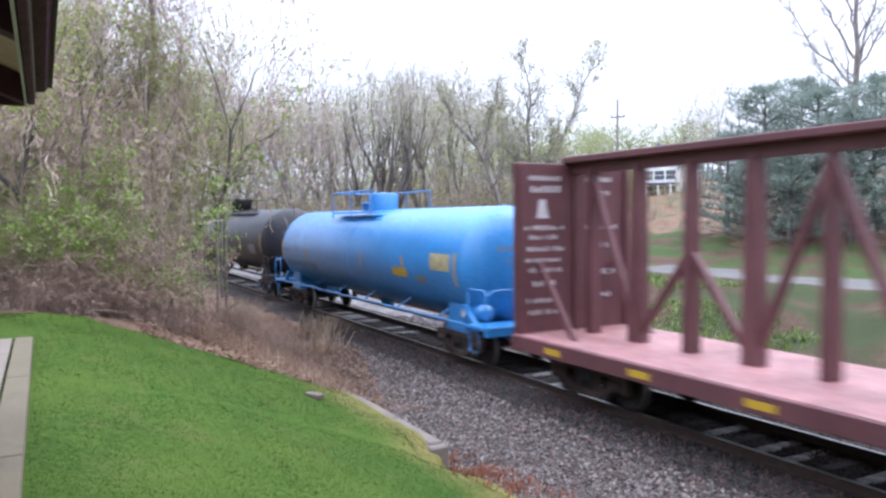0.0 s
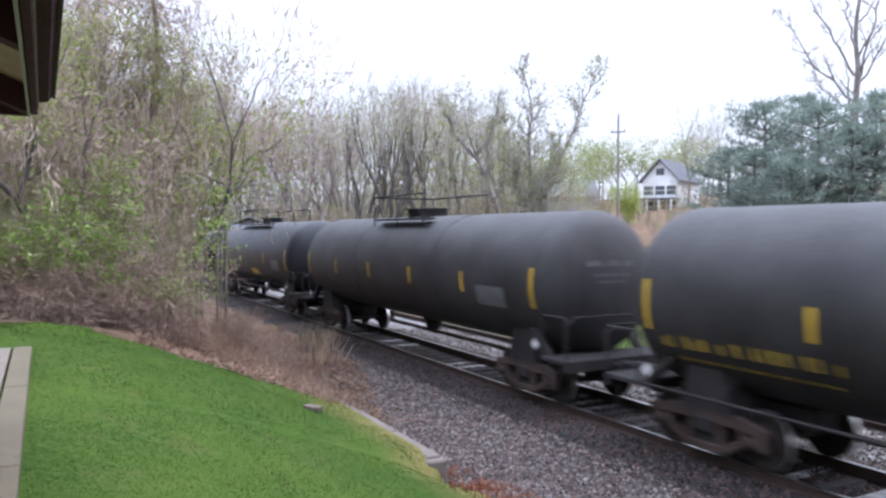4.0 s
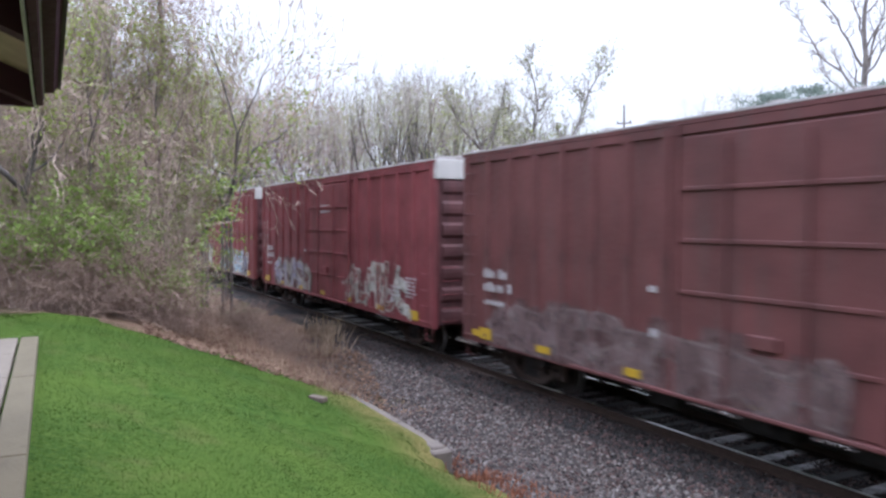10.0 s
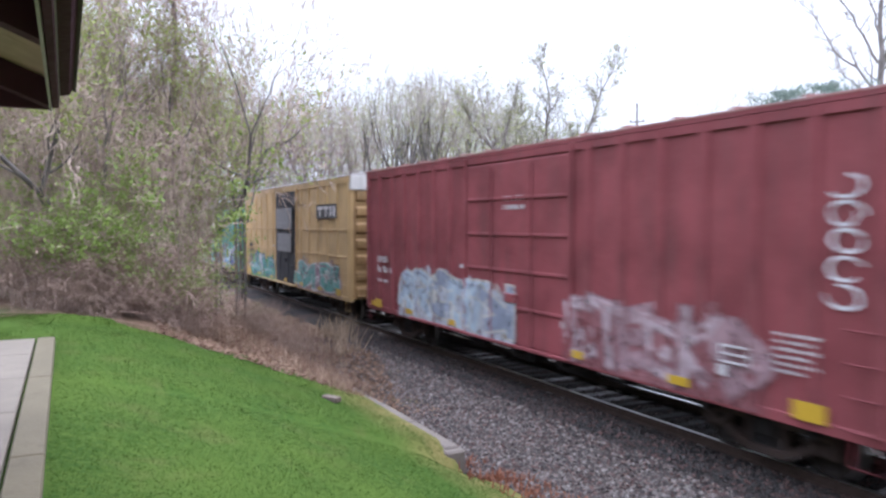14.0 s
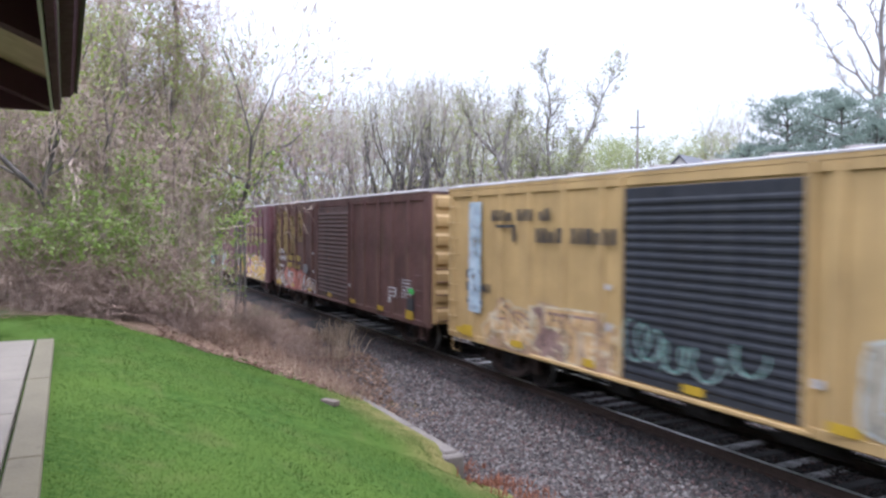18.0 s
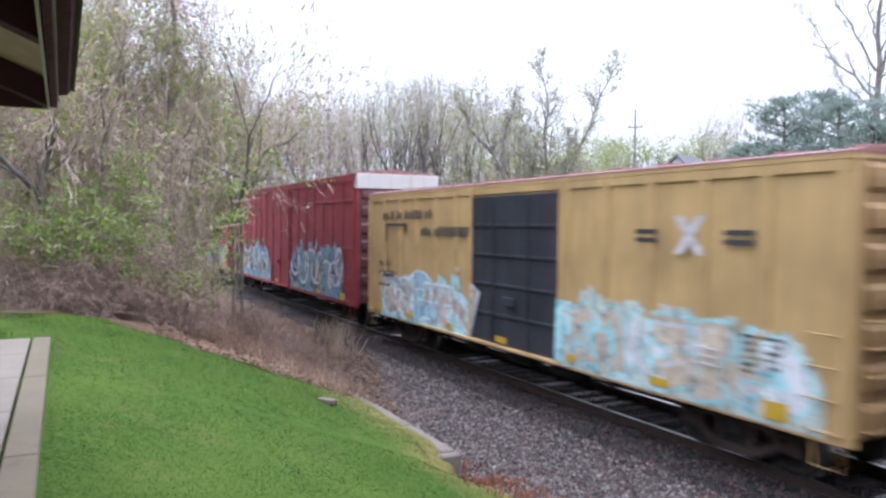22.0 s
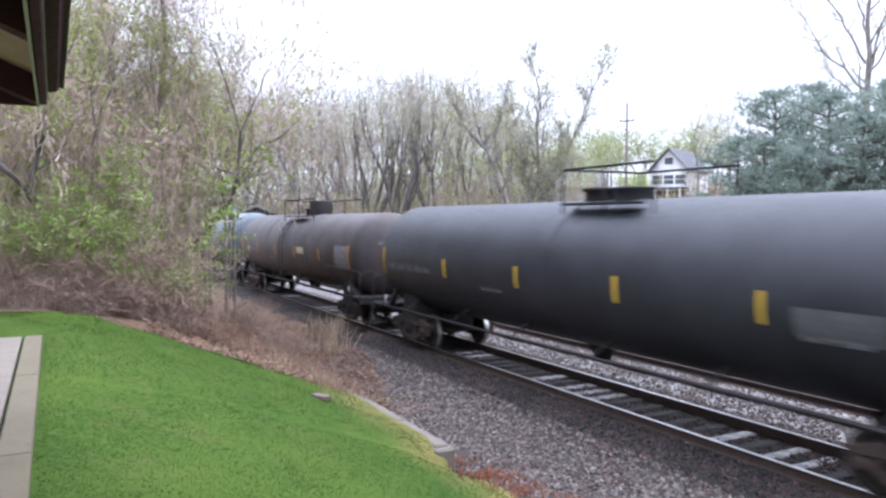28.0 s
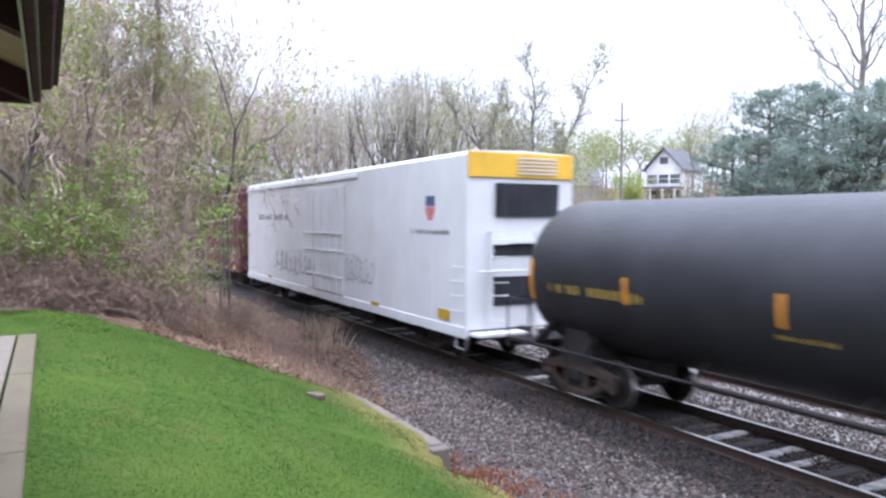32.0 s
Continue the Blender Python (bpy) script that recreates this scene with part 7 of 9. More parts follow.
# ---- covered hoppers ----
def hopper(label, front, rear, body, side, roof, frame, shade_mat, slope=2.3):
    car, L = begin_car("covered_hopper", label, front, rear, "hopper car")
    hx, hy, zs, ze, zr = body / 2, 1.55, 1.0, 3.98, 4.5
    zk = 2.55

    def shell(x, top_only=False):
        return [(-hy + 0.03, zs + 0.3), (-hy, zs + 1.1), (-hy, ze - 0.5), (-hy + 0.02, ze), (-hy + 0.16, ze + 0.22), (-1.05, zr - 0.12), (-0.5, zr), (0.5, zr), (1.05, zr - 0.12), (hy - 0.16, ze + 0.22), (hy - 0.02, ze), (hy, ze - 0.5), (hy, zs + 1.1), (hy - 0.03, zs + 0.3)]
    # side plates: long at the top, cut back by the slope sheets below
    xa = hx - 0.3
    for s in (-1, 1):
        g = Geo()
        outline = [(-xa + slope, zs + 0.2), (xa - slope, zs + 0.2), (xa, zk), (xa, ze + 0.0), (-xa, ze + 0.0), (-xa, zk)]
        yo, yi = s * hy, s * (hy - 0.05)
        g.slab(outline, min(yo, yi), max(yo, yi))
        part("side_plate", g, side, car)
    prof = [(-hy, ze - 0.02), (-hy + 0.03, ze + 0.16), (-hy + 0.2, ze + 0.34), (-0.95, zr - 0.06), (-0.4, zr + 0.04), (0.4, zr + 0.04), (0.95, zr - 0.06), (hy - 0.2, ze + 0.34), (hy - 0.03, ze + 0.16), (hy, ze - 0.02)]
    part("roof", Geo().prism(prof, -xa - 0.02, xa + 0.02), roof, car)
    g = Geo()
    for z in (ze - 0.03, ze - 0.13, ze - 0.23):
        g.box(-xa, xa, -hy - 0.035, -hy + 0.002, z - 0.03, z + 0.03, 0.012)
    part("top_chord", g, side, car)
    for s in (-1, 1):
        g = Geo().box(min(s * (xa - 0.05), s * xa), max(s * (xa - 0.05), s * xa), -hy + 0.05, hy - 0.05, zk, ze)
        part("end_plate", g, side, car)
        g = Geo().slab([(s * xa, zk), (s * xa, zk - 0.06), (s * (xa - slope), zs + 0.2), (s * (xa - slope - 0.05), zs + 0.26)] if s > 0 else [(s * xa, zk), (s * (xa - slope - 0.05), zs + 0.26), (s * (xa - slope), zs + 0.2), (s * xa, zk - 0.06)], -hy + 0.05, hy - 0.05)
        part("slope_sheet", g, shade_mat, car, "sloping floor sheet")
        # end frame
        for y in (-hy + 0.04, hy - 0.12):
            part("end_post", Geo().box(s * hx - 0.07, s * hx + 0.07, y, y + 0.1, zs - 0.1, zk + 0.35, 0.012), frame, car)
            part("end_brace", Geo().slab([(s * (hx - 0.1), zs + 0.2), (s * (hx - 0.22), zs + 0.2), (s * (xa - 0.12), zk + 0.1), (s * (xa + 0.0), zk + 0.1)] if s > 0 else [(s * (hx - 0.1), zs + 0.2), (s * xa, zk + 0.1), (s * (xa - 0.12), zk + 0.1), (s * (hx - 0.22), zs + 0.2)], y + 0.02, y + 0.07), frame, car)
        part("end_cap", Geo().prism([(-hy + 0.05, zk + 0.2), (hy - 0.05, zk + 0.2), (hy - 0.05, ze), (hy - 0.3, ze + 0.34), (-hy + 0.3, ze + 0.34), (-hy + 0.05, ze)], min(s * xa, s * (xa + 0.12)), max(s * xa, s * (xa + 0.12))), side, car, "end sheet with rounded shoulders")
        part("end_walkway", Geo().box(min(s * (xa - 0.1), s * (hx + 0.1)), max(s * (xa - 0.1), s * (hx + 0.1)), -0.75, 0.75, zr + 0.13, zr + 0.18), frame, car, "roof walkway across the end")
        part("end_shelf", Geo().box(min(s * (hx - 1.2), s * hx), max(s * (hx - 1.2), s * hx), -hy + 0.06, hy - 0.06, zs - 0.02, zs + 0.06, 0.01), frame, car)
        part("side_ladder", stile_ladder(s * (hx - 0.32), -hy - 0.01, zs - 0.05, ze + 0.25, 10, 0.5), frame, car)
        part("side_ladder", stile_ladder(s * (hx - 0.95), -hy - 0.01, zs + 0.1, zk - 0.25, 4, 0.5), frame, car)
        ladder(s * (hx + 0.1), -0.9, zs + 0.2, ze + 0.2, 10, frame, car, "y")
        part("end_handrail", Geo().tube([(s * (hx + 0.06), -hy + 0.1, zs + 1.1), (s * (hx + 0.1), hy - 0.1, zs + 1.1)], 0.02, 5), frame, car)
        part("stirrup", Geo().tube([(s * (hx - 0.55), -hy + 0.02, zs - 0.05), (s * (hx - 0.5), -hy + 0.02, 0.42), (s * (hx - 0.1), -hy + 0.02, 0.42), (s * (hx - 0.06), -hy + 0.02, zs - 0.05)], 0.022, 5), frame, car)
        add_truck(car, s * (hx - 1.75))
    part("side_sill", Geo().box(-hx, hx, -hy - 0.05, -hy + 0.1, zs - 0.05, zs + 0.22, 0.02), frame, car)
    part("side_sill", Geo().box(-hx, hx, hy - 0.1, hy + 0.05, zs - 0.05, zs + 0.22, 0.02), frame, car)
    part("center_sill", Geo().box(-hx, hx, -0.25, 0.25, 0.62, 1.0, 0.02), STEEL_DARK, car)
    for i in range(4):
        x = -4.8 + 3.2 * i
        g = Geo()
        t, b = 1.45, 0.5
        v = [(x - t, -1.4, zs + 0.15), (x + t, -1.4, zs + 0.15), (x + t, 1.4, zs + 0.15), (x - t, 1.4, zs + 0.15), (x - b, -0.6, 0.42), (x + b, -0.6, 0.42), (x + b, 0.6, 0.42), (x - b, 0.6, 0.42)]
        g.add(v, [(0, 1, 5, 4), (1, 2, 6, 5), (2, 3, 7, 6), (3, 0, 4, 7), (4, 5, 6, 7)])
        # Bays in dark steel: shade below the sill put into the colour.
        part("hopper_bay", g, STEEL_DARK, car)
    # running boards and hatches
    g = Geo()
    for y0, y1 in ((-0.62, -0.3), (0.3, 0.62)):
        g.box(-hx, hx, y0, y1, zr + 0.14, zr + 0.18)
        for i in range(14):
            x = -hx + 0.2 + (body - 0.4) * i / 13
            g.box(x - 0.03, x + 0.03, y0, y1, zr, zr + 0.14)
    part("running_board", g, frame, car, "steel grating running board")
    hatch = Geo().box(-0.62, 0.62, -0.28, 0.28, zr + 0.03, zr + 0.14, 0.03).mesh("hatch", roof)
    for i in range(10):
        part("hatch", hatch, None, car, at=pose(-hx + 1.6 + (body - 3.2) * i / 9, 0, 0))
    couplers(car, L, body)

    def depth(x):
        return -hy - 0.004
    return car, depth


# ---- colours of the cars ----
def rust_paint(name, base, band=(3.1, 4.2)):
    """White paint with a ragged rust band high on the side and drips below it."""
    m, nt, b, co = start(name, 0.65)
    sep = nt.nodes.new("ShaderNodeSeparateXYZ")
    nt.links.new(co, sep.inputs[0])
    big = noise_tex(nt, co, 0.8, 6, (1, 1, 0.8), 0.65)
    drip = noise_tex(nt, co, 2.4, 5, (1.3, 1.3, 0.14), 0.6)
    h = ramp(nt, sep.outputs[2], band[0] - 1.3, band[1] - 0.5, -0.3, 0.15)
    fleck = noise_tex(nt, co, 5.0, 6, (1, 1, 0.5), 0.7)
    mask = math_node(nt, "ADD", math_node(nt, "MULTIPLY", math_node(nt, "ADD", big, drip), 0.5), h)
    mask = ramp(nt, math_node(nt, "ADD", mask, math_node(nt, "MULTIPLY", math_node(nt, "SUBTRACT", fleck, 0.5), 0.5)), 0.47, 0.56)
    keep = math_node(nt, "MAXIMUM", ramp(nt, sep.outputs[2], 3.85, 3.95, 1.0, 0.0), ramp(nt, noise_tex(nt, co, 1.1, 5, None, 0.6), 0.52, 0.6))
    mask = math_node(nt, "MULTIPLY", mask, keep)
    col = mix_rgb(nt, ramp(nt, drip, 0.45, 0.72, 0, 0.75), base, (0.37, 0.26, 0.13))
    col = mix_rgb(nt, ramp(nt, noise_tex(nt, co, 7, 5), 0.45, 0.75, 0, 0.35), col, (0.20, 0.18, 0.15))
    rust = mix_rgb(nt, noise_tex(nt, co, 5, 6, None, 0.7), (0.15, 0.05, 0.02), (0.34, 0.135, 0.05))
    col = mix_rgb(nt, mask, col, rust)
    nt.links.new(col, b.inputs["Base Color"])
    bump(nt, b, noise_tex(nt, co, 18, 4), 0.15, 0.01)
    return m


def tiered_paint(name, top, mid, low, heights):
    """Old paint worn in three tiers: colour above, a chalky band, bare oxide below, with ragged borders and streaks."""
    m, nt, b, co = start(name, 0.65)
    sep = nt.nodes.new("ShaderNodeSeparateXYZ")
    nt.links.new(co, sep.inputs[0])
    streak = noise_tex(nt, co, 2.6, 5, (1.6, 1.6, 0.14), 0.6)
    z = math_node(nt, "ADD", sep.outputs[2], math_node(nt, "MULTIPLY", math_node(nt, "SUBTRACT", streak, 0.5), 2.2))
    col = mix_rgb(nt, ramp(nt, z, heights[0] - 0.12, heights[0] + 0.12), low, mid)
    col = mix_rgb(nt, ramp(nt, z, heights[1] - 0.08, heights[1] + 0.1), col, top)
    col = mix_rgb(nt, ramp(nt, noise_tex(nt, co, 0.8, 5), 0.4, 0.65, 0, 0.5), col, tuple(c * 0.6 for c in top))
    col = mix_rgb(nt, ramp(nt, noise_tex(nt, co, 3.4, 5, (2.0, 2.0, 0.2)), 0.5, 0.75, 0, 0.55), col, tuple(c * 0.8 for c in low))
    nt.links.new(col, b.inputs["Base Color"])
    bump(nt, b, noise_tex(nt, co, 20, 4), 0.15, 0.01)
    return m


RED_A = paint("boxcar_red", (0.175, 0.042, 0.046), 0.65, 0.2, dirt_amount=0.4, spec=0.22)
RED_B = paint("boxcar_faded_red", (0.18, 0.048, 0.048), 0.65, 0.2, dirt_amount=0.35, spec=0.22)
RED_BRIGHT = paint("bright_railway_red", (0.225, 0.032, 0.038), 0.6, 0.16, dirt_amount=0.3, spec=0.22)
RED_YELLOWED = paint("red_with_yellowed_patches", (0.19, 0.04, 0.036), 0.6, 0.2, dirt=(0.24, 0.12, 0.05), dirt_amount=0.5, spec=0.22)
# End paints: dirt streaks over side colours darkened to carry the ends' shade.
RED_END = paint("grimy_shaded_red_end", (0.10, 0.036, 0.037), 0.7, 0.25, dirt=(0.035, 0.022, 0.021), dirt_amount=0.55)
YELLOW_END = paint("grimy_shaded_yellow_end", (0.26, 0.155, 0.06), 0.7, 0.2, dirt=(0.06, 0.04, 0.025), dirt_amount=0.6)
RED_DARK = paint("dark_oxide_red", (0.10, 0.03, 0.028), 0.65, 0.2, dirt_amount=0.5)
MAROON = paint("faded_maroon", (0.122, 0.051, 0.058), 0.6, 0.18, dirt_amount=0.3)
BROWN_OLD = paint("grimy_brown", (0.075, 0.038, 0.032), 0.7, 0.3, dirt=(0.03, 0.024, 0.022), dirt_amount=0.6, rust=0.3)
BROWN_PATCH = paint("brown_with_yellow_patches", (0.085, 0.036, 0.03), 0.7, 0.3, dirt=(0.13, 0.085, 0.035), dirt_amount=0.45)
ORANGE_RUST = tiered_paint("rusty_orange", (0.30, 0.105, 0.05), (0.36, 0.22, 0.14), (0.085, 0.032, 0.026), (2.62, 3.35))
YELLOW_A = paint("boxcar_yellow", (0.38, 0.245, 0.10), 0.6, 0.14, dirt=(0.16, 0.10, 0.05), dirt_amount=0.45)
YELLOW_B = paint("faded_boxcar_yellow", (0.40, 0.265, 0.12), 0.6, 0.14, dirt=(0.17, 0.12, 0.07), dirt_amount=0.5)
TEAL = paint("boxcar_teal", (0.065, 0.20, 0.165), 0.6, 0.15, dirt_amount=0.3)
OLIVE = paint("boxcar_olive_green", (0.115, 0.145, 0.066), 0.6, 0.18, dirt=(0.06, 0.04, 0.03), dirt_amount=0.6)
BLACK_DOOR = paint("black_door", (0.022, 0.023, 0.028), 0.7, 0.2, dirt=(0.07, 0.068, 0.066), dirt_amount=0.4, spec=0.2)
WHITE_CAP = paint("white_end_band", (0.47, 0.45, 0.42), 0.6, 0.08, dirt_amount=0.25)
WHITE_REEFER = paint("white_reefer", (0.57, 0.57, 0.575), 0.5, 0.05, dirt=(0.45, 0.44, 0.41), dirt_amount=0.4)
REEFER_YELLOW = paint("reefer_yellow", (0.62, 0.36, 0.03), 0.5, 0.1, dirt_amount=0.2)
HOP_RUSTY = rust_paint("rusty_white_hopper", (0.40, 0.385, 0.34))
HOP_GREY = paint("grey_hopper", (0.27, 0.275, 0.275), 0.5, 0.1, dirt=(0.22, 0.21, 0.2), dirt_amount=0.4)
HOP_WHITE = paint("pale_grey_hopper", (0.34, 0.35, 0.36), 0.5, 0.08, dirt=(0.2, 0.2, 0.21), dirt_amount=0.35)
# Hopper colour darkened for the shade under the overhanging ends.
HOP_SHADE = paint("shaded_slope_sheet", (0.16, 0.14, 0.12), 0.75, 0.2)
HOP_FRAME = paint("hopper_frame_white", (0.40, 0.39, 0.36), 0.6, 0.12, dirt=(0.2, 0.15, 0.1), dirt_amount=0.5)
TANK_BLUE = paint("tank_blue", (0.03, 0.185, 0.44), 0.32, 0.10, dirt=(0.05, 0.09, 0.17), dirt_amount=0.35, spec=0.6)
TANK_BLACK = paint("tank_black", (0.014, 0.0145, 0.0185), 0.5, 0.2, dirt=(0.028, 0.027, 0.029), dirt_amount=0.4, spec=0.36)
TANK_GRIMY = paint("tank_grimy_black", (0.016, 0.015, 0.016), 0.6, 0.3, dirt=(0.04, 0.031, 0.026), dirt_amount=0.5)
TANK_BROWN = paint("tank_brown_grime", (0.045, 0.037, 0.036), 0.6, 0.3, dirt=(0.10, 0.06, 0.045), dirt_amount=0.5)
TANK_GREY = paint("tank_blue_grey", (0.088, 0.108, 0.128), 0.46, 0.2, dirt=(0.05, 0.055, 0.06), dirt_amount=0.55)
CENTER_RED = paint("centerbeam_red", (0.09, 0.03, 0.033), 0.6, 0.15, dirt_amount=0.3)
DECK_PINK = paint("worn_pink_deck", (0.25, 0.115, 0.11), 0.6, 0.25, dirt=(0.38, 0.33, 0.31), dirt_amount=0.4)
ROOF_PALE = paint("pale_weathered_roof", (0.33, 0.31, 0.30), 0.6, 0.15, dirt=(0.2, 0.11, 0.08), dirt_amount=0.5)
ROOF_RED = paint("red_roof_weathered", (0.22, 0.09, 0.08), 0.6, 0.2, dirt=(0.45, 0.42, 0.4), dirt_amount=0.5)
BLUE_FRAME = TANK_BLUE

CREAM = (0.36, 0.345, 0.305)
WHITE, SKY, LBLUE, NAVY, YEL, GREEN, TEALC, GREYC, DARKC, OCHRE, LIME = (0.45, 0.45, 0.46), (0.17, 0.36, 0.46), (0.27, 0.40, 0.48), (0.04, 0.055, 0.2), (0.55, 0.36, 0.06), (0.05, 0.2, 0.07), (0.09, 0.27, 0.245), (0.34, 0.33, 0.33), (0.03, 0.03, 0.035), (0.42, 0.26, 0.12), (0.42, 0.5, 0.12)



# ---- centerbeam flatcar ----
def centerbeam(label, front, rear):
    car, L = begin_car("centerbeam_flatcar", label, front, rear, "flatcar")
    hx, hy = L / 2 - 0.65, 1.5
    part("deck", Geo().box(-hx, hx, -hy, hy, 1.02, 1.12, 0.01), DECK_PINK, car, "worn pinkish steel deck")
    for s in (-1, 1):
        part("side_sill", Geo().box(-hx, hx, s * hy - 0.06, s * hy + 0.06, 0.8, 1.1, 0.015), CENTER_RED, car)
        g = Geo().box(min(s * hx, s * (hx - 0.16)), max(s * hx, s * (hx - 0.16)), -hy, hy, 1.1, 4.72, 0.02)
        for y in (-hy + 0.04, hy - 0.12, -0.04):
            g.box(min(s * (hx - 0.16), s * (hx - 0.24)), max(s * (hx - 0.16), s * (hx - 0.24)), y, y + 0.1, 1.1, 4.7, 0.01)
        part("bulkhead", g, CENTER_RED, car, "tall red bulkhead with white lettering")
        for y in (-1.0, 1.0):
            part("bulkhead_brace", Geo().slab([(s * (hx - 0.2), 2.6), (s * (hx - 0.32), 2.6), (s * (hx - 1.5), 1.12), (s * (hx - 1.38), 1.12)] if s > 0 else [(s * (hx - 0.2), 2.6), (s * (hx - 1.38), 1.12), (s * (hx - 1.5), 1.12), (s * (hx - 0.32), 2.6)], y - 0.05, y + 0.05), CENTER_RED, car)
        add_truck(car, s * (hx - 1.9))
    part("top_chord", Geo().box(-hx + 0.1, hx - 0.1, -0.3, 0.3, 4.72, 4.86, 0.02), CENTER_RED, car)
    part("top_flange", Geo().box(-hx + 0.1, hx - 0.1, -0.08, 0.08, 4.5, 4.72), CENTER_RED, car)
    part("centre_sill", Geo().box(-hx, hx, -0.3, 0.3, 0.55, 1.02, 0.02), STEEL_DARK, car)
    n = 16
    step = (2 * hx - 1.6) / (n - 1)
    for i in range(n):
        x = -hx + 0.8 + i * step
        wide = 0.17 if i % 2 else 0.11
        g = Geo().slab([(x - wide, 1.12), (x + wide, 1.12), (x + wide * 0.55, 4.6), (x - wide * 0.55, 4.6)], -0.13, 0.13)
        part("upright", g, CENTER_RED, car)
        if i < n - 1:
            a, b = (x, x + step) if i % 2 else (x + step, x)
            z0, z1 = (1.2, 2.95) if i % 4 in (1, 2) else (1.2, 4.4)
            g = Geo().slab([(a - 0.07, z0), (a + 0.07, z0), (b + 0.07, z1), (b - 0.07, z1)], -0.07, 0.07)
            part("diagonal", g, CENTER_RED, car)
    rows = [(-1.2, -0.35, 4.35, 4.45), (-1.15, -0.4, 4.1, 4.24), (-1.3, -0.3, 3.3, 3.4), (-1.2, -0.5, 3.1, 3.2), (-1.25, -0.3, 2.85, 2.95), (-1.3, -0.4, 2.62, 2.7), (-1.2, -0.35, 2.4, 2.5), (-1.1, -0.5, 2.1, 2.22), (-1.25, -0.35, 1.75, 1.85), (-1.2, -0.4, 1.5, 1.6), (0.3, 1.1, 4.35, 4.45), (0.4, 1.0, 4.05, 4.15), (0.3, 1.2, 3.3, 3.4), (0.35, 1.1, 2.9, 3.0), (0.4, 1.15, 2.3, 2.42), (0.45, 1.0, 1.8, 1.9)]
    g = Geo()
    x = -hx + 0.166
    for y0, y1, z0, z1 in letter_blocks(rows, 2):
        g.add([(x, y0, z0), (x, y1, z0), (x, y1, z1), (x, y0, z1)], [(0, 1, 2, 3)])
    g.add([(x, -1.0, 3.55), (x, -0.7, 3.55), (x, -0.78, 3.95), (x, -0.95, 3.95)], [(0, 1, 2, 3)])
    tagged(part("lettering", g, WHITE_MARK, car, "white stencilled instructions in plain bars"), kind="stuff")
    flat_marks("reflector", [(-hx + 1.2 + 2.4 * k, -hx + 1.7 + 2.4 * k, 0.88, 1.0) for k in range(9)], -hy - 0.061, YELLOW_MARK, car)
    couplers(car, L, 2 * hx)


centerbeam("red centerbeam flatcar, empty, with tall lettered bulkheads", 355.0, 331.75)

# ---- tank cars ahead ----
car, wrap, r, zc = tank_car("bright blue tank car with blue railings and yellow strips", 331.75, 313.2, TANK_BLUE, BLUE_FRAME, 16.0, 2.95, 2.4, -0.3, 3.4, [-7.4, -4.3, 1.2, 4.3, 7.3], True, 1, "drum", marks=[(-6.8, -5.2, 1.75, 1.98), (-5.0, -3.2, 1.72, 1.95), (-6.5, -4.0, 1.5, 1.56), (-7.3, -6.3, 2.3, 2.4)], mark_mat=GREY_MARK, seed=1)
g = Geo()
wrap(g, 6.0, 7.05, 2.24, 2.68)
part("panel", g, plain("worn_yellow_panel", (0.30, 0.26, 0.14), 0.6, 0, 0.4, 6), car, "worn grey and yellow data panel")
g = Geo()
wrap(g, 3.6, 4.55, 1.95, 2.2)
part("placard", g, YELLOW_MARK, car)
g = Geo()
wrap(g, 5.15, 5.65, 1.84, 2.06)
part("placard", g, GREY_MARK, car, "small grey placard")
part("step_drum", Geo().lathe([(7.2, 0.0), (7.2, 0.2), (7.9, 0.2), (7.9, 0.0)], "x", 12, origin=(0, -0.9, 1.28)), BLUE_FRAME, car)
TANK_MARK = plain("weathered_grey_lettering", (0.075, 0.075, 0.08), 0.7, 0, 0.4, 6)
DULL_YELLOW = plain("dull_yellow_marks", (0.28, 0.19, 0.03), 0.7, 0, 0.3, 5)
DULL_ORANGE = plain("faded_orange_marks", (0.22, 0.09, 0.03), 0.7, 0, 0.35, 5)
blacks = [
    (313.2, 290.7, 20.6, 3.05, 2.55, -0.2, "plain black tank car with yellow reflective strips", TANK_BLACK, [-9.6, -6.7, -3.7, -0.55, 2.48, 5.74, 9.64], 2),
    (290.7, 268.7, 20.2, 3.03, 2.47, -0.3, "black tank car with white lettering and yellow strips", TANK_BLACK, [-9.4, -5.5, -2.9, 0.32, 2.85, 5.5, 9.4], 3),
    (268.7, 247.4, 19.5, 3.03, 2.47, -0.4, "grimy black tank car with yellow lettering panel", TANK_GRIMY, 8, 4),
    (247.4, 229.7, 15.9, 3.03, 2.5, 0.0, "grimy black tank car with a railed walkway on top", TANK_GRIMY, 6, 5),
    (229.7, 212.9, 15.2, 3.05, 2.47, 0.0, "black tank car with faded white lettering", TANK_BLACK, 6, 6),
    (212.9, 196.9, 14.2, 3.0, 2.5, -0.4, "grey-black tank car with yellow strips", TANK_BLACK, [-6.14, -2.93, -0.87, 1.68, 4.4, 6.4], 7),
]
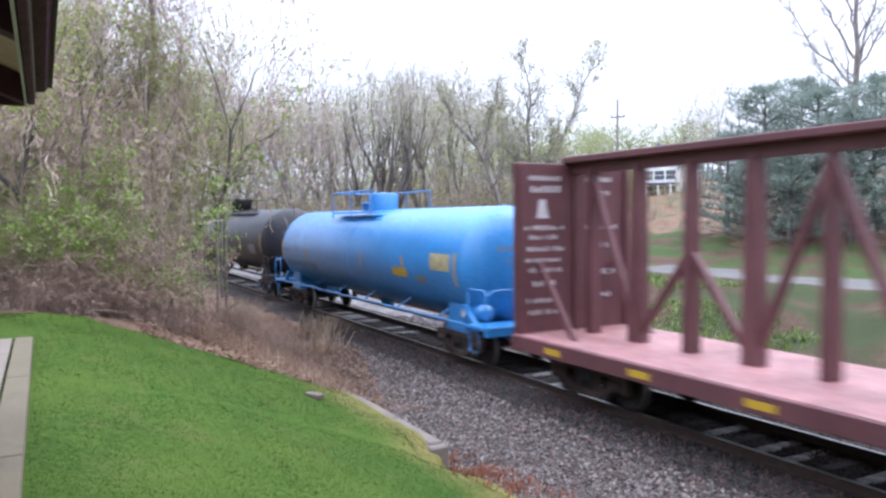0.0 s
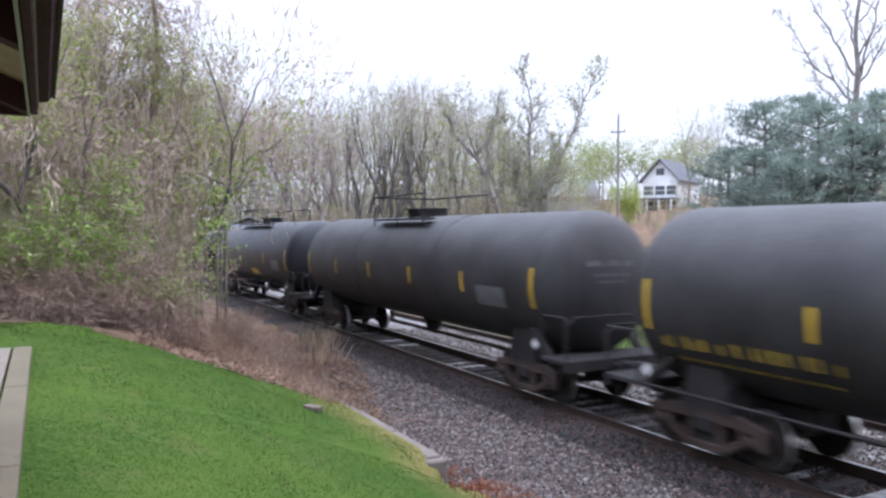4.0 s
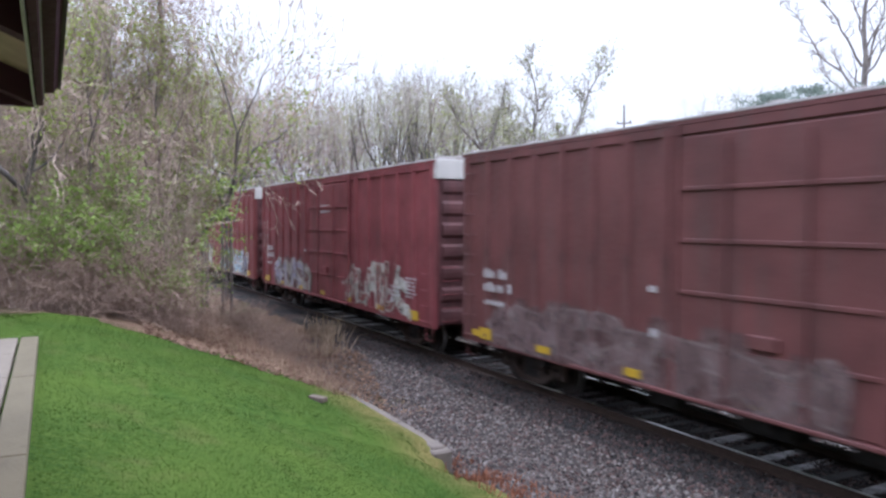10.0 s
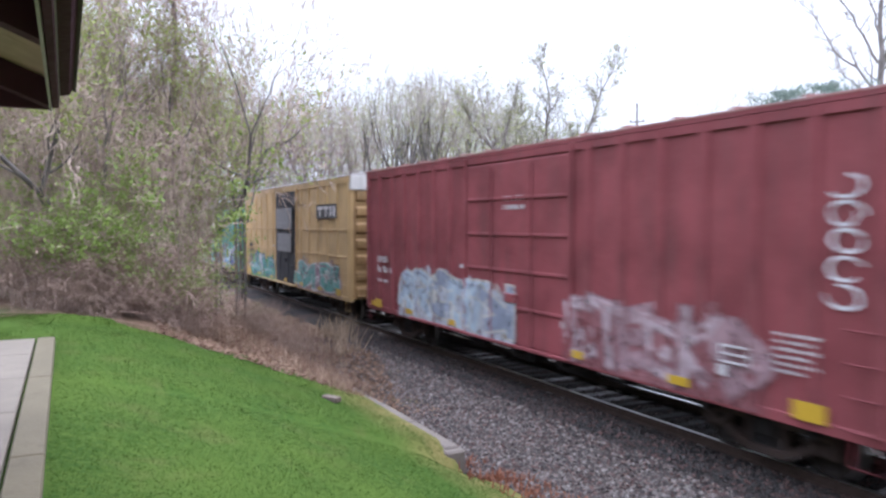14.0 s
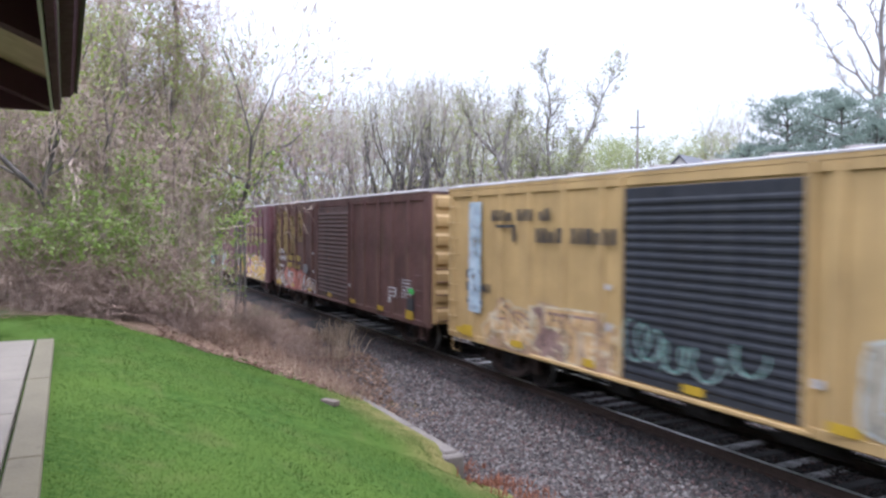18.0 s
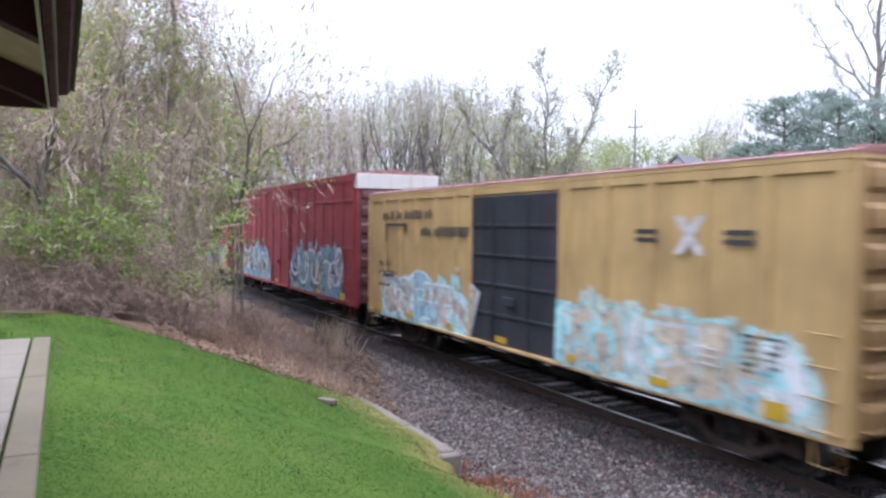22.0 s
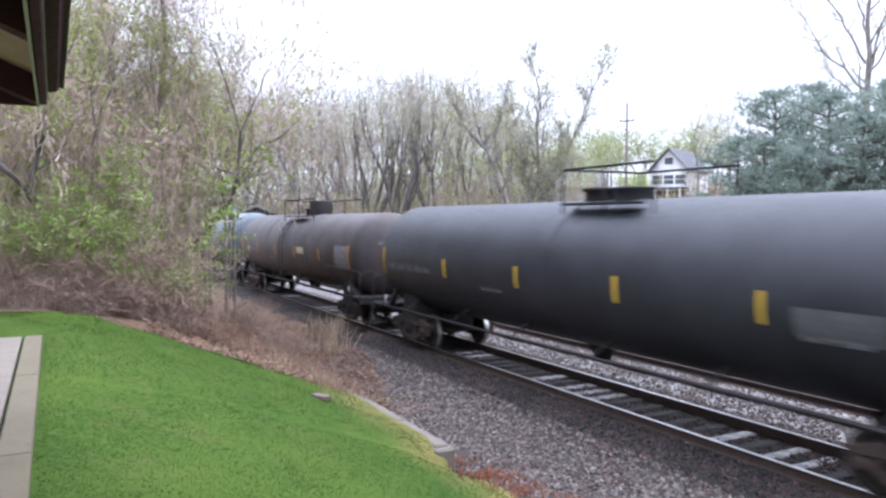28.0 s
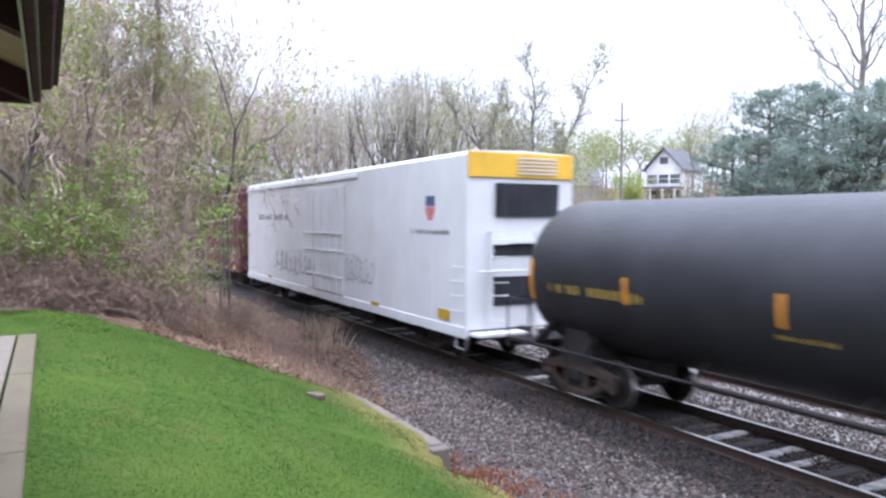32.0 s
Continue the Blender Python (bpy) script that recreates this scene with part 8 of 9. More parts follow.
for fr, rr, tl, dia, zc_, dm, lab, mt, st, sd in blacks:
    h = tl / 2
    car, wrap, r, zc = tank_car(lab, fr, rr, mt, STEEL_DARK, tl, dia, zc_, dm, 3.2 if sd % 2 else 5.2, st, sd % 2 == 0, 1 + sd % 2, "funnel" if sd in (2, 3, 4) else "low", marks=[(-h + 1.0, -h + 2.2, zc_ - 0.75, zc_ - 0.55), (-h + 2.4, -h + 4.2, zc_ - 0.75, zc_ - 0.55), (-h + 1.2, -h + 4.0, zc_ - 0.95, zc_ - 0.9)], mark_mat={4: DULL_YELLOW, 3: DULL_ORANGE}.get(sd, TANK_MARK), seed=sd, walk_x={2: (-1.05, 6.35), 3: (-5.2, 1.5), 7: (-1.2, 1.6)}.get(sd), rail_x={2: (-1.0, 3.4), 3: (-5.2, -0.55), 7: (-0.6, 2.1)}.get(sd))
    g = Geo()
    wrap(g, h - 3.0, h - 1.8, zc - 0.6, zc - 0.15)
    part("data_panel", g, plain("faded_data_panel", (0.08, 0.08, 0.084), 0.6, 0, 0.2, 5), car, "faded grey data panel")
    if sd in (2, 4, 6, 7):
        g = Geo()
        wrap(g, *((3.6, 4.5, 1.67, 1.86) if sd == 7 else (0.6, 1.9, zc - 0.95, zc - 0.68)))
        part("data_panel", g, YELLOW_MARK, car, "yellow data panel")
    if sd == 3:
        graffiti(car, -9.3, -8.2, zc - 0.25, zc + 0.45, [(0.2, 0.21, 0.24), (0.3, 0.33, 0.38)], 5, lambda x: -1.51, 3, 0.12, label="pale scribbled tag")
        graffiti(car, -4.5, -3.3, zc - 0.35, zc + 0.35, [(0.17, 0.17, 0.19), (0.24, 0.25, 0.28)], 6, lambda x: -1.51, 3, 0.12, label="pale scribbled tag")

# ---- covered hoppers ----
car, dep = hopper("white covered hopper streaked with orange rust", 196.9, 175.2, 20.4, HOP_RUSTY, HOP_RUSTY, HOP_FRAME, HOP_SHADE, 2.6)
graffiti(car, -4.9, -1.8, 1.35, 2.1, [(0.12, 0.15, 0.24), (0.20, 0.24, 0.33)], 12, dep, 4, 0.1, label="thin grey-blue spray-painted tag")
graffiti(car, -1.0, 0.8, 1.3, 2.25, [(0.06, 0.12, 0.34), (0.13, 0.2, 0.42)], 13, dep, 4, 0.12, label="thin blue spray-painted tag")
flat_marks("data_panel", [(7.0, 7.5, 1.7, 2.0), (-8.7, -8.3, 2.4, 2.5), (-8.7, -8.3, 2.1, 2.2)], dep(0), GREY_MARK, car)
flat_marks("rust_panel", [(7.3, 9.1, 3.02, 3.84), (5.95, 6.75, 3.3, 3.82)], dep(0), rust_paint("rust_patch", (0.30, 0.16, 0.09), (2.2, 3.4)), car, "large rusted repair patch")
graffiti(car, 2.3, 5.7, 1.1, 2.3, [(0.14, 0.16, 0.21), (0.22, 0.25, 0.32)], 14, dep, 5, 0.12, label="thin grey-blue spray-painted tag")
car, dep = hopper("grey covered hopper with orange and black scribbles", 175.2, 154.2, 19.8, HOP_GREY, HOP_GREY, HOP_GREY, HOP_SHADE, 2.2)
graffiti(car, -7.2, -2.6, 1.3, 2.0, [(0.18, 0.17, 0.16), (0.25, 0.24, 0.23)], 22, dep, 7, 0.07, label="faint grey spray-painted tag")
graffiti(car, -3.2, 0.6, 1.3, 2.4, [(0.45, 0.2, 0.1), (0.5, 0.3, 0.2)], 23, dep, 3, 0.07, label="faint orange spray-painted tag")
flat_marks("lettering", letter_blocks([(-8.6, -7.6, 2.65, 2.8), (-8.6, -7.7, 2.35, 2.5), (-0.9, 0.2, 2.0, 2.08), (-0.9, 0.2, 1.8, 1.88), (-0.9, 0.2, 1.6, 1.68)], 3), dep(0), GREY_MARK, car)
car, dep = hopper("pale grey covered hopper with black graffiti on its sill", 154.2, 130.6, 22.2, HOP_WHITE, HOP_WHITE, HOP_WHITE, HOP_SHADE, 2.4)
bold_letters(car, -5.1, -1.8, 1.16, 2.05, 5, (0.012, 0.013, 0.016), WHITE, 31, dep, "bold black graffiti letters with white outlines")
bold_feet(car, -5.1, -1.8, 0.97, 1.2, 5, (0.012, 0.013, 0.016), WHITE, 32, lambda x: -1.606, "black graffiti running down over the sill")
flat_marks("lettering", letter_blocks([(-9.2, -8.0, 2.75, 2.95), (-9.2, -8.0, 2.3, 2.5), (6.3, 7.6, 2.55, 2.62), (6.3, 8.0, 2.3, 2.36), (6.3, 8.0, 2.1, 2.16), (6.0, 6.7, 1.6, 1.68)], 4), dep(0), BLACK_MARK, car, "black lettering in plain bars")
flat_marks("sign_plate", [(1.1, 1.8, 1.62, 1.86)], dep(0) - 0.05, plain("yellow_sign_enamel", (0.40, 0.36, 0.03), 0.5), car, "yellow sign plate")
flat_marks("reflector", [(8.6, 8.85, 1.35, 2.35), (-8.4, -8.25, 1.3, 2.0)] + [(x, x + 0.55, 1.02, 1.12) for x in (-7.5, -1.0, 1.2, 3.3, 5.6)], dep(0) - 0.05, YELLOW_MARK, car, "yellow reflective plates")
flat_marks("data_panel", [(7.3, 7.9, 1.5, 1.8)], dep(0), BLACK_MARK, car)

# ---- boxcars ----
HI, LO = 5.19, 4.55


def tails(car, body, hy=1.53, seed=0, white=True, extra=()):
    """Usual small markings: reflectors along the sill, dimensional data, numbers in plain bars."""
    h = body / 2
    flat_marks("reflector", [(-h + 0.5 + (body - 1.5) * k / 6, -h + 0.95 + (body - 1.5) * k / 6, 0.98, 1.12) for k in range(6)] + [(h - 1.3, h - 0.8, 0.95, 1.2), (-h + 0.8, -h + 1.3, 0.95, 1.2)], -hy - 0.062, YELLOW_MARK, car, "yellow reflective plates")
    flat_marks("placard", [(-2.15, -2.0, 2.45, 2.55), (-2.1, -1.98, 1.72, 1.86), (2.05, 2.2, 1.5, 1.62), (h - 2.6, h - 2.42, 1.3, 1.46)], -hy - 0.062, WHITE_MARK, car, "small white placard")
    frame = Geo()
    for z in (1.5, 1.62, 1.74):
        frame.box(h - 2.55, h - 2.0, -hy - 0.085, -hy - 0.07, z, z + 0.03)
    for x in (h - 2.55, h - 2.03):
        frame.box(x, x + 0.03, -hy - 0.085, -hy - 0.07, 1.5, 1.77)
    part("route_card_board", frame, WHITE_MARK, car, "small pale framed card board")
    flat_marks("lettering", letter_blocks([(-h + 1.0, -h + 1.9, 2.35, 2.55), (-h + 1.0, -h + 2.1, 2.05, 2.25), (-h + 1.0, -h + 1.8, 1.75, 1.85), (h - 1.6, h - 0.9, 2.02, 2.07), (h - 1.6, h - 0.95, 1.92, 1.97), (h - 1.6, h - 0.9, 1.82, 1.87), (h - 1.6, h - 1.0, 1.72, 1.77), (h - 1.6, h - 0.9, 1.62, 1.67), (h - 1.6, h - 1.1, 1.52, 1.57)] + list(extra), seed), -hy - 0.062, WHITE_MARK if white else BLACK_MARK, car, "stencilled data in plain bars")


car, dep = boxcar("boxcar", "dark red high-cube boxcar with a white end band", 130.6, 112.2, 16.77, HI, RED_DARK, ROOF_PALE, RED_END, WHITE_CAP, 19, door=(0.1, 3.3, "plug"))
tails(car, 16.77, seed=1)
graffiti(car, 2.6, 6.0, 0.92, 2.3, [WHITE, (0.4, 0.36, 0.35)], 41, dep, 4, 0.14, label="thin white spray-painted tag")
graffiti(car, -7.0, 1.2, 0.92, 2.0, [(0.13, 0.095, 0.09), (0.10, 0.062, 0.06)], 40, dep, 8, 0.17, (0.085, 0.048, 0.046))
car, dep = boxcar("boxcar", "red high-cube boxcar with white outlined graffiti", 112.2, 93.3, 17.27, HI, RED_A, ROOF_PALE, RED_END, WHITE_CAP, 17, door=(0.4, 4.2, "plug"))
tails(car, 17.27, seed=2, extra=[(-0.2, 0.7, 4.1, 4.2), (-0.2, 0.7, 3.9, 4.0)])
graffiti(car, 2.6, 7.2, 0.92, 2.35, [CREAM, (0.17, 0.045, 0.04), CREAM], 42, dep, 6, 0.16)
graffiti(car, -6.4, -1.4, 0.92, 2.2, [CREAM, (0.25, 0.235, 0.31), (0.30, 0.275, 0.25)], 43, dep, 6, 0.17, (0.13, 0.075, 0.075))
for x0, x1, z0, z1 in ((-8.35, -8.05, 2.2, 3.6), (-7.9, -7.5, 1.95, 3.65)):
    graffiti(car, x0, x1, z0, z1, [CREAM, GREYC], int(-x0 * 100), dep, 1, 0.05, label="narrow upright pale tag")
car, dep = boxcar("boxcar", "red high-cube boxcar with pale blue and white graffiti", 93.3, 74.8, 16.83, HI, RED_B, ROOF_PALE, RED_END, WHITE_CAP, 17, door=(0.0, 3.0, "plug"))
tails(car, 16.83, seed=3)
graffiti(car, 0.9, 6.9, 0.92, 2.2, [CREAM, LBLUE, (0.10, 0.09, 0.12)], 44, dep, 6, 0.17, (0.22, 0.20, 0.20))
graffiti(car, -6.3, -1.6, 0.92, 2.3, [CREAM, (0.30, 0.29, 0.2), LBLUE], 45, dep, 5, 0.17, (0.14, 0.10, 0.10))
car, dep = boxcar("boxcar", "faded red high-cube boxcar with grey graffiti letters", 74.8, 56.2, 16.7, HI, RED_A, ROOF_PALE, RED_END, WHITE_CAP, 15, door=(0.1, 3.4, "plug"))
tails(car, 16.7, seed=4)
graffiti(car, 1.3, 7.6, 0.92, 2.35, [(0.40, 0.38, 0.36), (0.16, 0.07, 0.06), DARKC], 47, dep, 6, 0.2)
graffiti(car, -5.9, -1.6, 0.92, 1.95, [(0.25, 0.2, 0.2), (0.2, 0.2, 0.22), LBLUE], 48, dep, 5, 0.22, (0.2, 0.15, 0.15))
flat_marks("reflector", [(5.1, 5.3, 1.05, 1.55)], -1.6, YELLOW_MARK, car)
car, dep = boxcar("boxcar", "red high-cube boxcar with white and pink graffiti", 56.2, 38.0, 16.64, HI, RED_B, ROOF_PALE, RED_END, WHITE_CAP, 17, door=(0.1, 3.3, "plug"))
tails(car, 16.64, seed=5, extra=[(-0.1, 0.9, 3.65, 3.78), (-0.1, 0.9, 3.45, 3.55)])
graffiti(car, 1.9, 7.2, 0.92, 2.2, [(0.33, 0.28, 0.29), (0.32, 0.305, 0.30), (0.36, 0.20, 0.25)], 49, dep, 7, 0.17, (0.24, 0.15, 0.16))
graffiti(car, -6.5, -1.7, 0.92, 2.2, [CREAM, (0.30, 0.29, 0.29), (0.22, 0.12, 0.12)], 50, dep, 6, 0.2, (0.28, 0.2, 0.19))
car, dep = boxcar("boxcar", "wine red high-cube boxcar with pale blue-white graffiti", 38.0, 19.2, 17.18, HI, RED_A, ROOF_RED, RED_END, WHITE_CAP, 19, door=(0.2, 4.1, "plug"))
tails(car, 17.18, seed=6, extra=[(-0.1, 0.7, 4.05, 4.15), (-0.1, 0.7, 3.85, 3.95)])
graffiti(car, -5.9, 0.2, 0.92, 2.35, [CREAM, (0.30, 0.36, 0.42), (0.18, 0.20, 0.25)], 51, dep, 6, 0.19, (0.30, 0.31, 0.34))
graffiti(car, 2.3, 6.6, 0.92, 2.3, [(0.20, 0.12, 0.13), (0.31, 0.24, 0.255), (0.24, 0.15, 0.165)], 52, dep, 6, 0.17, (0.17, 0.065, 0.07))
graffiti(car, 7.6, 8.4, 2.45, 4.2, [WHITE, WHITE], 53, dep, 1, 0.045, label="upright white spray-painted tag")
car, dep = boxcar("boxcar", "yellow high-cube boxcar with a black door and teal graffiti", 19.2, 0.9, 16.45, HI, YELLOW_B, ROOF_PALE, YELLOW_END, WHITE_CAP, 15, 0.07, 0.05, (2.35, 3.3), door=(-0.05, 3.3, "plug"), door_mat=BLACK_DOOR)
tails(car, 16.45, seed=7, white=False)
graffiti(car, 1.9, 7.3, 0.92, 2.2, [WHITE, TEALC, (0.2, 0.12, 0.16)], 54, dep, 5, 0.24, (0.25, 0.17, 0.18))
graffiti(car, -6.9, -2.0, 0.92, 2.2, [(0.1, 0.1, 0.22), TEALC, WHITE], 55, dep, 5, 0.22, GREEN)
flat_marks("name_plate", [(4.6, 7.0, 3.72, 4.25)], -1.588, BLACK_MARK, car, "black nameplate")
flat_marks("lettering", [(4.75, 5.4, 4.05, 4.18), (4.98, 5.15, 3.8, 4.05), (5.5, 6.1, 4.05, 4.18), (5.72, 5.88, 3.8, 4.05), (6.25, 6.45, 3.8, 4.18), (6.6, 6.85, 3.8, 4.18)], -1.595, WHITE_MARK, car, "white plate letters in plain bars")
flat_marks("door_patch", [(-1.3, 1.3, 3.3, 4.2), (-1.1, 1.2, 2.3, 3.1)], -1.66, GREY_MARK, car, "pale grey patches on the door")

car, dep = boxcar("boxcar", "teal boxcar with a round white tree emblem", 0.4, -20.55, 19.68, LO, TEAL, ROOF_PALE, None, None, 19, door=(-1.6, 2.7, "ribbed"), door2=(1.6, 2.7, "ribbed"))
tails(car, 19.68, seed=8)
graffiti(car, -7.4, -3.2, 0.92, 2.4, [WHITE, (0.5, 0.55, 0.55)], 56, dep, 5, 0.2, (0.4, 0.46, 0.46))
graffiti(car, 3.4, 8.8, 0.92, 2.2, [WHITE, SKY, NAVY], 57, dep, 6, 0.2)


def round_emblem(car, x, z, r, y):
    g = Geo()
    n = 28
    v = []
    for k in range(n):
        a = 2 * math.pi * k / n
        for q in (r, r * 0.84):
            v.append((x + q * math.cos(a), y, z + q * math.sin(a)))
    g.add(v, [(2 * k, 2 * ((k + 1) % n), 2 * ((k + 1) % n) + 1, 2 * k + 1) for k in range(n)])
    for i, wd in enumerate((0.18, 0.27, 0.34)):
        zz = z + 0.34 * r - i * 0.36 * r
        g.add([(x - wd * r * 1.5, y, zz - 0.1 * r), (x + wd * r * 1.5, y, zz - 0.1 * r), (x, y, zz + 0.42 * r)], [(0, 1, 2)])
    g.add([(x - 0.07 * r, y, z - 0.72 * r), (x + 0.07 * r, y, z - 0.72 * r), (x + 0.07 * r, y, z + 0.1), (x - 0.07 * r, y, z + 0.1)], [(0, 1, 2, 3)])
    part("emblem", g, WHITE_MARK, car, "round white emblem")


round_emblem(car, -8.3, 3.36, 0.6, -1.592)
car, dep = boxcar("boxcar", "olive green double-door boxcar covered in graffiti", -20.55, -42.0, 19.88, LO, OLIVE, ROOF_PALE, None, None, 19, door=(-1.42, 2.75, "ribbed"), door2=(1.36, 2.75, "ribbed"))
tails(car, 19.88, seed=9)
round_emblem(car, -8.3, 3.36, 0.6, -1.592)
flat_marks("paint_smudge", [(-0.68, -0.2, 3.2, 4.22)], -1.665, spray((0.035, 0.04, 0.075), None, 0.3), car, "dark sprayed smudge on the door")
flat_marks("stencil_block", [(-8.8, -8.25, 2.42, 2.6), (-8.05, -7.55, 2.42, 2.6), (-8.8, -8.25, 1.98, 2.16), (-8.05, -7.55, 1.98, 2.16)], -1.6, WHITE_MARK, car, "pale stencilled number block")
graffiti(car, 3.2, 9.5, 0.92, 2.5, [WHITE, (0.26, 0.10, 0.08), (0.36, 0.27, 0.24)], 58, dep, 7, 0.2, (0.30, 0.22, 0.17))
graffiti(car, -8.8, -3.0, 0.92, 2.5, [(0.42, 0.40, 0.34), (0.19, 0.11, 0.08), (0.25, 0.36, 0.42)], 59, dep, 7, 0.22, (0.32, 0.26, 0.2))
graffiti(car, -2.8, 2.7, 0.92, 2.6, [(0.36, 0.37, 0.36), (0.10, 0.06, 0.05), (0.24, 0.29, 0.36)], 60, dep, 7, 0.22, (0.14, 0.09, 0.075))
car, dep = boxcar("boxcar", "yellow boxcar with a black louvred door", -42.0, -60.1, 16.72, LO, YELLOW_A, ROOF_PALE, YELLOW_END, None, 15, door=(0.1, 3.6, "ribbed"), door_mat=BLACK_DOOR)
tails(car, 16.72, seed=10, white=False)
flat_marks("lettering", letter_blocks([(-6.2, -3.8, 3.7, 3.95), (-4.4, -1.9, 3.25, 3.55)], 10) + [(-6.0, -5.2, 3.55, 3.62), (-5.3, -5.2, 3.25, 3.55)], -1.592, BLACK_MARK, car, "black lettering in plain bars")
flat_marks("paint_strip", [(-7.25, -6.68, 1.55, 4.15)], -1.594, spray((0.30, 0.36, 0.40), None, 0.35), car, "upright pale blue sprayed strip")
graffiti(car, -7.2, -6.7, 1.5, 4.1, [WHITE, LBLUE], 61, dep, 1, 0.06, label="upright pale blue tag")
graffiti(car, -6.2, -1.8, 0.92, 2.0, [(0.45, 0.36, 0.24), OCHRE, (0.2, 0.12, 0.1)], 62, dep, 5, 0.24, (0.3, 0.19, 0.12))
graffiti(car, 2.9, 7.6, 0.92, 2.4, [(0.4, 0.42, 0.4), (0.3, 0.26, 0.2)], 63, dep, 5, 0.2)
graffiti(car, -1.5, 1.3, 1.0, 2.1, [(0.24, 0.26, 0.25), (0.12, 0.26, 0.22)], 163, dep, 4, 0.07, label="thin pale scrawl across the door")
car, dep = boxcar("boxcar", "grimy dark brown boxcar with yellow patches", -60.1, -77.75, 16.4, LO, BROWN_PATCH, ROOF_PALE, YELLOW_A, None, 15, door=(0.2, 3.5, "ribbed"), door_mat=BROWN_OLD)
tails(car, 16.4, seed=11)
flat_marks("lettering", letter_blocks([(-5.95, -5.05, 2.1, 2.34), (-4.75, -3.85, 2.1, 2.34)], 11) + letter_blocks([(-5.95, -5.05, 1.78, 2.0), (-4.75, -3.85, 1.78, 2.0)], 12), -1.592, plain("dull_yellow_lettering", (0.35, 0.26, 0.05), 0.7), car, "dull yellow lettering in plain bars")
graffiti(car, -6.1, -3.2, 0.92, 1.75, [(0.32, 0.10, 0.08), (0.42, 0.16, 0.12)], 64, dep, 2, 0.45, (0.32, 0.10, 0.08))
graffiti(car, -7.8, -1.9, 0.92, 1.6, [WHITE, (0.3, 0.2, 0.15)], 65, dep, 8, 0.16)
flat_marks("metal_patch", [(-3.4, -2.8, 1.66, 2.02)], -1.6, GREY_MARK, car, "grey metal patch")
flat_marks("yellow_patch", [(-8.0, -7.1, 1.3, 4.2), (-6.8, -5.95, 2.35, 4.25), (-5.65, -4.85, 2.3, 4.0), (-4.5, -3.7, 2.9, 4.1), (-7.9, -7.2, 0.98, 1.3), (-6.8, -6.2, 0.98, 1.3)], -1.531, spray((0.20, 0.135, 0.035), (0.10, 0.055, 0.025), 0.5), car, "worn yellow paint patch")
flat_marks("sticker", [(7.1, 7.42, 1.68, 1.82)], -1.6, plain("green_sticker", (0.05, 0.42, 0.08), 0.5), car, "small green sticker")
flat_marks("data_panel", [(6.98, 7.45, 1.2, 1.55)], -1.6, BLACK_MARK, car, "dark data panel")
car, dep = boxcar("boxcar", "faded maroon boxcar with yellow and teal graffiti", -77.75, -96.0, 16.67, LO, MAROON, ROOF_PALE, RED_END, None, 17, door=(0.0, 3.1, "plug"))
tails(car, 16.67, seed=12)
flat_marks("lettering", [(x + 0.1, x + 0.55, z, z + 0.3) for x in (1.95, 2.93, 3.9, 4.9, 5.86, 6.84) for z in (3.2, 2.75)], -1.592, plain("pale_yellow_lettering", (0.23, 0.17, 0.08), 0.7), car, "faded yellow lettering in plain bars")
graffiti(car, 1.3, 7.6, 0.92, 2.05, [(0.5, 0.42, 0.45), YEL, (0.25, 0.08, 0.2)], 66, dep, 5, 0.26, (0.45, 0.33, 0.14))
graffiti(car, -6.9, -1.7, 0.92, 2.2, [WHITE, TEALC, (0.16, 0.08, 0.05)], 67, dep, 6, 0.2, (0.09, 0.17, 0.15))
graffiti(car, -0.9, 0.7, 3.5, 4.0, [WHITE, GREYC], 68, dep, 3, 0.12)
g = Geo()
sh = [(-7.0, 3.9), (-6.6, 3.95), (-6.3, 3.85), (-5.9, 3.95), (-5.5, 3.9), (-5.5, 3.2), (-5.75, 2.7), (-6.25, 2.45), (-6.75, 2.7), (-7.0, 3.2), (-7.0, 3.9)]
v = []
for a, b in sh:
    for k in (1.0, 0.92):
        v.append((-6.25 + (a + 6.25) * k, -1.594, 3.25 + (b - 3.25) * k))
g.add(v, [(2 * i, 2 * i + 2, 2 * i + 3, 2 * i + 1) for i in range(len(sh) - 1)])
part("emblem", g, plain("ochre_outline", (0.22, 0.12, 0.05), 0.7), car, "faded ochre shield outline")
car, dep = boxcar("boxcar", "rusty orange boxcar with navy and white graffiti", -96.0, -114.25, 16.48, LO, ORANGE_RUST, ROOF_RED, RED_END, None, 17, door=(0.0, 3.6, "plug"), door_mat=BROWN_OLD)
tails(car, 16.48, seed=13)
graffiti(car, 1.1, 8.0, 0.92, 2.4, [CREAM, NAVY, (0.12, 0.20, 0.27)], 69, dep, 6, 0.2, (0.06, 0.16, 0.08))
graffiti(car, -7.6, -1.2, 0.92, 2.4, [(0.5, 0.52, 0.54), NAVY, GREEN], 70, dep, 6, 0.22, (0.07, 0.15, 0.09))
car, dep = boxcar("boxcar", "red boxcar with a louvred door and white graffiti", -114.25, -132.4, 16.57, LO, RED_BRIGHT, ROOF_RED, RED_END, None, 15, door=(0.1, 3.1, "ribbed"))
tails(car, 16.57, seed=14)
graffiti(car, 1.8, 7.6, 0.92, 2.3, [CREAM, (0.34, 0.345, 0.36), (0.22, 0.27, 0.32)], 71, dep, 7, 0.16, (0.18, 0.07, 0.07))
graffiti(car, -6.0, -1.2, 0.92, 2.2, [(0.05, 0.05, 0.04), LIME, (0.1, 0.04, 0.12)], 72, dep, 6, 0.2, (0.1, 0.03, 0.08))
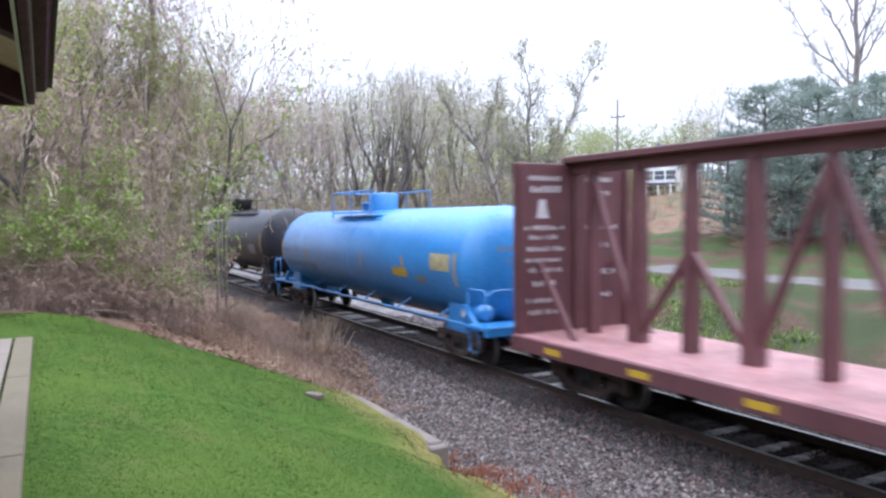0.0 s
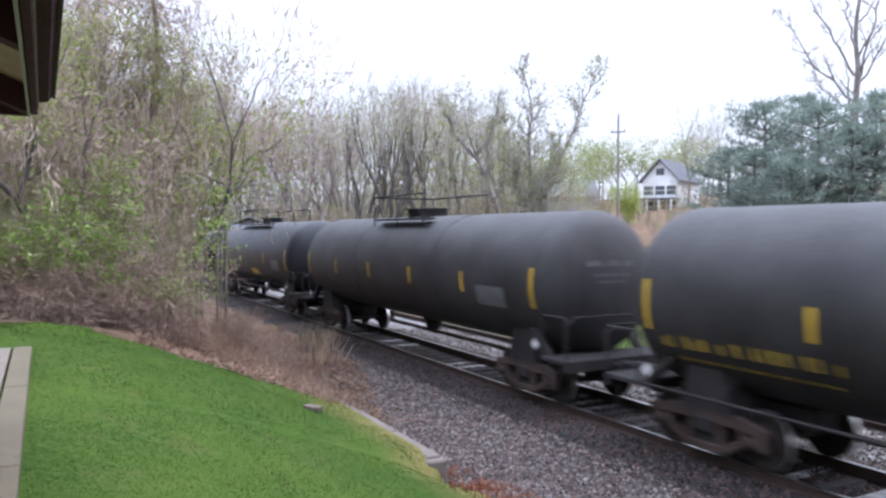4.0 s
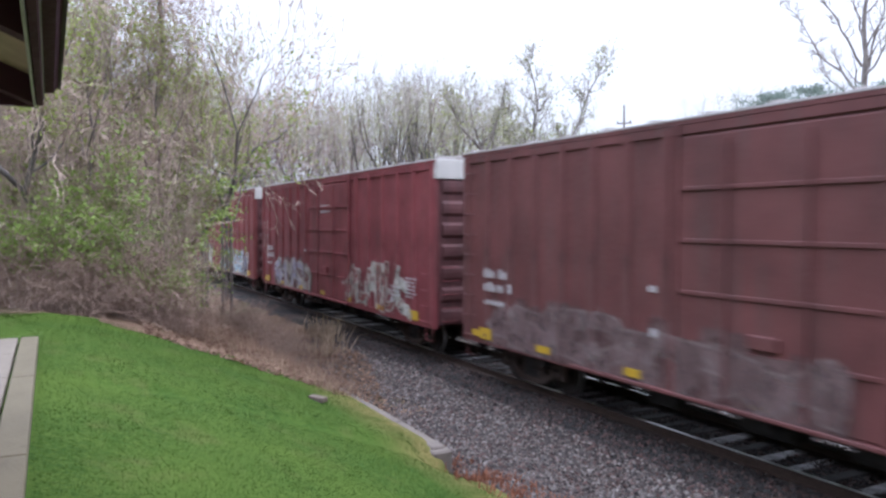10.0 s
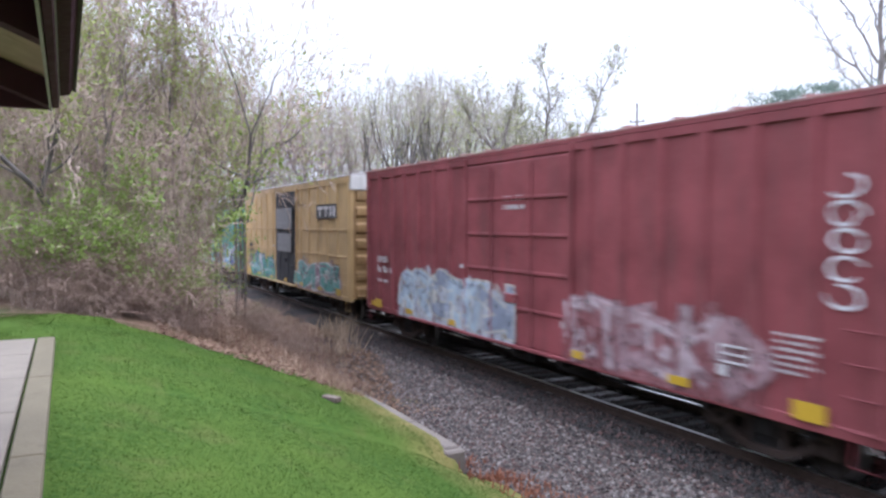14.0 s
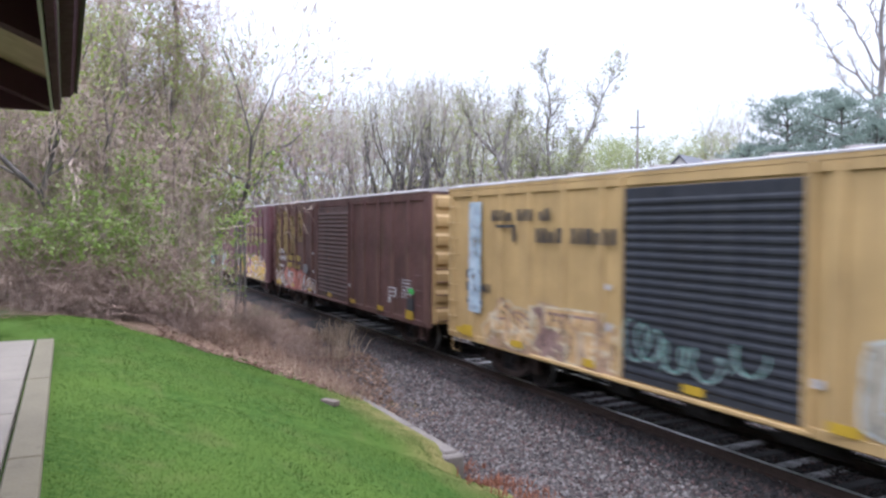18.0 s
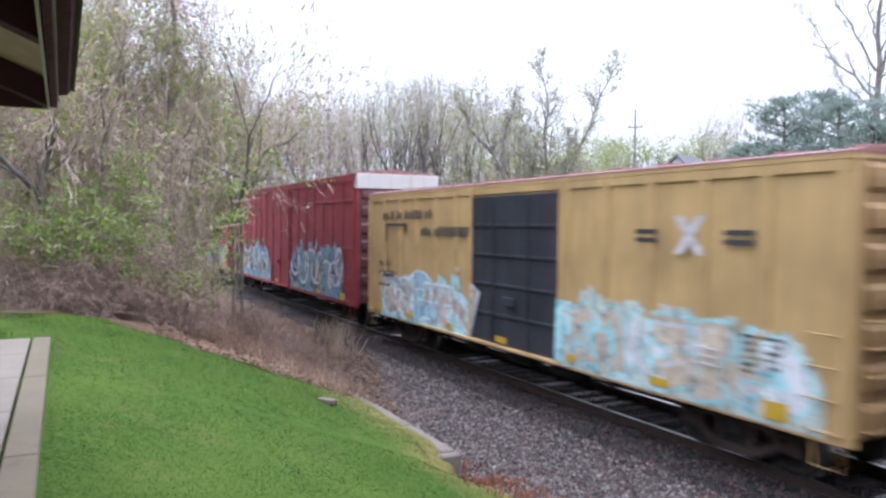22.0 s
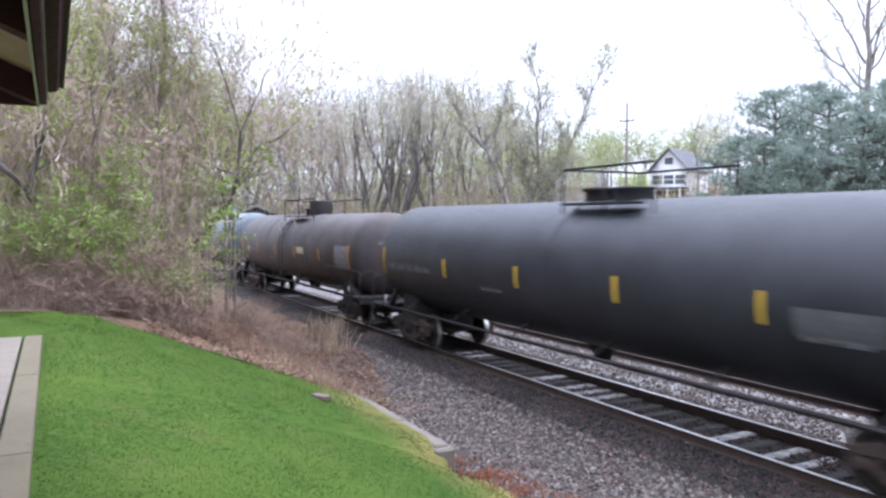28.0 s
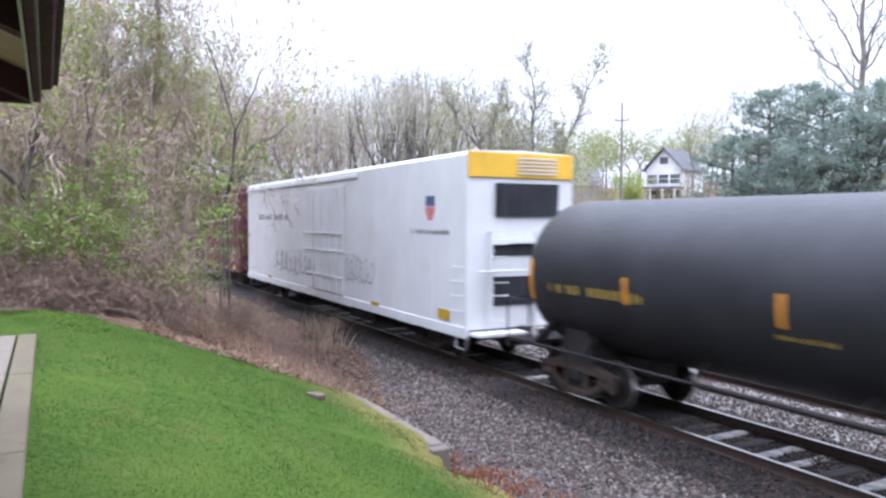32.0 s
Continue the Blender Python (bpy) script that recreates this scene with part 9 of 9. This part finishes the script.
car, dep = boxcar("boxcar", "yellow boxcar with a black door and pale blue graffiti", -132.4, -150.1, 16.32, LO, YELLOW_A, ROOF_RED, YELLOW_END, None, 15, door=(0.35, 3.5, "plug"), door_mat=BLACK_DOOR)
tails(car, 16.32, seed=15, white=False)
flat_marks("lettering", letter_blocks([(-6.9, -3.6, 3.75, 4.0), (-4.2, -1.5, 3.3, 3.55)], 15) + [(-6.7, -5.2, 3.55, 3.63), (-6.7, -6.6, 3.1, 3.55), (-5.3, -5.2, 3.3, 3.55), (4.3, 4.8, 3.46, 3.54), (4.3, 4.8, 3.32, 3.4), (6.2, 6.75, 3.46, 3.54), (6.2, 6.75, 3.32, 3.4)], -1.592, BLACK_MARK, car, "black lettering in plain bars")
for k, sgn in ((0, 1), (1, -1)):
    g = Geo()
    g.add([(5.2, -1.597 - 0.001 * k, 3.45 - sgn * 0.3), (5.38, -1.597 - 0.001 * k, 3.45 - sgn * 0.3), (5.84, -1.597 - 0.001 * k, 3.45 + sgn * 0.3), (5.66, -1.597 - 0.001 * k, 3.45 + sgn * 0.3)], [(0, 1, 2, 3)])
    part("emblem", g, WHITE_MARK, car, "white cross emblem")
graffiti(car, -6.9, -1.5, 0.92, 2.3, [(0.5, 0.62, 0.64), (0.40, 0.33, 0.27), LBLUE], 73, dep, 5, 0.26, (0.3, 0.5, 0.53))
graffiti(car, 2.2, 7.7, 0.92, 2.35, [(0.26, 0.5, 0.53), (0.42, 0.34, 0.26), WHITE], 74, dep, 6, 0.25, (0.36, 0.42, 0.38))
cp = [
    (-150.1, -171.3, RED_BRIGHT, "bright red high-cube boxcar with white looping graffiti over blue", [((2.3, 8.6, 1.0, 2.9), [(0.06, 0.04, 0.05), (0.22, 0.15, 0.08), (0.5, 0.5, 0.52)], 75, (0.13, 0.25, 0.32)), ((-7.9, -1.2, 1.0, 2.7), [(0.05, 0.04, 0.05), (0.24, 0.17, 0.08), (0.5, 0.5, 0.52)], 76, (0.14, 0.27, 0.35))]),
    (-171.3, -192.5, RED_BRIGHT, "bright red high-cube boxcar with teal and pink graffiti", [((2.0, 9.2, 1.0, 2.4), [(0.03, 0.08, 0.1), (0.11, 0.27, 0.32), (0.30, 0.36, 0.14)], 77, (0.42, 0.14, 0.19)), ((-7.9, -2.2, 1.0, 2.3), [(0.03, 0.07, 0.09), (0.10, 0.26, 0.31), (0.28, 0.34, 0.14)], 78, (0.4, 0.13, 0.18))]),
    (-192.5, -213.8, RED_YELLOWED, "red and yellowed high-cube boxcar with bold white graffiti", [((-9.4, -1.6, 0.92, 2.5), [(0.55, 0.54, 0.54), (0.3, 0.03, 0.04), (0.1, 0.02, 0.04)], 83, (0.2, 0.25, 0.14)), ((-1.4, 9.6, 0.92, 2.45), [(0.55, 0.54, 0.54), (0.1, 0.02, 0.04), (0.3, 0.03, 0.04)], 86, (0.24, 0.03, 0.05))]),
    (-213.8, -234.9, RED_BRIGHT, "red high-cube boxcar with light blue graffiti", [((2.0, 8.6, 1.0, 2.3), [WHITE, LBLUE, SKY], 81, (0.12, 0.2, 0.36)), ((-7.3, -2.0, 1.0, 2.3), [WHITE, LBLUE, SKY], 82, (0.2, 0.36, 0.45))]),
]
for k, (fr, rr, pm, lab, gs) in enumerate(cp):
    car, dep = boxcar("boxcar", lab, fr, rr, 19.9, 5.3, pm, ROOF_RED, RED_END, WHITE_CAP, 19, 0.06, 0.045, (2.75, 4.4), door=(0.1, 3.4, "plug"))
    tails(car, 19.9, seed=20 + k, extra=[(-7.1, -5.2, 4.4, 4.51), (-7.1, -5.9, 4.14, 4.25), (-7.1, -5.6, 3.88, 3.99)])
    for n, (box, cols, sd, bk) in enumerate(gs):
        graffiti(car, *box, cols, sd, dep, 4 if k == 2 else 6, (0.2, 0.2, 0.24, 0.2)[k], bk, k == 0, 0.11 if k == 2 else 0.05)
    if k == 2:
        flat_marks("grey_band", [(-9.3, -1.65, 2.15, 2.7), (1.85, 8.9, 2.15, 2.74)], -1.532, plain("grey_painted_band", (0.075, 0.08, 0.088), 0.7, 0, 0.2, 3), car, "grey painted-over band")
        for big, mt in ((1.0, WHITE_MARK), (0.62, BLACK_MARK)):
            pts = []
            for q in range(10):
                rr_ = (0.95 if q % 2 == 0 else 0.4) * big
                pts.append((8.5 + rr_ * math.sin(q * math.pi / 5) * 0.8, -1.612 - (0.006 if big < 1 else 0), 1.72 + rr_ * math.cos(q * math.pi / 5)))
            part("sprayed_star", Geo().add([(8.5, pts[0][1], 1.72)] + pts, [(0, 1 + q, 1 + (q + 1) % 10) for q in range(10)]), mt, car, "white-edged dark star sprayed on the side")
        step = (19.9 - 0.24) / 18
        cells = [(-9.83 + step * i + 0.11, -9.83 + step * (i + 1) - 0.11) for i in range(18) if not -2.0 < -9.83 + step * (i + 0.5) < 2.2]
        flat_marks("yellowed_patch", [(p, q, 2.82, 4.33 - 0.1 * (i % 3)) for i, (p, q) in enumerate(cells)] + [(p, q, 4.47, 5.0) for p, q in cells[8:]], -1.531, spray((0.27, 0.13, 0.05), (0.21, 0.055, 0.045), 0.35), car, "yellowed paint patch")
    g = Geo()
    g.lathe([(-1.592, 0.0), (-1.592, 0.55)], "y", 24, origin=(-8.05, 0, 4.0))
    em = part("emblem", g, BLACK_MARK, car, "round dark and white emblem")
    part("emblem_ring", Geo().lathe([(-1.598, 0.3), (-1.598, 0.5)], "y", 24, origin=(-8.05, 0, 4.0)), plain("pale_emblem_ring", (0.24, 0.21, 0.19), 0.7), em)

# ---- tank cars behind ----
tail_tanks = [
    (-234.9, -255.4, 18.6, 3.04, 2.49, TANK_BLACK, "black tank car with yellow reflective strips", 0.3, "low", 8, 31),
    (-255.4, -275.1, 18.0, 3.04, 2.48, TANK_BLACK, "black tank car with a railed dome and yellow strips", 0.9, "low", [-8.2, -4.35, -1.05, 2.13, 5.19, 8.2], 32),
    (-275.1, -294.4, 17.6, 2.9, 2.4, TANK_BROWN, "brown-grimed tank car with a pale data panel", 0.85, "drum", [-7.8, -4.6, -1.4, 1.6, 4.86, 8.0], 33),
    (-294.4, -311.75, 15.6, 3.04, 2.5, TANK_GREY, "blue-grey tank car dark with grime below", 0.7, "drum", [-7.3, -4.4, -1.35, 1.2, 3.4, 7.3], 34),
    (-311.75, -330.65, 17.4, 3.04, 2.5, TANK_GREY, "blue-grey tank car with yellow lettering", 0.7, "drum", 7, 35),
    (-330.65, -350.2, 17.6, 3.02, 2.46, TANK_BLACK, "black tank car with orange strips", 0.65, "drum", [-8.2, -5.4, -2.3, 1.0, 3.2, 5.65, 8.2], 36),
]
ORANGE_TAPE = plain("orange_reflective_tape", (0.5, 0.2, 0.02), 0.5)
for fr, rr, tl, dia, zc_, mt, lab, dm, ds, st, sd in tail_tanks:
    h = tl / 2
    car, wrap, r, zc = tank_car(lab, fr, rr, mt, STEEL_DARK, tl, dia, zc_, dm, 3.4, st, True, 1 + sd % 2, ds, ORANGE_TAPE if sd in (33, 36) else None, [(-h + 1.2, -h + 2.2, zc_ - 0.3, zc_ - 0.13), (-h + 2.4, -h + 3.8, zc_ - 0.3, zc_ - 0.13), (-h + 6.4, -h + 7.3, zc_ - 0.52, zc_ - 0.44), (h - 3.2, h - 2.2, zc_ - 0.5, zc_ - 0.42)], DULL_YELLOW if sd in (35, 36) else (DULL_ORANGE if sd == 34 else GREY_MARK), sd, {32: (-0.1, 2.0), 33: (-1.0, 1.6), 34: (-1.0, 2.0), 35: (-1.3, 2.8), 36: (-0.85, 3.2)}.get(sd), {32: (-0.1, 2.6), 33: (-1.2, 3.1), 34: (-0.9, 2.7)}.get(sd), {34: 0.0, 33: -0.1}.get(sd))
    g = Geo()
    wrap(g, *{33: (2.0, 2.9, 2.25, 2.5), 36: (6.95, 8.0, 2.0, 2.36)}.get(sd, (h - 3.3, h - 2.0, zc - 0.45, zc - 0.05)))
    part("data_panel", g, plain("grey_data_panel", (0.06, 0.06, 0.063), 0.6, 0, 0.2, 5) if sd != 33 else plain("cream_data_panel", (0.42, 0.38, 0.25), 0.6), car, "faded data panel")
    if sd == 36:
        g = Geo()
        wrap(g, 6.06, 6.6, 1.76, 1.95)
        part("data_panel", g, GREY_MARK, car, "small grey data panel")
    if sd == 33:
        g = Geo()
        wrap(g, 6.6, 7.9, zc - 0.5, zc + 0.3)
        part("data_panel", g, GREY_MARK, car, "pale grey framed data panel")
    if sd in (34, 35):
        g = Geo()
        wrap(g, 0.6, 2.1, zc - 1.05, zc - 0.72)
        part("data_panel", g, YELLOW_MARK, car, "yellow data panel")


# ---- white refrigerator car ----
def reefer(label, front, rear, body):
    car, L = begin_car("refrigerator_car", label, front, rear, "refrigerator car")
    hx, hy, zb, zt = body / 2, 1.53, 0.95, 5.2
    g = Geo().prism([(-hy, zb), (hy, zb), (hy, zt - 0.1), (hy - 0.1, zt), (0, zt + 0.06), (-hy + 0.1, zt), (-hy, zt - 0.1)], -hx, hx)
    part("body", g, WHITE_REEFER, car, "smooth white insulated body")
    n = 12
    seam = Geo().box(-0.012, 0.012, -hy - 0.006, -hy + 0.001, zb + 0.1, zt - 0.15).mesh("panel_seam", WHITE_REEFER)
    for i in range(1, n):
        part("panel_seam", seam, None, car, at=pose(-hx + body * i / n, 0, 0))
    part("side_sill", Geo().box(-hx, hx, -hy - 0.03, -hy + 0.05, zb - 0.2, zb + 0.06, 0.012), WHITE_REEFER, car)
    part("top_rail", Geo().box(-hx, hx * 0.35, -hy - 0.05, -hy + 0.02, zt - 0.32, zt - 0.2, 0.012), WHITE_REEFER, car)
    d = part("door", Geo().box(-1.4, 2.6, -hy - 0.06, -hy + 0.003, zb + 0.1, zt - 0.5, 0.015), WHITE_REEFER, car, "white plug door")
    for z in (1.6, 2.5, 3.1):
        part("door_rail", Geo().box(-1.3, 2.5, -hy - 0.1, -hy - 0.055, z - 0.03, z + 0.03, 0.01), WHITE_REEFER, d)
    for x in (-0.4, 0.5, 1.4, 2.1):
        part("lock_rod", Geo().tube([(x, -hy - 0.11, zb + 0.15), (x, -hy - 0.11, zt - 0.6)], 0.022, 6), WHITE_REEFER, d)
    # machinery end
    part("end_band", Geo().box(hx, hx + 0.05, -hy + 0.01, hy - 0.01, zt - 0.62, zt - 0.02, 0.01), REEFER_YELLOW, car, "yellow band with louvres")
    for i in range(5):
        part("louvre", Geo().box(hx + 0.04, hx + 0.09, -0.15, 1.0, zt - 0.52 + i * 0.09, zt - 0.49 + i * 0.09), WHITE_REEFER, car)
    part("cooling_grille", Geo().slab([(hx + 0.002, zt - 1.55), (hx + 0.07, zt - 1.55), (hx + 0.1, zt - 0.75), (hx + 0.002, zt - 0.75)], -0.75, 1.05), BLACK_DOOR, car, "dark cooling grille")
    part("end_frame", Geo().box(hx, hx + 0.12, -0.95, -0.87, zb + 0.1, zt - 1.9).box(hx, hx + 0.12, 0.35, 0.43, zb + 0.1, zt - 1.9).box(hx, hx + 0.12, -0.95, hy - 0.05, zt - 2.2, zt - 2.1), WHITE_REEFER, car)
    part("dark_recess", Geo().box(hx + 0.001, hx + 0.03, -0.85, 1.3, zb + 0.55, zb + 1.25), BLACK_DOOR, car, "dark equipment recess")
    part("upper_recess", Geo().box(hx + 0.001, hx + 0.03, -0.85, 1.3, zb + 1.75, zb + 2.05), BLACK_DOOR, car)
    ladder(hx + 0.2, -0.7, zb + 0.2, zt - 1.9, 8, WHITE_REEFER, car, "y")
    part("handrail", Geo().tube([(hx + 0.25, -hy + 0.2, zb + 1.4), (hx + 0.25, hy - 0.2, zb + 1.4)], 0.025, 6), WHITE_REEFER, car)
    ladder(hx - 0.35, -hy - 0.09, zb + 0.1, zb + 1.5, 5, WHITE_REEFER, car)
    part("stirrup", Geo().tube([(hx - 0.55, -hy + 0.03, zb - 0.1), (hx - 0.55, -hy + 0.03, 0.48), (hx - 0.1, -hy + 0.03, 0.48), (hx - 0.1, -hy + 0.03, zb - 0.1)], 0.02, 5), WHITE_REEFER, car)
    part("end_platform", Geo().box(hx, hx + 0.5, -hy + 0.05, hy - 0.05, zb - 0.12, zb - 0.04, 0.01), WHITE_REEFER, car)
    # shield emblem, writing in bars
    g = Geo()
    y = -hy - 0.008
    sx, sz = 8.9, 3.78
    g.add([(sx - 0.27, y, sz + 0.14), (sx + 0.27, y, sz + 0.14), (sx + 0.27, y, sz + 0.4), (sx - 0.27, y, sz + 0.4)], [(0, 1, 2, 3)])
    part("emblem", g, plain("emblem_navy", (0.06, 0.08, 0.16), 0.6), car, "shield emblem, navy above red stripes")
    g = Geo()
    for i in range(5):
        x0 = sx - 0.26 + i * 0.11
        g.add([(x0, y, sz - 0.22 if 0 < i < 4 else sz - 0.08), (x0 + 0.07, y, sz - 0.24 if 0 < i < 4 else sz - 0.08), (x0 + 0.07, y, sz + 0.12), (x0, y, sz + 0.12)], [(0, 1, 2, 3)])
    part("emblem_stripes", g, RED_MARK, car)
    flat_marks("lettering", letter_blocks([(7.75, 9.95, 3.2, 3.32), (-8.6, -6.4, 3.55, 3.8), (-6.0, -4.0, 3.55, 3.8), (0.4, 1.4, 2.75, 2.83), (0.4, 1.4, 2.6, 2.68)], 33), -hy - 0.002, GREY_MARK, car, "dark grey lettering in plain bars")
    flat_marks("reflector", [(9.4, 10.0, 1.1, 1.35), (-7.0, -6.4, 1.0, 1.1), (5.0, 5.6, 1.0, 1.1)], -hy - 0.032, YELLOW_MARK, car)
    part("underframe", Geo().box(-hx + 0.3, hx - 0.3, -0.25, 0.25, 0.5, 0.95, 0.02), STEEL_DARK, car)
    part("fuel_tank", Geo().box(2.5, 4.6, -1.3, -0.5, 0.35, 0.85, 0.06), STEEL_DARK, car)
    couplers(car, L, body)
    for s in (-1, 1):
        add_truck(car, s * (hx - 2.6))
    return car, lambda x: -hy - (0.07 if -1.4 < x < 2.6 else 0.002)


car, dep = reefer("white refrigerator boxcar with a yellow end band and grey tags", -350.2, -373.9, 21.6)
graffiti(car, -6.0, -0.4, 1.25, 2.35, [(0.12, 0.12, 0.13), (0.5, 0.5, 0.5)], 91, dep, 6, 0.1, label="grey outlined spray-painted tag")
graffiti(car, 2.7, 5.1, 1.3, 2.55, [(0.2, 0.2, 0.21), (0.55, 0.55, 0.55)], 92, dep, 4, 0.07, label="thin grey spray-painted tag")
car, dep = boxcar("boxcar", "dark red boxcar, last to come out of the trees", -373.9, -392.0, 16.6, HI, RED_DARK, ROOF_RED, None, None, 17, door=(0.1, 3.3, "plug"))
tails(car, 16.6, seed=40)


def motions():
    """Roll every car along the track at the train's speed."""
    for ob, s in CARS:
        walk(ob, [(t, pose(s + rolled(t), 0, 0)) for t in range(0, 33, 2)])


motions()
